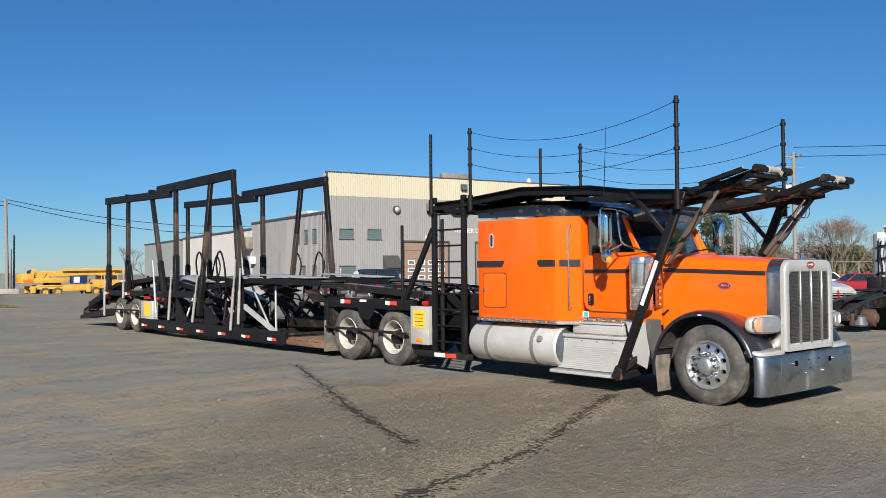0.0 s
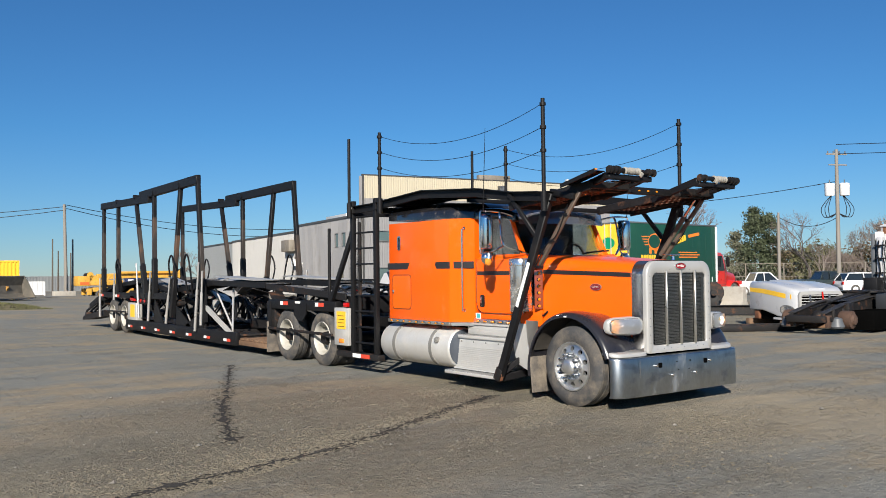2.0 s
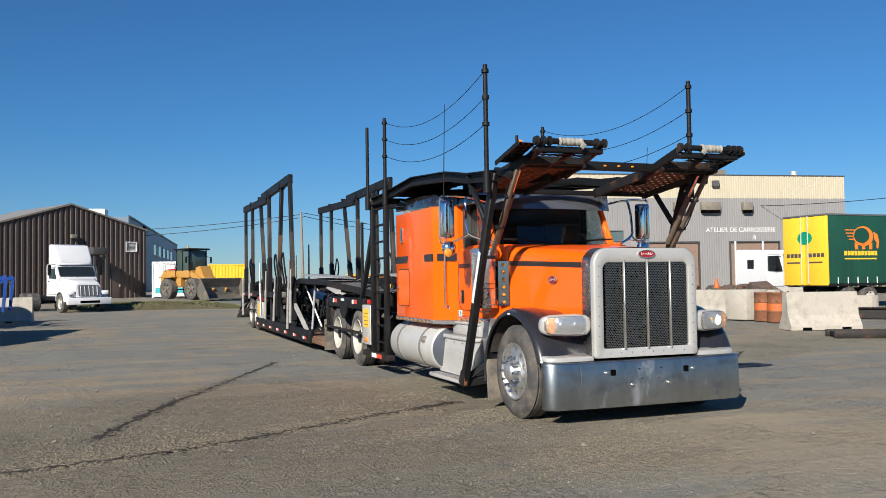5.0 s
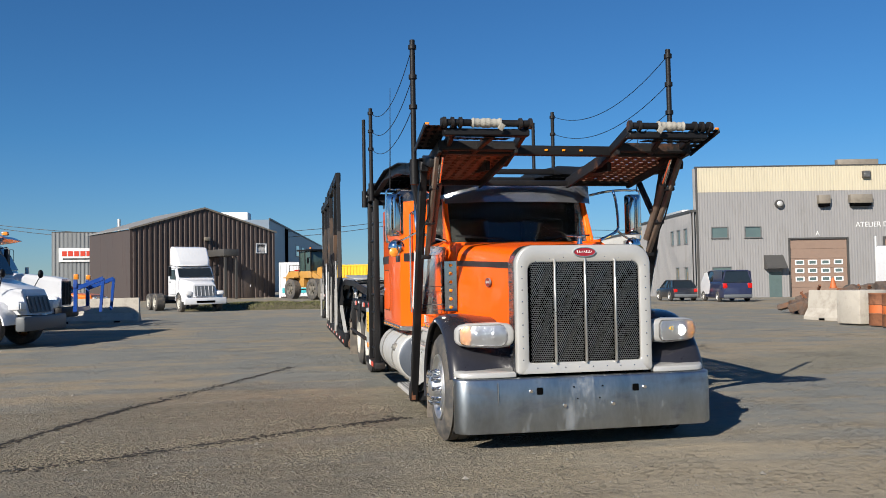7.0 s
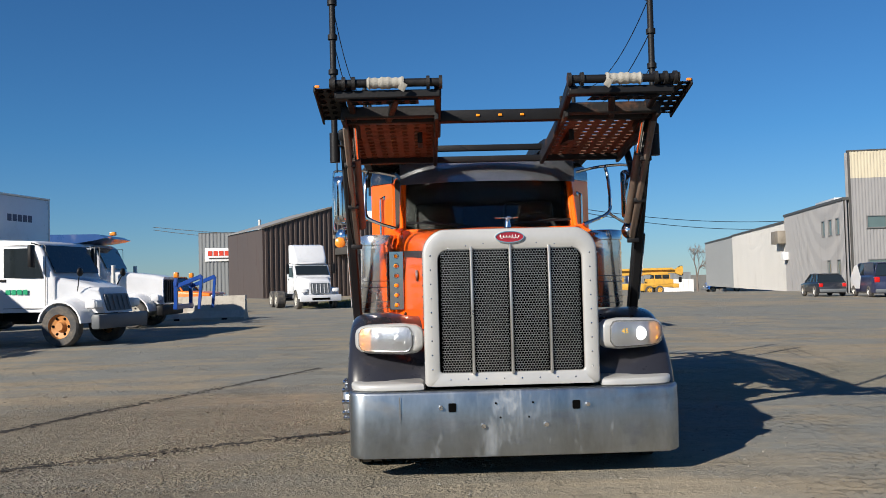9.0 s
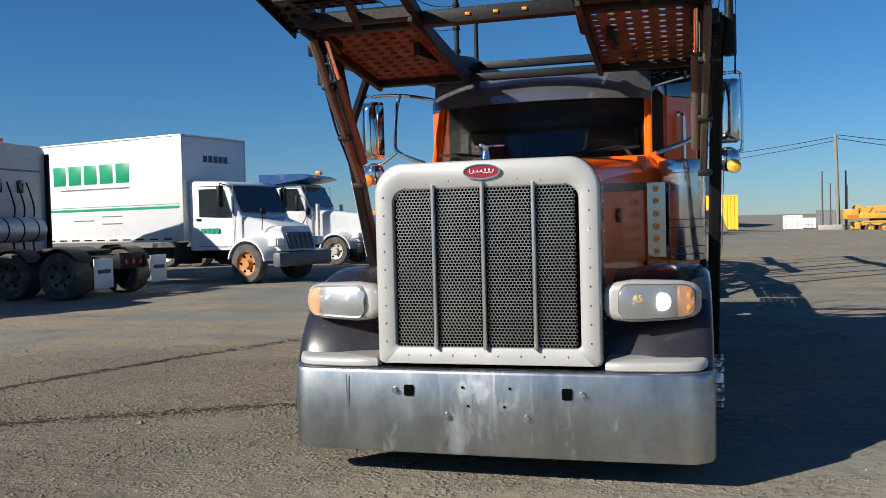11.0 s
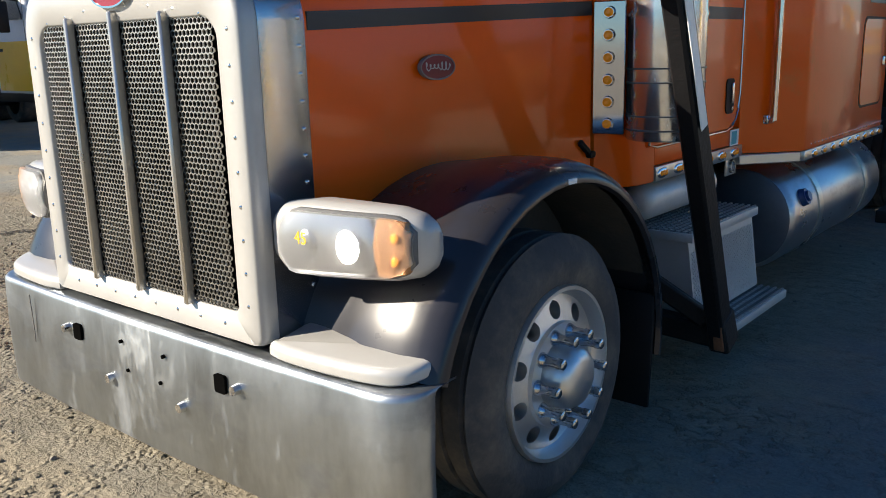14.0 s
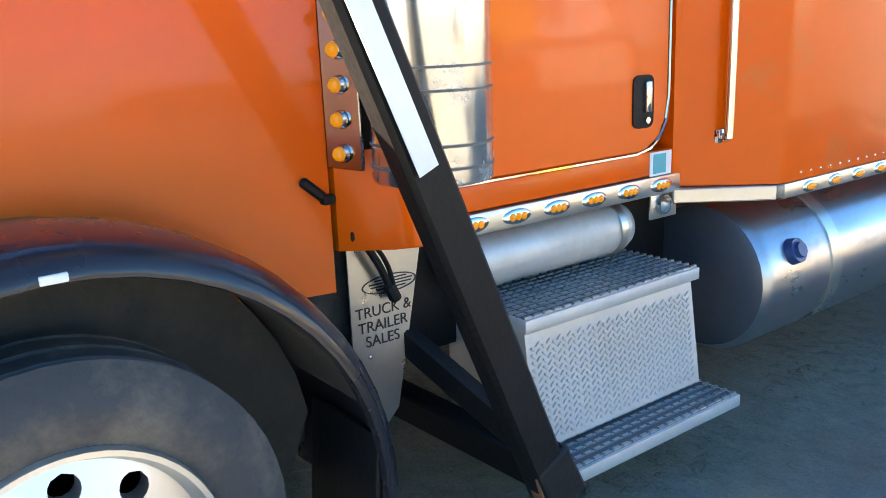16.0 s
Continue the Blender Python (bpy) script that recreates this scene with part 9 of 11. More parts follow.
def car(name, at, rz, m, label, L=4.4, w=0.9, h=1.5, kind="suv"):
    """A passenger car: body, glass house, roof, wheels, lamps; front at y = 0."""
    T = thing(name, at, label, "car" if kind != "pickup" else "pickup", group="cars parked by the yard", rz=rz)
    hood = 0.62 * h
    rings = []
    van = kind == "van"
    for t, zt, ww in ((0.0, hood * 0.72, 0.86), (0.03, hood * 0.9, 0.95), (0.26 if not van else 0.16, hood, 1.0), (0.5, hood * 1.03, 1.0), (0.9, hood * 1.05, 1.0), (0.98, hood, 0.95), (1.0, hood * 0.75, 0.88)):
        rings.append(sec(L * t, -w * ww, w * ww, 0.24, zt, (0.1, 0.1, 0.12, 0.12), 3))
    b = part("body", loft(B(), rings), m, T)
    ends = {"suv": (0.26, 0.4, 0.88, 0.97), "hatch": (0.25, 0.42, 0.8, 0.97), "van": (0.13, 0.26, 0.97, 0.985), "pickup": (0.3, 0.42, 0.6, 0.66)}[kind]
    g = []
    for t, z, q in ((ends[0], hood * 0.98, 0.93), (ends[1], h - 0.05, 0.8), (ends[2], h - 0.05, 0.8), (ends[3], hood * 1.0, 0.92)):
        g.append([Vector((-w * q, L * t, hood * 0.98)), Vector((w * q, L * t, hood * 0.98)), Vector((w * q * (0.86 if z > hood else 1), L * t, z + (0.02 if z > hood else 0.02))), Vector((-w * q * (0.86 if z > hood else 1), L * t, z + 0.02))])
    part("window_glass", loft(B(), g), GLASSD, T, "dark glazing", smooth=False)
    part("roof", loft(B(), [sec(L * ends[1] - 0.05, -w * 0.72, w * 0.72, h - 0.06, h, 0.02, 2), sec(L * (ends[1] + ends[2]) / 2, -w * 0.74, w * 0.74, h - 0.06, h + 0.03, 0.03, 2), sec(L * ends[2] + 0.05, -w * 0.72, w * 0.72, h - 0.06, h, 0.02, 2)]), m, T)
    for s in (-1, 1):
        for t0, t1 in ((ends[0], ends[1]), (ends[2], ends[3])):
            part("pillar", beam(B(), (s * w * 0.92, L * t0 if t0 < 0.5 else L * t1, hood), (s * w * 0.72, L * t1 if t0 < 0.5 else L * t0, h - 0.03), 0.06, 0.08, 0.01), m, T)
        mid = L * (ends[1] + ends[2]) / 2
        if van:
            part("side_panel", slab(B(), [(mid - 0.2, hood), (L * 0.97, hood), (L * 0.96, h - 0.05), (mid - 0.1, h - 0.05)], s * 0.02, "x", s * w * 0.9), m, T, smooth=False)
        part("pillar", beam(B(), (s * w * 0.93, mid, hood), (s * w * 0.74, mid, h - 0.03), 0.05, 0.09, 0.01), m, T)
        for t in (0.19, 0.8):
            simple_wheel(T, s * w * 0.92, L * t, 0.35, 0.22, ALU)
        part("headlight", bx(B(), s * w * 0.5, s * w * 0.88, -0.01, 0.1, hood * 0.62, hood * 0.8, 0.02), REFWHITE, T)
        part("tail_lamp", bx(B(), s * w * 0.65, s * w * 0.93, L - 0.1, L + 0.01, hood * 0.7, hood * 0.95, 0.02), REDL, T)
    part("bumper", bx(B(), -w * 0.9, w * 0.9, -0.06, 0.15, 0.28, 0.5, 0.05), m if kind != "pickup" else CHROME, T)
    part("grille", bx(B(), -w * 0.45, w * 0.45, -0.02, 0.02, hood * 0.55, hood * 0.78, 0.01), BLACKF, T)
    part("rear_bumper", bx(B(), -w * 0.9, w * 0.9, L - 0.12, L + 0.06, 0.28, 0.5, 0.05), TINTG, T)
    return T


BLACKCAR = paint("black_car_paint", (0.015, 0.016, 0.02))
NAVYCAR = paint("dark_blue_van_paint", (0.02, 0.025, 0.06))
DARKCAR = paint("dark_green_pickup_paint", (0.02, 0.03, 0.03))
REDCAR = paint("dark_red_car_paint", (0.25, 0.012, 0.02))
WHITECAR = paint("white_car_paint", (0.72, 0.72, 0.73))
car("hatchback", (35.15, 57.0, gz(35, 54)), 172, BLACKCAR, "black hatchback parked beside the grey wall", 4.2, 0.88, 1.45, "hatch")
car("panel_van", (37.0, 53.5, gz(36, 52)), 169, NAVYCAR, "dark blue panel van with white front", 5.0, 1.0, 2.05, "van")
van = bpy.data.objects["panel_van"]
part("white_side", slab(B(), [(0.3, 0.5), (2.2, 0.5), (2.5, 1.2), (1.9, 1.95), (1.3, 1.9), (0.3, 1.15)], 0.012, "x", 1.0), WHITECAR, van, "white front half of the van", smooth=False)
car("sport_utility", (69.3, 31.4, gz(67, 33)), 55, WHITECAR, "white sport utility parked by the fence", 4.6, 0.92, 1.6, "suv")
car("sedan", (62.7, 30.2, gz(65, 30)), 235, REDCAR, "dark red car parked by the fence", 4.4, 0.9, 1.45, "hatch")
car("pickup_truck", (68.7, 34.0, gz(68, 37)), 55, DARKCAR, "dark pickup parked by the fence", 5.4, 0.98, 1.8, "pickup")
car("pickup_truck", (62.2, 35.5, gz(62, 40)), 55, WHITECAR, "white pickup parked by the fence", 5.4, 0.98, 1.75, "pickup")
car("pickup_truck", (-1.2, 42.6, 0), 80, paint("orange_municipal_paint", (0.75, 0.17, 0.01)), "orange work pickup beyond the dump truck", 5.2, 0.98, 1.9, "pickup")


def cab_chassis():
    """Narrow white cab seen from behind, with a bare, blackened frame reaching towards the lorry."""
    T = thing("cab_chassis_truck", (31.25, 11.45, 0), "narrow white cab truck with bare blackened rear frame", "truck", rz=96)
    m = GREYP
    c = part("cab", loft(B(), [sec(0.3, -1.1, 0.70, 0.85, 2.75, 0.1), sec(0.6, -1.12, 0.74, 0.85, 2.98, 0.1), sec(2.6, -1.12, 0.74, 0.85, 3.02, 0.09)]), m, T, "dirty white truck cab")
    part("roof_lip", bx(B(), -1.14, 0.77, 2.3, 2.66, 2.93, 2.98, 0.015), m, c)
    part("corner_stain", bx(B(), 0.42, 0.70, 2.6, 2.612, 2.72, 2.92, 0.0), RUSTM, c, "rust at the roof corner")
    part("rear_window", slab(B(), rrect(-0.62, 0.40, 1.98, 2.74, 0.1, 4), 0.02, "y", 2.595), GLASSD, c)
    part("window_seal", ring_slab(B(), rrect(-0.66, 0.44, 1.94, 2.78, 0.12, 4), rrect(-0.61, 0.39, 1.99, 2.73, 0.1, 4), 0.02, "y", 2.6), BLACKF, c)
    part("window_bar", beam(B(), (-0.1, 2.63, 1.98), (-0.02, 2.63, 2.74), 0.03, 0.02, 0), m, c)
    for z in (1.25, 1.55, 1.85):
        part("rib", bx(B(), -1.0, 0.62, 2.6, 2.625, z - 0.02, z + 0.02, 0.006), m, c)
    for s in (-1, 1):
        part("side_window", bx(B(), -1.13 if s < 0 else 0.735, -1.12 if s < 0 else 0.752, 1.0, 1.9, 1.85, 2.6), GLASSD, c)
        simple_wheel(T, s * 0.98, 1.2, 0.5, 0.3)
    part("intake_pipe", bx(B(), 0.86, 0.98, 2.62, 2.86, 1.0, 2.72, 0.03), TINTG, T, "grey upright intake pipe")
    part("corner_duct", bx(B(), 0.62, 0.8, 2.66, 2.9, 0.95, 2.62, 0.04), m, T)
    part("stack_cap", bx(B(), 0.66, 0.86, 2.6, 2.84, 2.5, 2.78, 0.03), REFWHITE, T)
    for x, w in ((0.7, 0.02), (0.56, 0.014), (0.49, 0.018)):
        part("air_line", pipe(B(), smooth_line([(x, 2.95, 2.5), (x + 0.03, 2.97, 2.1), (x - 0.03, 2.96, 1.6), (x + 0.02, 3.0, 1.2), (x - 0.1, 3.3, 0.9)], 5), w, 6), BLACKF, T)
    for z in (2.35, 1.95, 1.5, 1.2):
        part("clamp", bx(B(), 0.45, 0.82, 2.9, 2.99, z - 0.02, z + 0.02), BLACKF, T)
    part("duct", pipe(B(), smooth_line([(0.12, 2.72, 2.05), (0.3, 2.8, 1.75), (0.48, 2.9, 1.4), (0.5, 3.0, 1.05)], 5), 0.05, 8), TINTG, T)
    part("mast", cyl(B(), (0.1, 2.75, 1.25), (0.1, 2.75, 2.72), 0.028, seg=8), BLACKF, T)
    part("hose", pipe(B(), smooth_line([(0.08, 2.78, 1.9), (-0.05, 2.9, 1.5), (0.15, 3.05, 1.05), (0.35, 3.0, 1.2)], 6), 0.022, 6), BLACKF, T)
    part("hose", pipe(B(), smooth_line([(0.1, 2.78, 2.2), (-0.2, 2.95, 1.6), (-0.15, 3.1, 1.0)], 6), 0.022, 6), BLACKF, T)
    lamp = part("work_lamp", box(B(), (0.08, 2.72, 1.17), (0.26, 0.12, 0.24), 0.04), ALU, T, "square work lamp")
    part("lens", lathe(B(), [(2.78, 0.001), (2.785, 0.09), (2.79, 0.1), (2.8, 0.001)], (0.08, 0, 1.17), "y", 18), REFL, lamp)
    part("marker_lamp", box(B(), (0.08, 2.68, 1.42), (0.14, 0.08, 0.12), 0.02), AMBERL, T)
    part("battery_box", bx(B(), 0.6, 1.02, 2.7, 3.4, 0.88, 1.36, 0.03), BLACKF, T)
    for s in (-1, 1):
        rail = [(1.5, 0.62), (8.0, 0.45), (9.3, 0.28), (9.45, 0.34), (9.4, 0.52), (8.2, 0.72), (6.5, 0.87), (1.5, 0.92)]
        part("frame_rail", slab(B(), rail, 0.1, "x", s * 0.4 - 0.05), BLACKR, T)
        part("rail_flange", loft(B(), [[Vector((s * 0.4 + q, y, z + w)) for q, w in ((-0.09, 0), (0.09, 0), (0.09, 0.02), (-0.09, 0.02))] for y, z in ((1.5, 0.922), (6.5, 0.872), (8.2, 0.722), (9.4, 0.522))]), GUNM, T)
        for y in (8.75,):
            part("brake_drum", lathe(B(), [(s * 0.56, 0.001), (s * 0.56, 0.2), (s * 0.62, 0.23), (s * 0.86, 0.22), (s * 0.88, 0.15), (s * 0.93, 0.12), (s * 0.95, 0.001)], (0, y, 0.36), "x", 22), DRUSTM, T, "dark rusty bare brake drum")
        part("air_spring", lathe(B(), [(0.16, 0.001), (0.16, 0.16), (0.2, 0.19), (0.34, 0.14), (0.4, 0.13), (0.44, 0.001)], (s * 0.62, 9.12, 0), "z", 16), TINTG, T)
        part("hanger", box(B(), (s * 0.5, 9.3, 0.33), (0.1, 0.2, 0.3), 0.01), DRUSTM, T)
        part("hanger", box(B(), (s * 0.5, 8.1, 0.5), (0.12, 0.3, 0.5), 0.01), BLACKR, T)
        for y in (8.1, 8.4, 8.95):
            part("gusset", bx(B(), s * 0.46, s * 0.49, y - 0.05, y + 0.05, 0.35, 0.62, 0.005), GUNM, T)
        part("spring", loft(B(), [[Vector((s * x, y, z)) for x, z in ((0.5, 0.3 + d), (0.6, 0.3 + d), (0.6, 0.38 + d), (0.5, 0.38 + d))] for y, d in ((8.0, 0.1), (8.4, 0.02), (8.75, -0.02), (9.1, 0.02), (9.35, 0.06))]), BLACKR, T)
    part("side_tank", bx(B(), -1.15, -0.6, 3.6, 6.7, 0.5, 0.96, 0.05), DTANK, T, "dark grey side tank")
    # black box takes the place of the deep shade below the tank
    part("under_box", bx(B(), -1.12, -0.5, 3.4, 8.1, 0.06, 0.56, 0.03), DARKIN, T)
    part("deck_plate", bx(B(), -0.36, 0.36, 3.2, 5.0, 0.9, 0.95, 0.01), BLACKR, T)
    part("coupling_ramp", loft(B(), [[Vector((x, y, z)) for x in (-0.3, 0.3) for z in zz] for y, zz in ((7.6, (0.74, 0.8)), (6.2, (0.9, 0.98)))]), GUNM, T)
    part("coupling_plate", slab(B(), rrect(-0.48, 0.48, 5.1, 6.3, 0.2, 4), 0.05, "z", 0.98), BLACKR, T)
    for y in (3.2, 4.4, 5.6, 6.8, 8.0):
        part("crossmember", bx(B(), -0.36, 0.36, y - 0.06, y + 0.06, 0.5, 0.7), BLACKR, T)
    part("axle", cyl(B(), (-0.6, 8.75, 0.36), (0.6, 8.75, 0.36), 0.1, seg=12), BLACKR, T)
    part("differential", ball(B(), (0.0, 8.75, 0.38), 0.2), BLACKR, T)
    part("tail_beam", bx(B(), -0.5, 0.5, 9.36, 9.5, 0.3, 0.47, 0.02), BLACKR, T)
    part("frame_hose", pipe(B(), smooth_line([(-0.2, 5.0, 1.0), (-0.3, 6.4, 1.02), (-0.1, 7.6, 0.85), (0.1, 9.0, 0.62)], 6), 0.025, 6), BLACKF, T)


DRUSTM = mat("dark_rusted_drum", (0.075, 0.042, 0.028), 0.8, vary=0.4, scale=6, bump=0.3)
DTANK = mat("dark_grey_tank", (0.03, 0.032, 0.036), 0.5, vary=0.2)
GUNM = mat("worn_grey_steel", (0.035, 0.032, 0.03), 0.6, metal=0.3, vary=0.5, scale=5, bump=0.2)
cab_chassis()


def loose_hood():
    T = thing("loose_truck_hood", (24.0, 11.35, 0), "white truck hood with yellow stripe, taken off", "truck hood", rz=-24)
    prof = ((0.0, 0.66, 0.42, 1.03), (0.08, 0.76, 0.34, 1.08), (0.25, 0.84, 0.32, 1.13), (0.6, 0.88, 0.33, 1.2), (0.9, 0.9, 0.4, 1.24), (1.3, 0.9, 0.48, 1.28), (1.95, 0.9, 0.48, 1.3), (2.0, 0.88, 0.5, 1.27))
    h = part("hood_shell", loft(B(), [sec(y, -w, w, z0, z1, (0.03, 0.03, 0.13, 0.13), 4) for y, w, z0, z1 in prof]), GREYP, T, "white hood shell")

    def width(y):
        for (y0, w0, _, _), (y1, w1, _, _) in zip(prof, prof[1:]):
            if y <= y1:
                return w0 + (w1 - w0) * (y - y0) / (y1 - y0)
        return prof[-1][1]

    def side_strip(s, pts, d):
        """Thin strip lying on the hood side; pts give y and the lower and upper z."""
        return loft(B(), [[Vector((s * (width(y) - 0.01), y, z0)), Vector((s * (width(y) - 0.01), y, z1)), Vector((s * (width(y) + d), y, z1)), Vector((s * (width(y) + d), y, z0))] for y, z0, z1 in pts])
    g = part("grille", loft(B(), [sec(-0.03, -0.62, 0.62, 0.46, 0.98, 0.08), sec(0.02, -0.64, 0.64, 0.44, 1.0, 0.08)]), DARKIN, T, "dark grille with bright bars")
    part("grille_frame", ring_slab(B(), rrect(-0.67, 0.67, 0.42, 1.03, 0.1, 4), rrect(-0.6, 0.6, 0.48, 0.94, 0.06, 4), 0.07, "y", -0.08), SILVER, g, "bright grille surround")
    for k in range(6):
        part("grille_bar", bx(B(), -0.6, 0.6, -0.065, -0.03, 0.52 + 0.075 * k, 0.545 + 0.075 * k, 0.008), SILVER, g)
    for x in (-0.28, 0.32):
        part("grille_post", beam(B(), (x, -0.075, 0.49), (x - 0.06, -0.075, 0.92), 0.06, 0.02, 0.005, (0, 1, 0)), REFL, g)
    for s in (-1, 1):
        part("stripe", side_strip(s, ((0.12, 0.82, 0.95), (0.3, 0.84, 0.97), (0.6, 0.88, 1.01), (0.9, 0.92, 1.05), (1.3, 0.96, 1.09), (1.93, 1.0, 1.12)), 0.004), YELLOWD, h, "yellow stripe")
        lp = part("headlight", side_strip(s, ((0.03, 0.36, 0.52), (0.08, 0.35, 0.6), (0.16, 0.36, 0.64), (0.25, 0.37, 0.66), (0.4, 0.4, 0.64), (0.5, 0.46, 0.58)), 0.006), LENSRIM, h, "clear headlight with dark rim")
        part("lamp_glass", side_strip(s, ((0.05, 0.38, 0.5), (0.08, 0.375, 0.575), (0.16, 0.385, 0.615), (0.25, 0.395, 0.635), (0.38, 0.42, 0.62), (0.46, 0.47, 0.57)), 0.012), REFL, lp)
        part("inner_bowl", ball(B(), (s * 0.83, 0.22, 0.5), 0.07, (0.4, 1, 1)), LENSRIM, lp)
        part("lower_lip", loft(B(), [[Vector((s * x, y, z)) for x, z in ((w - 0.3, 0.22), (w, 0.24), (w, 0.30), (w - 0.3, 0.31))] for y, w in ((-0.05, 0.68), (0.1, 0.8), (0.6, 0.86), (0.85, 0.86))]), GREYP, h)
        part("inner_arch", bx(B(), s * 0.3, s * 0.8, 0.9, 1.9, 0.22, 0.5, 0.02), DARKIN, h)
        part("hinge_bracket", bx(B(), s * 0.72, s * 0.86, 1.55, 1.8, 0.22, 0.46, 0.02), RUSTM, h)
    part("crease", loft(B(), [[Vector((x, y, z)) for x, z in ((-0.3, z1 - 0.02), (0.3, z1 - 0.02), (0.22, z1 + 0.03), (-0.22, z1 + 0.03))] for y, w, z0, z1 in prof[1:7]]), GREYP, h)
    part("red_rod", cyl(B(), (0.06, -0.11, 0.62), (0.02, -0.11, 1.02), 0.022, seg=8), REDL, g)
    for y in (0.4, 2.1):
        part("timber_block", bx(B(), -0.9, 0.9, y - 0.1, y + 0.1, 0.0, 0.21, 0.01), WOODR, T)
    L = thing("steel_ladder_frame", (21.9, 12.4, 0), "low black steel ladder frame lying on the ground", "frame", rz=60)
    for x in (-0.35, 0.35):
        part("side_bar", bx(B(), x - 0.05, x + 0.05, -1.6, 1.6, 0.0, 0.16, 0.01), BLACKR, L)
    for k in range(8):
        part("rung", bx(B(), -0.3, 0.3, -1.5 + 0.42 * k, -1.42 + 0.42 * k, 0.02, 0.12), BLACKR, L)


loose_hood()


def barriers():
    def one(h=1.8):
        T = thing("concrete_barrier", (0, 0, 0), "weathered concrete road barrier standing in the yard", "barrier", group="concrete barriers")
        prof = [(-0.36, 0), (0.36, 0), (0.36, 0.1), (0.18, 0.38), (0.11, 0.98), (-0.11, 0.98), (-0.18, 0.38), (-0.36, 0.1)]
        bm = loft(B(), [[Vector((x, y, z)) for x, z in prof] for y in (-h, 0.04 - h, h - 0.04, h)])
        for v in bm.verts:
            v.co += Vector((noise.noise(v.co * 2.1), 0, noise.noise(v.co * 1.7) if v.co.z > 0.5 else 0)) * 0.02
        part("barrier_body", bm, CONC, T, angle=25)
        for y in (-h * 0.55, h * 0.55):
            part("fork_slot", bx(B(), -0.37, 0.37, y - 0.12, y + 0.12, 0.0, 0.07), DARKIN, T)
        return T
    b = one()
    spots = ((25.45, 22.55, 9), (29.5, 26.0, 80), (0.05, 34.9, 88))
    b.matrix_world = pose(spots[0][0], spots[0][1], gz(*spots[0][:2]), 0, 0, spots[0][2])
    for x, y, rz in spots[1:]:
        copy_thing(b, pose(x, y, gz(x, y), 0, 0, rz))
    one(0.6).matrix_world = pose(31.5, 19.5, 0, 0, 0, 8)
    solo("low_wall", bx(B(), -0.2, 0.2, -1.7, 1.7, 0, 0.7, 0.04), CONC, "low weathered concrete wall behind the barriers", "wall", (30.5, 23.2, gz(30.5, 23.2)), rz=10)
    one(0.95).matrix_world = pose(22.45, 15.5, 0, 0, 0, -107)
    # pale block beside the barrel pair
    bm = bx(B(), -0.5, 0.5, -0.45, 0.45, 0, 0.98, 0.05)
    solo("concrete_block", bm, CONC, "pale concrete block beside the rusty barrels", "block", (24.3, 20.6, 0), rz=8)
    for i, (x, y) in enumerate(((24.15, 19.6), (24.0, 18.85))):
        D = thing("steel_barrel", (x, y, 0), "rusty steel barrel with a faded orange band", "barrel", group="barrels by the barriers", rz=30 * i)
        prof = [(0.0, 0.001), (0.0, 0.29), (0.03, 0.3), (0.3, 0.29), (0.32, 0.302), (0.34, 0.29), (0.58, 0.29), (0.6, 0.302), (0.62, 0.29), (0.86, 0.29), (0.88, 0.3), (0.9, 0.29), (0.88, 0.27), (0.87, 0.001)]
        part("drum", lathe(B(), prof, (0, 0, 0), "z", 28), RUSTM, D)
        part("orange_band", lathe(B(), [(0.35, 0.2905), (0.35, 0.293), (0.57, 0.293), (0.57, 0.2905)], (0, 0, 0), "z", 28), ORBAND, D)
    # heap of scrap behind the barriers
    rnd = random.Random(12)
    T = thing("scrap_heap", (28.2, 25.0, 0), "heap of rusty scrap metal and dark rubble", "scrap")
    bm = B()
    for k in range(60):
        x, y = rnd.uniform(-1.2, 2.4), rnd.uniform(-1.5, 4.5)
        z = max(0.05, 1.0 - 0.3 * abs(x) - 0.12 * abs(y))
        box(bm, (x, y, z * rnd.uniform(0.3, 1)), (rnd.uniform(0.2, 0.9), rnd.uniform(0.2, 0.9), rnd.uniform(0.15, 0.6)), 0.03, (rnd.uniform(-40, 40), rnd.uniform(-40, 40), rnd.uniform(0, 180)))
    tagged(part("rubble", bm, RUBBLE, T), kind="stuff")
    for k in range(12):
        x, y = rnd.uniform(-1.6, 1.6), rnd.uniform(-1.5, 4)
        part("scrap_bar", beam(B(), (x, y, 0.3), (x + rnd.uniform(-0.8, 0.8), y + rnd.uniform(-1, 1), rnd.uniform(0.7, 1.05)), rnd.uniform(0.03, 0.1), rnd.uniform(0.03, 0.1), 0.004), RUSTM, T)
    # steel beam and axle hub on the ground
    bm = B()
    for z0, z1, w in ((0, 0.03, 0.25), (0.03, 0.32, 0.03), (0.32, 0.35, 0.25)):
        bx(bm, -w / 2, w / 2, -2.6, 2.6, z0, z1)
    solo("steel_beam", bm, BLACKR, "dark rusty steel beam lying on the ground", "beam", (28.5, 18.3, 0), rz=45, smooth=False)
    A = thing("axle_assembly", (31.0, 20.0, 0), "old axle with pale wheel hub lying by the barriers", "axle", rz=40)
    part("axle_tube", cyl(B(), (-0.8, 0, 0.75), (0.5, 0, 0.75), 0.12, seg=14), BLACKR, A)
    part("hub_drum", cyl(B(), (-0.35, 0, 0.75), (-0.05, 0, 0.75), 0.42, seg=24), BLACKR, A)
    part("hub_face", cyl(B(), (0.35, 0, 0.75), (0.6, 0, 0.75), 0.4, 0.36, 24), STEELW, A)
    part("stand", bx(B(), -0.6, 0.4, -0.2, 0.2, 0, 0.64, 0.02), BLACKR, A)
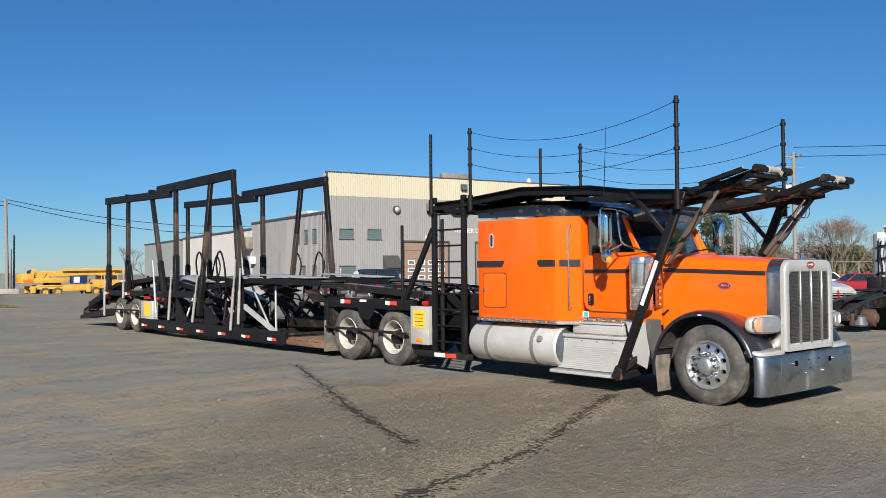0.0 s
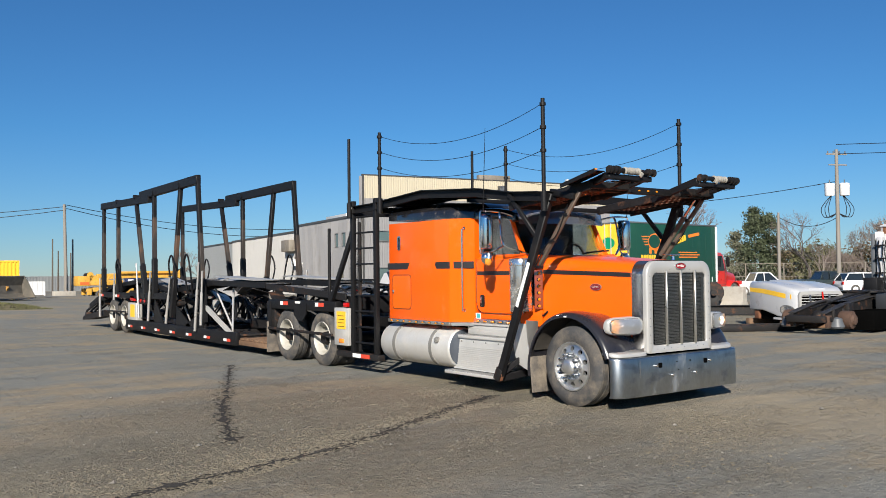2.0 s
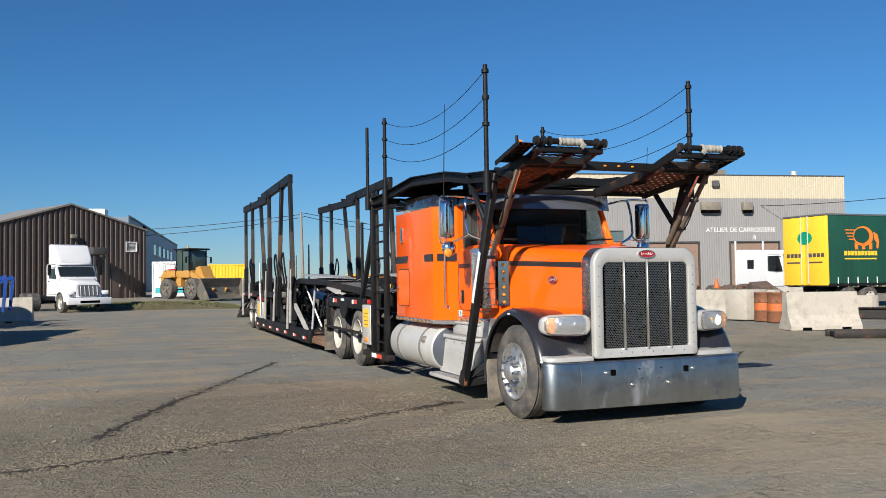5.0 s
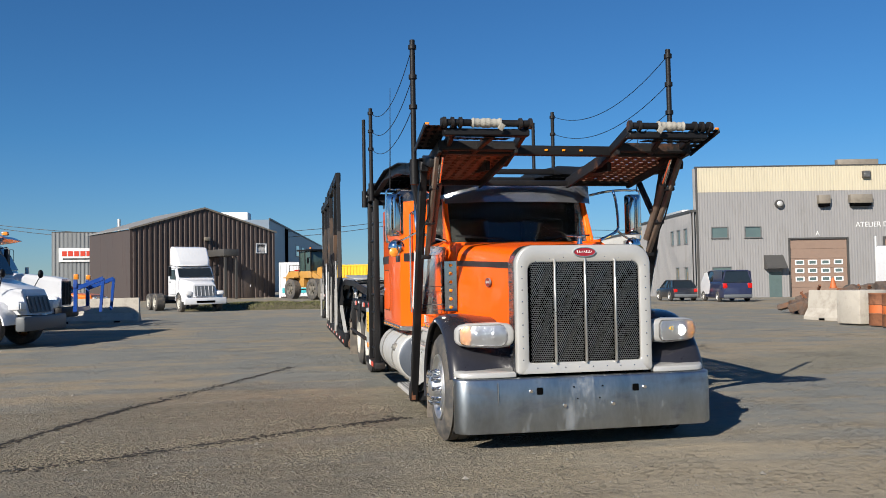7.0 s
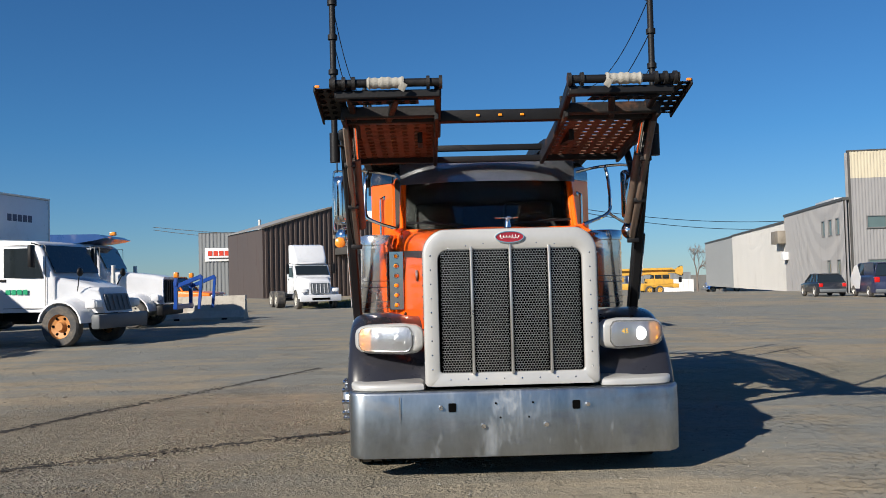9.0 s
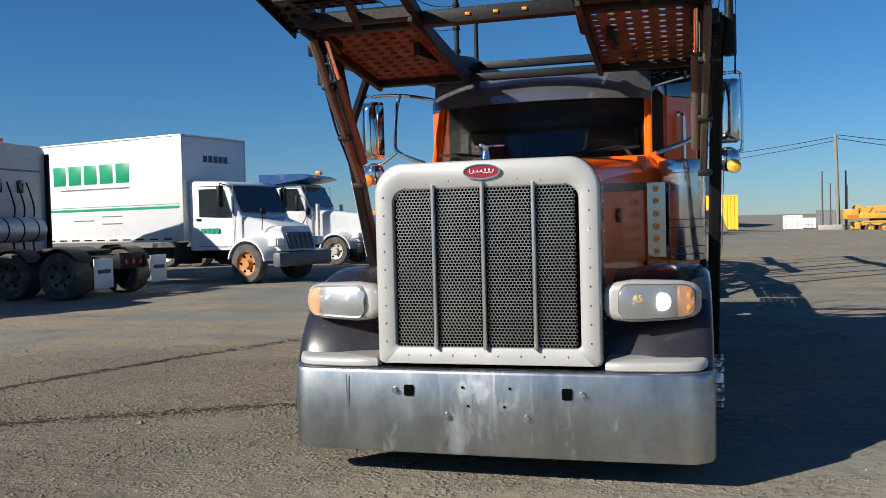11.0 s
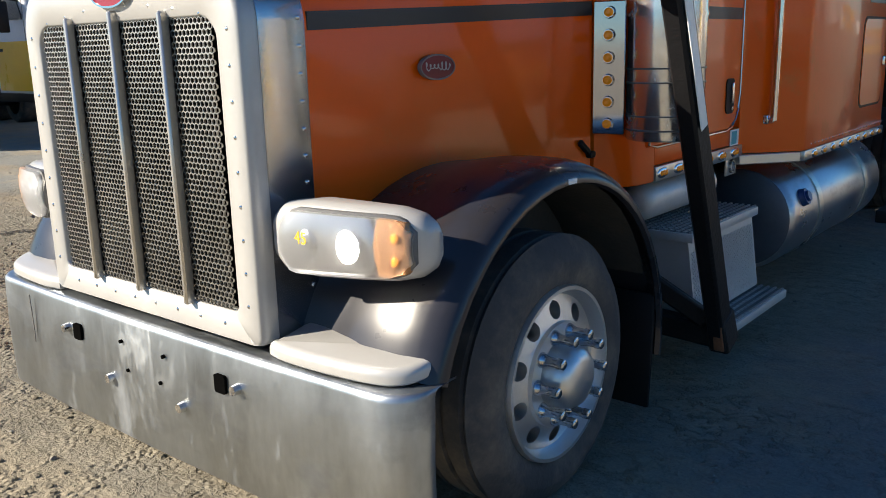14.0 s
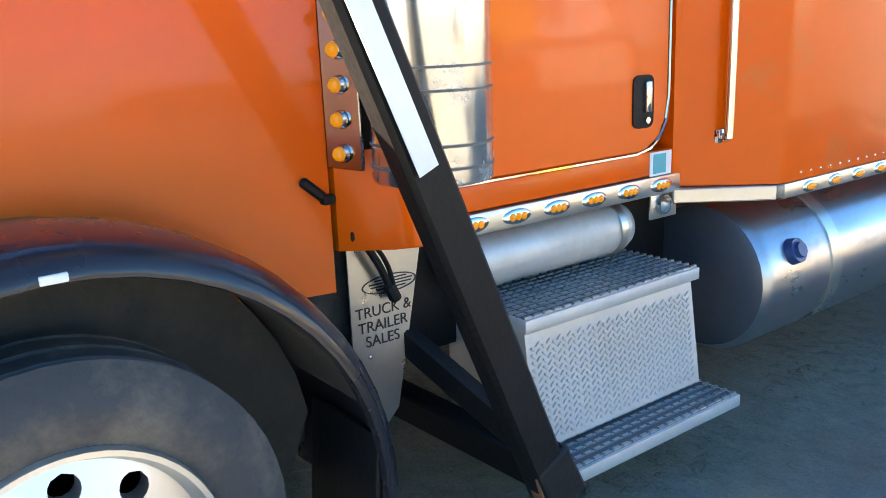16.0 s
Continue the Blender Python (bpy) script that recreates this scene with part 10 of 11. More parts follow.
    # traffic cone on a barrier
    C = thing("traffic_cone", (25.55, 23.7, 0.985), "orange traffic cone standing on a concrete barrier", "cone")
    part("cone_body", lathe(B(), [(0.02, 0.12), (0.35, 0.03), (0.36, 0.001)], (0, 0, 0), "z", 16), ORBAND, C)
    part("cone_base", bx(B(), -0.1, 0.1, -0.1, 0.1, 0, 0.02), ORBAND, C)
    # white tractor cab roof behind
    T = thing("white_tractor", (39.0, 32.2, gz(36, 33)), "white sleeper tractor parked behind the scrap heap", "truck", rz=2)
    lorry_nose(T, WHITE2, TINTG, TINTG, hood_w=1.2, zc=1.75, hood_len=1.6, cab_len=1.7, zroof=2.75, w=1.12, bonnet_z=1.45, slant=0.6)
    part("sleeper", loft(B(), [sec(3.0, -1.15, 1.15, 0.95, 2.9, 0.15), sec(5.4, -1.15, 1.15, 0.95, 3.0, 0.15)]), WHITE2, T)
    for s in (-1, 1):
        part("side_window", bx(B(), s * 1.15, s * 1.16, 4.0, 4.5, 1.9, 2.4), GLASSD, T)
        part("stack", cyl(B(), (s * 1.0, 5.6, 1.0), (s * 1.0, 5.6, 3.5), 0.07, seg=12), ALU, T)
    chassis(T, 1.0, 8.4, (6.3, 7.6))


ORBAND = mat("faded_orange_paint", (0.5, 0.12, 0.03), 0.6, vary=0.25, dirt=RUST, dirt_amt=0.4)
RUBBLE = mat("dark_rubble", (0.1, 0.075, 0.06), 0.9, vary=0.5, scale=5, dirt=RUST, dirt_amt=0.5, bump=0.4)
barriers()


def crane_truck():
    """Telescopic crane on a long carrier; the boom head is at y = 0, the counterweight at y = 14.8."""
    T = thing("crane_truck", (45.2, 123.4, gz(40, 123)), "yellow hydraulic truck crane parked far across the yard", "crane", rz=92)
    Y = CRANEY
    ca = part("carrier", bx(B(), -1.25, 1.25, 1.6, 13.6, 0.95, 1.4, 0.05), Y, T, "yellow carrier frame")
    part("deck_plate", bx(B(), -1.3, 1.3, 5.6, 9.6, 0.7, 1.55, 0.04), Y, ca)
    part("front_bumper", bx(B(), -1.3, 1.3, 0.9, 1.7, 0.85, 1.45, 0.06), Y, ca)
    part("fender", bx(B(), -1.32, 1.32, 2.6, 5.7, 1.3, 1.52, 0.05), Y, ca)
    part("fender", bx(B(), -1.32, 1.32, 9.4, 12.8, 1.3, 1.52, 0.05), Y, ca)
    cb = part("driver_cab", loft(B(), [sec(1.7, -1.3, 1.3, 1.4, 2.05, 0.08), sec(1.9, -1.3, 1.3, 1.4, 2.15, 0.08), sec(5.2, -1.3, 1.3, 1.4, 2.2, 0.08)]), Y, T, "low yellow driver cab")
    part("cab_glass", bx(B(), -1.2, 1.2, 2.2, 4.4, 2.15, 2.75, 0.04), GLASSD, cb)
    part("cab_roof", bx(B(), -1.25, 1.25, 2.1, 4.5, 2.751, 2.85, 0.03), Y, cb)
    for y in (2.2, 3.3, 4.4):
        part("cab_pillar", bx(B(), -1.22, -1.18, y - 0.05, y + 0.05, 2.15, 2.76), Y, cb)
    for y in (3.7, 5.2, 10.3, 11.9):
        for s in (-1, 1):
            simple_wheel(T, s * 1.1, y, 0.6, 0.5, CRANEY)
    part("turntable", cyl(B(), (0, 10.6, 1.5), (0, 10.6, 1.8), 1.1, seg=24), BLACKF, T)
    tu = part("upper_frame", bx(B(), -1.2, 1.2, 8.8, 13.6, 1.8, 2.5, 0.08), Y, T, "yellow revolving upper frame")
    part("counterweight", bx(B(), -1.25, 1.25, 13.2, 14.8, 1.75, 3.1, 0.12), Y, tu)
    part("decal", bx(B(), -1.27, -1.251, 13.4, 14.6, 1.9, 2.3), ORBAND2, tu, "faded orange warning patch")
    for y, z in ((12.6, 2.75), (11.7, 2.7), (13.2, 3.2)):
        part("winch_drum", cyl(B(), (-1.0, y, z), (1.0, y, z), 0.34, seg=18), BLACKR, tu)
        part("drum_flange", cyl(B(), (-1.05, y, z), (-1.0, y, z), 0.45, seg=18), Y, tu)
    for y in (10.9, 12.2, 13.7):
        part("side_frame", beam(B(), (-1.1, y, 2.5), (-1.1, y - 0.5, 3.3), 0.12, 0.3, 0.02), Y, tu)
    op = part("operator_cab", bx(B(), -1.3, -0.3, 6.4, 8.4, 1.65, 2.75, 0.06), NAVYL, T, "dark blue operator cab")
    part("cab_panel", bx(B(), -1.32, -1.301, 7.4, 8.2, 1.8, 2.6), WHITE2, op)
    bo = part("boom", beam(B(), (0.2, 12.0, 3.0), (0.2, 2.2, 3.25), 0.7, 0.75, 0.04), Y, T, "telescopic boom")
    part("boom_section", beam(B(), (0.2, 2.2, 3.24), (0.2, 0.9, 3.27), 0.58, 0.6, 0.03), Y, bo)
    part("boom_collar", beam(B(), (0.2, 2.35, 3.25), (0.2, 2.1, 3.25), 0.78, 0.84, 0.02), Y, bo)
    part("lift_ram", cyl(B(), (0.2, 9.6, 2.0), (0.2, 5.6, 2.85), 0.16, seg=14), WHITECYL, bo)
    hd = part("boom_head", slab(B(), [(0.9, 3.5), (0.9, 2.9), (0.1, 2.6), (-0.1, 3.0), (-0.1, 3.9), (0.2, 3.95)], 0.1, "x", -0.2), Y, bo, smooth=False)
    part("head_plate", slab(B(), [(0.9, 3.5), (0.9, 2.9), (0.1, 2.6), (-0.1, 3.0), (-0.1, 3.9), (0.2, 3.95)], 0.1, "x", 0.5), Y, hd, smooth=False)
    for z in (2.8, 3.75):
        part("sheave", cyl(B(), (-0.1, 0.1, z), (0.5, 0.1, z), 0.26, seg=16), BLACKF, hd)
    part("jib", beam(B(), (-0.5, 9.5, 3.55), (-0.5, 1.5, 3.6), 0.12, 0.3, 0.02), Y, bo)
    part("hook_block", bx(B(), 0.0, 0.4, 0.0, 0.4, 1.6, 2.4, 0.08), BLACKF, hd)
    for y in (6.2, 13.4):
        for s in (-1, 1):
            o = part("outrigger", bx(B(), s * 1.1, s * 1.45, y - 0.3, y + 0.3, 0.5, 1.4, 0.04), Y, T)
            part("jack", cyl(B(), (s * 1.3, y, 0.05), (s * 1.3, y, 0.6), 0.12, seg=12), BLACKR, o)
    solo("concrete_block", bx(B(), -1.4, 1.4, -0.5, 0.5, 0, 0.8, 0.05), CONC, "grey concrete block beside the crane", "block", (28.6, 121.5, gz(28, 121)), rz=5)


CRANEY = mat("faded_crane_paint", (0.62, 0.34, 0.05), 0.5, vary=0.2, scale=1.5, dirt=(0.3, 0.19, 0.08), dirt_amt=0.35, dirt_scale=2)
ORBAND2 = mat("faded_orange_patch", (0.6, 0.14, 0.03), 0.6, vary=0.2)
crane_truck()


def containers():
    def cont(name, at, rz, L, h, m, label):
        T = thing(name, at, label, "container", rz=rz)
        for a, r in (((-1.22, 0, 0), 0),):
            part("front", bmesh_shift(ribbed(B(), L, 0.1, h, 0.28, 0.035), (0, 0, 0)), m, T, smooth=False)
        part("container_body", bx(B(), 0, L, 0.02, 2.4, 0.1, h - 0.02), m, T, smooth=False)
        for x in (0, L):
            part("corner_post", bx(B(), x - 0.06, x + 0.06, -0.05, 0.06, 0, h), m, T)
        part("top_rail", bx(B(), 0, L, -0.05, 0.05, h - 0.12, h + 0.01), m, T)
        return T
    c = cont("storage_container", (7.2, 70.3, gz(7, 70)), -6, 2.9, 2.9, SIGNW, "white container with faded red and teal markings")
    part("marking", bx(B(), 1.2, 2.0, -0.06, -0.05, 1.0, 2.3), REDL, c)
    part("marking", bx(B(), 0.2, 2.6, -0.06, -0.05, 0.4, 0.8), TEAL, c)
    cont("storage_container", (12.0, 75.2, gz(13, 75)), -4, 3.0, 2.9, YELLOWD, "bright yellow container beside the loader")
    for x, y, L, h, m, lb in ((58.0, 142.0, 9.0, 2.7, SIGNW, "white trailer box far across the yard"), (48.5, 146, 5.0, 2.2, SIGNW, "white tank trailer far across the yard"), (22.0, 110, 1.9, 1.7, SIGNW, "white tank standing far off"), (27.5, 150.0, 3.0, 1.7, SIGNW, "white container far across the yard"), (36, 190, 30, 3.2, GREYPAN, "long low grey hall on the horizon")):
        cont("storage_container" if L < 20 else "far_hall", (x, y, gz(x, y)), 0, L, h, m, lb)
    T = thing("blue_truck", (54.5, 143, gz(54, 143)), "small blue truck far across the yard", "truck", rz=-90)
    lorry_nose(T, paint("blue_truck_paint", (0.03, 0.12, 0.4)), TINTG, TINTG)
    chassis(T, 1, 6, (5,))


containers()


# ---- poles, wires, fence ----
POLEW = mat("weathered_pole_wood", (0.22, 0.2, 0.175), 0.85, vary=0.2, scale=4, stretch=(1, 1, 0.1), bump=0.3)
POLED = mat("dark_pole_wood", (0.09, 0.075, 0.06), 0.85, vary=0.2, scale=4, stretch=(1, 1, 0.1))


def pole(x, y, h, r=0.16, m=POLEW, lean=0.0, label="weathered wooden utility pole beyond the yard"):
    T = thing("utility_pole", (x, y, gz(x, y) - 0.3), label, "pole", group="utility poles")
    part("shaft", cyl(B(), (0, 0, 0), (lean, 0, h), r, r * 0.7, 12), m, T)
    return T


pole(31.2, 132, 13.8, 0.28, lean=-0.3)
pole(32.4, 133.5, 8.8, 0.16)
pole(28.7, 129, 8.5, 0.12, POLED)
pole(30.3, 133, 7.0, 0.12, POLED)
pole(33.6, 140, 7.0, 0.12, POLED)
pole(69.0, 41.2, 7.0, 0.16)
pole(78.3, 47.1, 8.0, 0.14)
T = pole(70.9, 36.9, 12.3, 0.19, label="utility pole with two grey transformers and wires")
part("cross_arm", beam(B(), (-0.9, 0.4, 11.9), (0.9, -0.4, 11.9), 0.1, 0.12, 0.01), POLEW, T)
part("cross_arm", beam(B(), (-0.7, 0.3, 11.0), (0.9, -0.4, 11.0), 0.08, 0.1, 0.01), POLEW, T)
for sx in (-1, 1):
    tr = part("transformer", lathe(B(), [(8.4, 0.001), (8.4, 0.36), (8.5, 0.4), (9.4, 0.4), (9.45, 0.36), (9.5, 0.001)], (sx * 0.42, -sx * 0.42, 0), "z", 20), SIGNW, T, "pale grey transformer can")
    part("bushing", cyl(B(), (sx * 0.42, -sx * 0.42, 9.5), (sx * 0.42, -sx * 0.42, 9.75), 0.05, seg=8), TINTG, tr)
    for k in range(3):
        a = sx * (0.5 + 0.2 * k)
        part("loop_wire", pipe(B(), smooth_line([(sx * 0.3, -sx * 0.3, 8.5), (a, -a, 7.4), (a * 0.8, -a * 0.8, 6.6), (0.1 * sx, -0.1 * sx, 6.9)], 6), 0.03, 6), BLACKF, T)
for k in range(4):
    part("insulator", cyl(B(), (-0.75 + 0.5 * k, 0.33 - 0.22 * k, 11.95), (-0.75 + 0.5 * k, 0.33 - 0.22 * k, 12.15), 0.06, seg=8), TINTG, T)


def wire(a, b, sag, r=0.03):
    a, b = Vector(a), Vector(b)
    pts = [a.lerp(b, t) - Vector((0, 0, sag * 4 * t * (1 - t))) for t in [i / 20 for i in range(21)]]
    solo("overhead_wire", pipe(B(), pts, r, 5), BLACKF, "black overhead wire hung between poles", "wire", group="overhead wires")


for dz in (0, 0.5):
    wire((70.9, 36.9, 12.1 - dz * 1.6), (120, -40, 13 - dz), 1.0)
    wire((31.2, 132, 12.2 - dz), (95, 150, 12.6 - dz * 2), 2.6 + dz, 0.05)
    wire((31.2, 132, 12.0 - dz), (-40, 150, 12 - dz), 2.5 + dz, 0.05)
wire((70.9, 36.9, 9.0), (60, 70, 8.5), 1.0)
wire((70.9, 36.9, 6.0), (69.0, 41.2, 6.2), 0.8)


def fence():
    a, b = Vector((70, 62, 0)), Vector((92, 10, 0))
    n = 16
    T = thing("chain_link_fence", (81, 36, gz(81, 36)), "grey chain-link fence along the yard edge", "fence")
    d = b - a
    for k in range(n + 1):
        p = a + d * k / n - Vector((81, 36, 0))
        part("post", cyl(B(), p, p + Vector((0, 0, 2.6)), 0.06, seg=8), VENTM, T)
    for z in (0.15, 1.3, 2.55):
        part("rail", beam(B(), a - Vector((81, 36, -z)), b - Vector((81, 36, -z)), 0.05, 0.05, 0), VENTM, T)
    bm = B()
    L = d.length
    u = d.normalized()
    k = 0.0
    while k < L:
        p = a + u * k - Vector((81, 36, 0))
        for s in (-1, 1):
            q = p + u * s * 1.2 + Vector((0, 0, 2.5))
            beam(bm, p + Vector((0, 0, 0.15)), q, 0.014, 0.014, 0)
        k += 0.35
    tagged(part("wire_mesh", bm, VENTM, T, smooth=False), kind="stuff")


fence()


# ---- trees, grass ----
BARK = mat("grey_bark", (0.16, 0.13, 0.11), 0.9, vary=0.3, scale=6, bump=0.4)
TWIG = mat("bare_twigs", (0.165, 0.135, 0.12), 0.9, vary=0.3)
BUDS = mat("brown_spring_buds", (0.21, 0.15, 0.1), 0.9, vary=0.4, scale=2)
NEEDLE = mat("conifer_needles", (0.055, 0.07, 0.034), 0.8, vary=0.4, scale=1.5)
HEDGE = mat("dull_evergreen", (0.10, 0.098, 0.045), 0.85, vary=0.4, scale=1.0)
OLIVE = mat("pale_olive_leaves", (0.14, 0.14, 0.09), 0.85, vary=0.35, scale=1.5)
BROWNH = mat("brownish_shrub", (0.12, 0.095, 0.055), 0.9, vary=0.35, scale=1.2)
GRASS = mat("dry_spring_grass", (0.105, 0.105, 0.042), 0.9, vary=0.35, scale=2)


def limb(bm, a, b, r0, r1):
    d = (b - a).normalized()
    s = d.cross(Vector((0.3, 0.5, 0.81))).normalized()
    u = s.cross(d)
    k = 5 if r0 > 0.03 else 3
    rr = [[bm.verts.new(p + (s * math.cos(2 * math.pi * i / k) + u * math.sin(2 * math.pi * i / k)) * r) for i in range(k)] for p, r in ((a, r0), (b, r1))]
    for i in range(k):
        j = (i + 1) % k
        bm.faces.new((rr[0][i], rr[0][j], rr[1][j], rr[1][i]))


def bare_tree(x, y, h, seed, label, spread=0.55, buds=0, depth=6):
    rnd = random.Random(seed)
    T = thing("bare_tree", (x, y, gz(x, y) - 0.1), label, "tree", group="trees beyond the fence")
    trunk, crown, bud = B(), B(), B()

    def grow(p, d, ln, r, lv):
        q = p + d * ln
        limb(trunk if lv < 2 else crown, p, q, r, r * 0.72)
        if lv >= depth:
            if buds:
                for _ in range(buds):
                    c = q + Vector((rnd.gauss(0, 1), rnd.gauss(0, 1), rnd.gauss(0, 1))) * h * 0.02
                    s = h * rnd.uniform(0.006, 0.014)
                    e = Vector((rnd.gauss(0, 1), rnd.gauss(0, 1), rnd.gauss(0, 1))).normalized() * s
                    f = Vector((rnd.gauss(0, 1), rnd.gauss(0, 1), rnd.gauss(0, 1))).normalized() * s
                    bud.faces.new([bud.verts.new(v) for v in (c - e, c + f, c + e)])
            return
        for _ in range(2 if lv == 0 else rnd.choice((2, 3, 3))):
            ax = Vector((rnd.gauss(0, 1), rnd.gauss(0, 1), rnd.gauss(0, 0.6)))
            nd = (d + ax.normalized() * rnd.uniform(spread * 0.6, spread * 1.3) + Vector((0, 0, 0.12))).normalized()
            grow(q, nd, ln * rnd.uniform(0.62, 0.86), r * 0.62, lv + 1)
    grow(Vector((0, 0, 0)), Vector((rnd.uniform(-.05, .05), rnd.uniform(-.05, .05), 1)).normalized(), h * 0.24, h * 0.022, 0)
    part("trunk", trunk, BARK, T)
    part("crown", crown, TWIG, T, smooth=False)
    if buds:
        part("buds", bud, BUDS, T, smooth=False)
    else:
        bud.free()


def wide_tree(x, y, h, w, seed, label, buds=3):
    """Many stems fanning out from a short trunk into a dense rounded crown of fine twigs."""
    rnd = random.Random(seed)
    T = thing("bare_tree", (x, y, gz(x, y) - 0.1), label, "tree", group="trees beyond the fence")
    trunk, crown, bud = B(), B(), B()

    def inside(p):
        return (p.x / w) ** 2 + (p.y / w) ** 2 + ((p.z - h * 0.45) / (h * 0.55)) ** 2 < 1.0 + rnd.uniform(-0.12, 0.12)

    def grow(p, d, ln, r, lv):
        q = p + d * ln
        if lv > 1 and not inside(q):
            return
        limb(trunk if lv < 2 else crown, p, q, r, r * 0.75)
        if lv > 3:
            for _ in range(buds):
                c0 = q + Vector((rnd.gauss(0, 1), rnd.gauss(0, 1), rnd.gauss(0, 1))) * h * 0.022
                e = Vector((rnd.gauss(0, 1), rnd.gauss(0, 1), rnd.gauss(0, 1))).normalized() * h * rnd.uniform(0.004, 0.01)
                f = Vector((rnd.gauss(0, 1), rnd.gauss(0, 1), rnd.gauss(0, 1))).normalized() * h * rnd.uniform(0.004, 0.01)
                bud.faces.new([bud.verts.new(v) for v in (c0 - e, c0 + f, c0 + e)])
        if lv >= 7:
            return
        for _ in range(rnd.choice((2, 2, 3))):
            ax = Vector((rnd.gauss(0, 1), rnd.gauss(0, 1), rnd.gauss(0, 0.5))).normalized()
            nd = (d + ax * rnd.uniform(0.25, 0.6) + Vector((0, 0, 0.08))).normalized()
            grow(q, nd, ln * rnd.uniform(0.75, 0.95), max(0.012, r * 0.66), lv + 1)
    for k in range(7):
        a = 2 * math.pi * k / 7 + rnd.uniform(-0.3, 0.3)
        lean = rnd.uniform(0.25, 0.95)
        grow(Vector((0.2 * math.cos(a), 0.2 * math.sin(a), 0)), Vector((lean * math.cos(a), lean * math.sin(a), 1)).normalized(), h * 0.2, h * 0.013, 0)
    part("trunk", trunk, BARK, T)
    part("crown", crown, TWIG, T, smooth=False)
    part("buds", bud, BUDS, T, smooth=False)


def conifer(x, y, h, w, seed, m=NEEDLE, label="dark green conifer beyond the fence", n=2600, name="conifer", leaf=1.7, dome=False):
    rnd = random.Random(seed)
    T = thing(name, (x, y, gz(x, y) - 0.1), label, "tree", group="trees beyond the fence")
    part("trunk", cyl(B(), (0, 0, 0), (0, 0, h * 0.9), h * 0.02, 0.02, 8), BARK, T)
    tufts = []
    for k in range(70):
        t = rnd.random()
        a = rnd.uniform(0, 2 * math.pi)
        prof = math.sqrt(max(0.0, 1 - (max(0.0, t - 0.3) / 0.72) ** 2)) if dome else (1 - t) ** 0.6
        rad = w * prof * rnd.uniform(0.55, 1.0)
        tufts.append((Vector((rad * math.cos(a), rad * math.sin(a), h * (0.05 + 0.88 * t))), w * rnd.uniform(0.12, 0.3)))
    bm = B()
    for k in range(n):
        c0, sp = tufts[k % 70]
        c = c0 + Vector((rnd.gauss(0, 1), rnd.gauss(0, 1), rnd.gauss(0, 0.8))) * sp * 0.8
        c.z = max(c.z, 0.05)
        s = leaf * h * rnd.uniform(0.010, 0.022)
        e = Vector((rnd.gauss(0, 1), rnd.gauss(0, 1), rnd.gauss(0, 1))).normalized() * s
        f = Vector((rnd.gauss(0, 1), rnd.gauss(0, 1), rnd.gauss(0, 1))).normalized() * s * 0.6
        bm.faces.new([bm.verts.new(v) for v in (c - e, c + f, c + e, c - f)])
    part("crown", bm, m, T, smooth=False)


conifer(78.3, 49.8, 8.9, 1.9, 1, n=9000, leaf=1.0, label="tall dark green conifer beyond the fence")
conifer(81.8, 50.4, 8.5, 1.45, 2, n=7000, leaf=1.0, label="slender dark green conifer beyond the fence")
conifer(77.3, 51.3, 6.4, 1.5, 5, OLIVE, n=6000, leaf=1.1, label="low olive green evergreen beyond the fence")
bare_tree(80.5, 45.2, 8.6, 3, "bare grey tree beyond the fence", 0.75, depth=7)
bare_tree(78.0, 42.5, 6.6, 8, "bare grey shrub tree beyond the fence", 0.8, depth=7)
wide_tree(97.7, 46.0, 8.3, 4.6, 4, "wide bare tree with brown spring buds")
wide_tree(84.5, 44.3, 4.0, 2.3, 31, "low pale brush beyond the fence", 2)
bare_tree(91.2, 67.6, 12.8, 6, "bare tree rising behind the truck", 0.6)
bare_tree(60, 165, 11, 7, "pale bare tree far across the yard", 0.6, 1)
bare_tree(66, 170, 9.5, 17, "pale bare tree far across the yard", 0.6, 1)
for i, (x, y, h, w) in enumerate(((80, 71.4, 8.6, 1.5), (84, 72.4, 8.0, 1.2), (87, 70.4, 8.2, 1.5), (76.5, 72.4, 8.4, 1.6))):
    conifer(x, y, h, w, 20 + i, n=1500, label="dark conifer rising behind the truck")
for i in range(16):
    conifer(104 + 0.5 * i, 62 - 3.4 * i, 4.7 + 0.8 * math.sin(i * 2.3), 3.4, 40 + i, HEDGE if i % 3 else BROWNH, "dull olive evergreen in the far hedge row" if i % 3 else "brownish shrub in the far hedge row", 4200, "hedge_tree", 2.7, True)


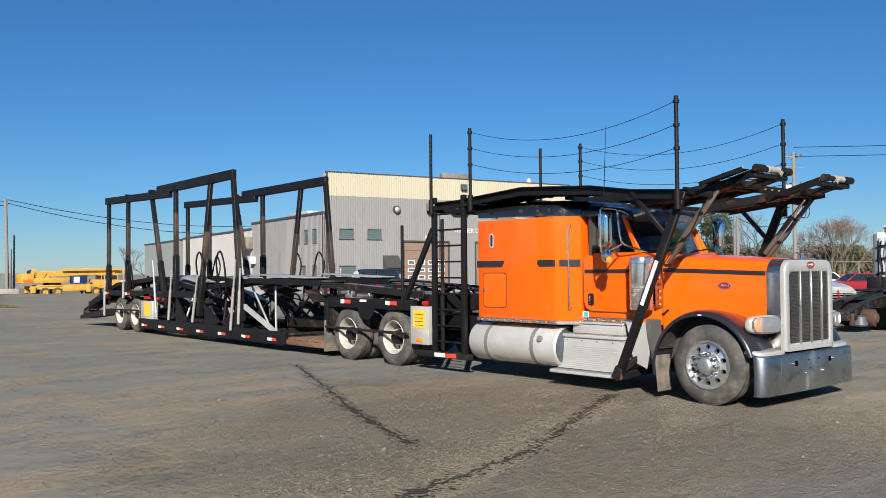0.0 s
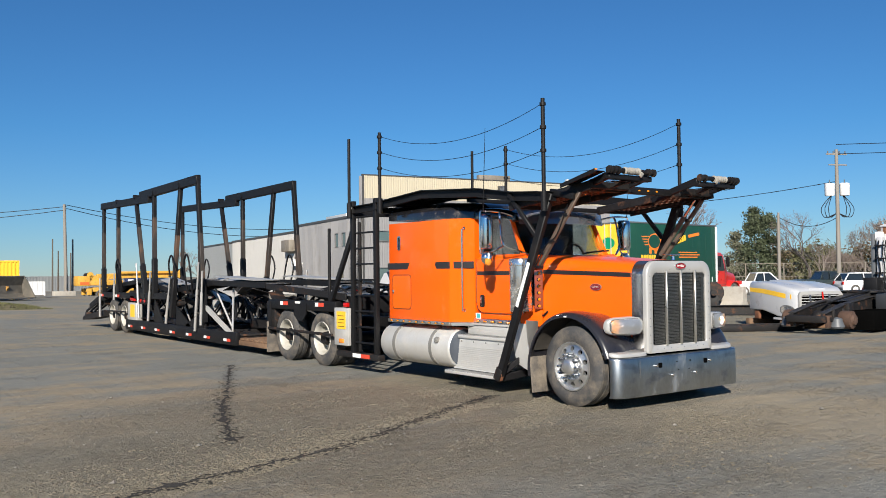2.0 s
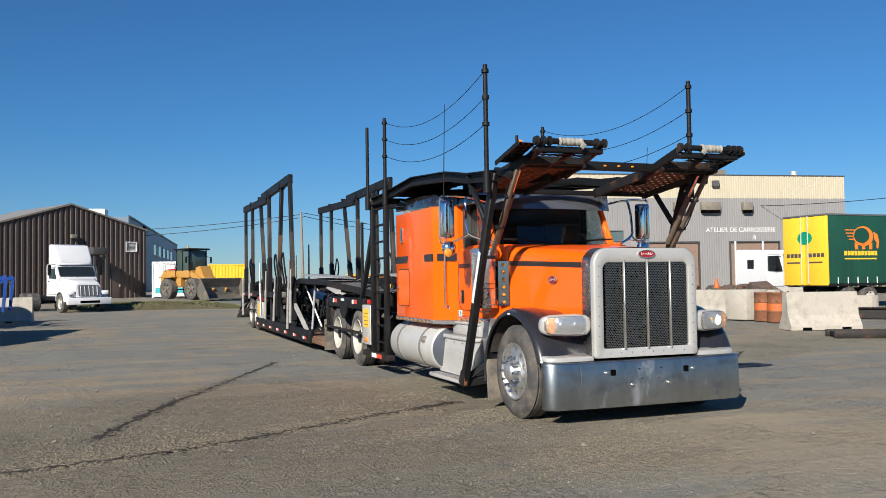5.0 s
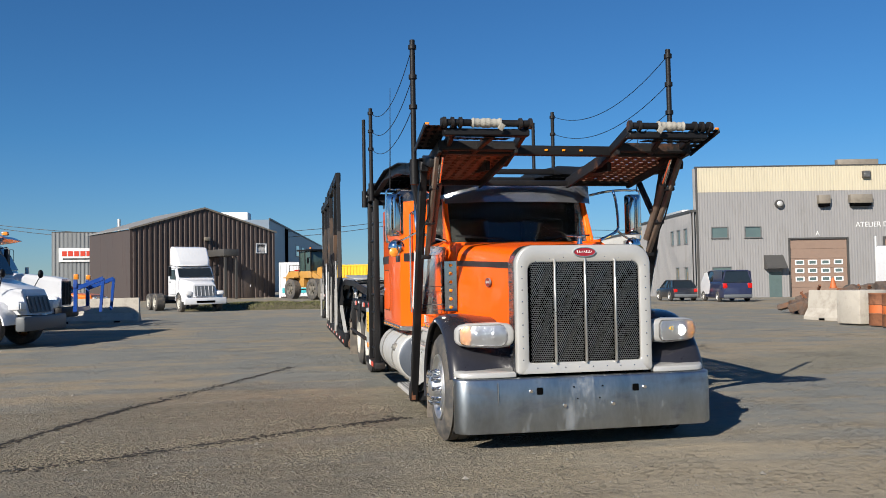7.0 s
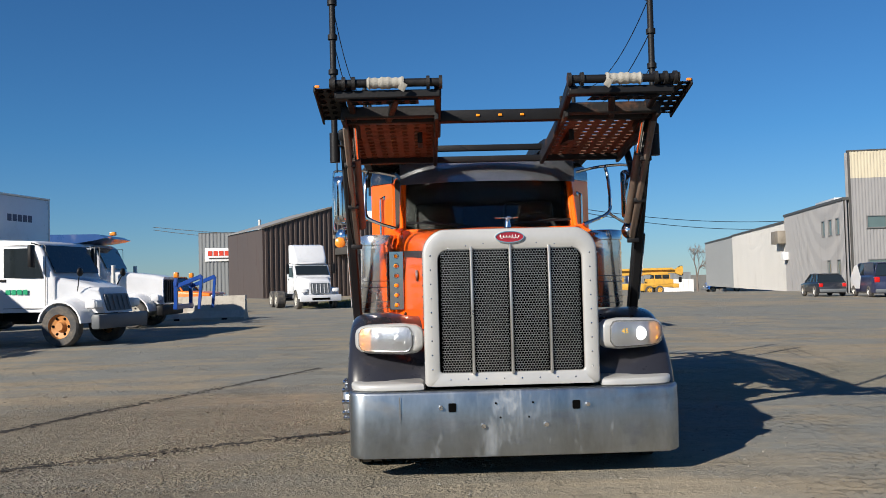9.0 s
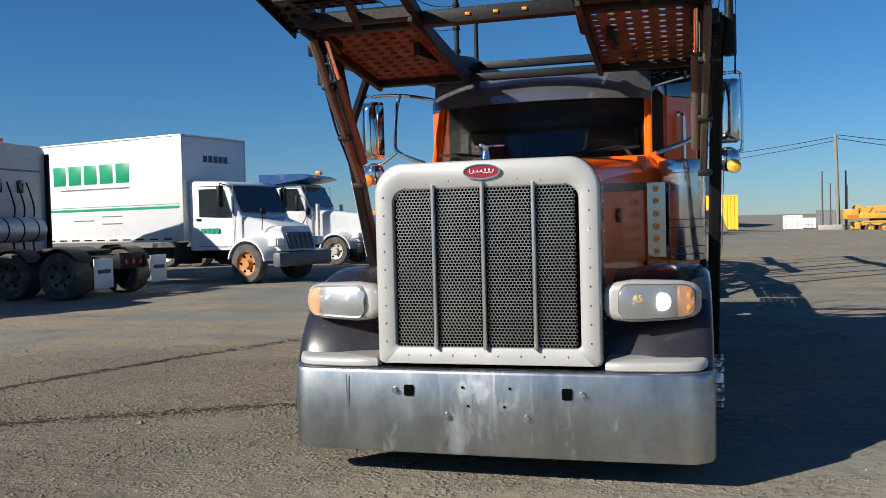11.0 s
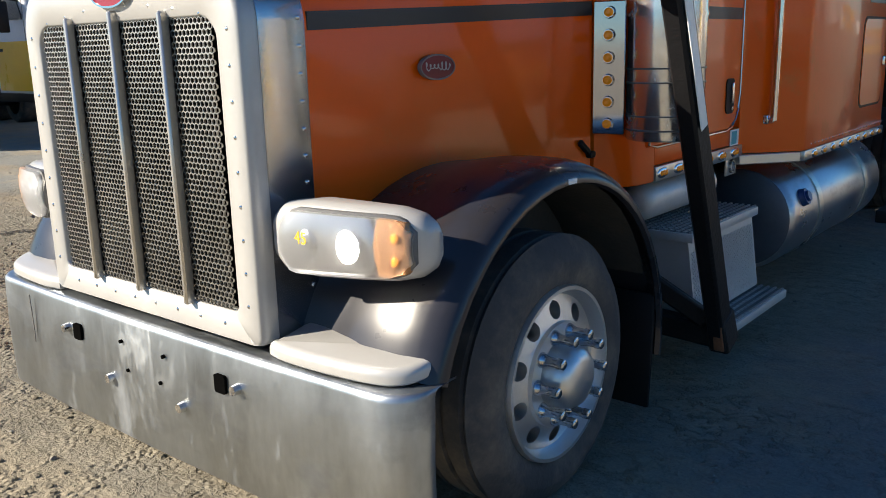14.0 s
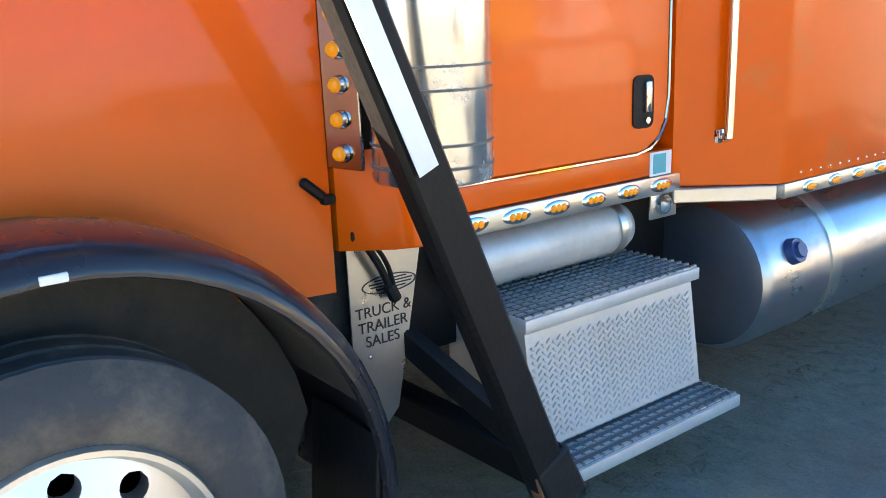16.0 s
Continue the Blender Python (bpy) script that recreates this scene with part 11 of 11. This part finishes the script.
def verge():
    """Low grass bank in front of the loader and a line of far scrub."""
    bm = B()
    nx, ny = 36, 10
    vs = []
    for j in range(ny + 1):
        for i in range(nx + 1):
            u, v = i / nx, j / ny
            x, y = 1.5 + 10.5 * u, 47.5 + 8.5 * v - 1.2 * u
            e = min(u, 1 - u, v, 1 - v) * 4
            z = gz(x, y) - 0.05 + 0.5 * clamp(e, 0, 1) * (0.6 + 0.4 * noise.noise((x * 0.5, y * 0.5, 0)))
            vs.append(bm.verts.new((x, y, z)))
    for j in range(ny):
        for i in range(nx):
            a = j * (nx + 1) + i
            bm.faces.new((vs[a], vs[a + 1], vs[a + nx + 2], vs[a + nx + 1]))
    solo("grass_bank", bm, GRASSD, "low bank of dry grass and dirt", "bank", kind="structure")
    rnd = random.Random(3)
    bm = B()
    for k in range(9000):
        u, v = rnd.random(), rnd.random()
        x, y = 1.7 + 10.2 * u, 47.6 + 8.2 * v - 1.2 * u
        e = min(u, 1 - u, v, 1 - v) * 4
        z = gz(x, y) - 0.06 + 0.5 * clamp(e, 0, 1) * (0.6 + 0.4 * noise.noise((x * 0.5, y * 0.5, 0)))
        h, a = rnd.uniform(0.04, 0.13), rnd.uniform(0, 6.28)
        d = Vector((math.cos(a), math.sin(a), 0)) * 0.03
        tip = Vector((x + rnd.gauss(0, 0.05), y + rnd.gauss(0, 0.05), z + h))
        bm.faces.new([bm.verts.new(p) for p in (Vector((x, y, z)) - d, Vector((x, y, z)) + d, tip)])
    solo("grass", bm, GRASS, "dry yellow-green grass tufts on the bank", "grass", kind="stuff", smooth=False)


GRASSD = mat("grassy_dirt", (0.10, 0.085, 0.045), 0.95, vary=0.4, scale=1.5, dirt=(0.2, 0.16, 0.11), dirt_amt=0.4)
verge()


def gravel():
    """Loose stones strewn over the near yard."""
    rnd = random.Random(21)
    verts, faces = [], []
    base = [(1, 0, 0), (-1, 0, 0), (0, 1, 0), (0, -1, 0), (0, 0, 1), (0, 0, -0.4)]
    tri = [(0, 2, 4), (2, 1, 4), (1, 3, 4), (3, 0, 4), (2, 0, 5), (1, 2, 5), (3, 1, 5), (0, 3, 5)]
    n = 0
    while n < 9000:
        x, y = (rnd.uniform(-3, 24), rnd.uniform(-3.5, 24)) if n < 4500 else (rnd.uniform(1, 13), rnd.uniform(-2, 11))
        if noise.noise((x * 0.35, y * 0.35, 7.7)) + 0.4 * noise.noise((x * 1.7, y * 1.7, 2)) < rnd.uniform(-0.35, 0.35):
            continue
        s = 0.003 + 0.009 * rnd.random() ** 3
        if rnd.random() < 0.02:
            s *= 2.2
        b = len(verts)
        a = rnd.uniform(0, 6.28)
        ca, sa = math.cos(a), math.sin(a)
        for px, py, pz in base:
            j = rnd.uniform(0.7, 1.3) * s
            px, py = px * 1.3, py * 0.9
            verts.append((x + (px * ca - py * sa) * j, y + (px * sa + py * ca) * j, gz(x, y) + 0.3 * s + pz * j * 0.75))
        faces += [tuple(b + i for i in t) for t in tri]
        n += 1
    me = bpy.data.meshes.new("gravel")
    me.from_pydata(verts, [], faces)
    me.materials.append(STONE)
    tagged(new("gravel", me), "small grey and brown loose stones on the yard", "gravel", kind="stuff")


def clods():
    """Crumbs of dry earth thrown up along the wheel tracks."""
    rnd = random.Random(33)
    verts, faces = [], []
    n = 0
    c, q = math.cos(radians(28)), math.sin(radians(28))
    while n < 26000:
        x, y = (rnd.uniform(2.5, 10.5), rnd.uniform(-1.5, 9.5)) if n < 3000 else (rnd.gauss(8.4, 1.0), rnd.gauss(5.9, 1.2))
        if n > 12000:
            along, off = rnd.uniform(-5, 4), rnd.expovariate(2.2) - 0.12
            x, y = 5.63 + 0.925 * along - 0.379 * off, 5.52 + 0.379 * along + 0.925 * off
        if x > 10.2:
            continue
        u, v = x * c + y * q, -x * q + y * c
        if noise.noise((u * 0.25, v * 1.5, 1.3)) + 0.5 * noise.noise((x * 1.3, y * 1.3, 5)) < rnd.uniform(-0.25, 0.5):
            continue
        s = 0.003 + 0.015 * rnd.random() ** 4
        b = len(verts)
        m = 6
        ph = rnd.uniform(0, 6.28)
        for ring, (f, h) in enumerate(((1.0, -0.1), (0.75, 0.45))):
            for k in range(m):
                a = ph + 6.2832 * k / m
                j = s * f * rnd.uniform(0.6, 1.35)
                verts.append((x + j * math.cos(a) * 1.2, y + j * math.sin(a), gz(x, y) + h * s * rnd.uniform(0.7, 1.3)))
        verts.append((x + rnd.uniform(-.3, .3) * s, y + rnd.uniform(-.3, .3) * s, gz(x, y) + 0.65 * s))
        for k in range(m):
            l = (k + 1) % m
            faces.append((b + k, b + l, b + m + l, b + m + k))
            faces.append((b + m + k, b + m + l, b + 2 * m))
        n += 1
    me = bpy.data.meshes.new("earth_clods")
    me.from_pydata(verts, [], faces)
    me.materials.append(CLOD)
    tagged(new("earth_clods", me), "dry brown earth crumbs strewn along wheel tracks", "earth", kind="stuff")


CLOD = mat("dry_earth", (0.15, 0.132, 0.1), 0.95, vary=0.35, scale=9, bump=0.4, bump_scale=90, spec=0.2)
clods()


def stone_mat():
    m = mat("loose_stone", (0.26, 0.24, 0.21), 0.9, vary=0.3, scale=3)
    n, l = m.node_tree.nodes, m.node_tree.links
    g = n.new("ShaderNodeNewGeometry")
    r = n.new("ShaderNodeMapRange")
    r.inputs[3].default_value, r.inputs[4].default_value = 0.7, 1.25
    l.new(g.outputs["Random Per Island"], r.inputs[0])
    v = n.new("ShaderNodeVectorMath")
    v.operation = "SCALE"
    v.inputs[0].default_value = (0.19, 0.177, 0.155)
    l.new(r.outputs[0], v.inputs["Scale"])
    l.new(v.outputs[0], n["Principled BSDF"].inputs["Base Color"])
    return m


STONE = stone_mat()
gravel()
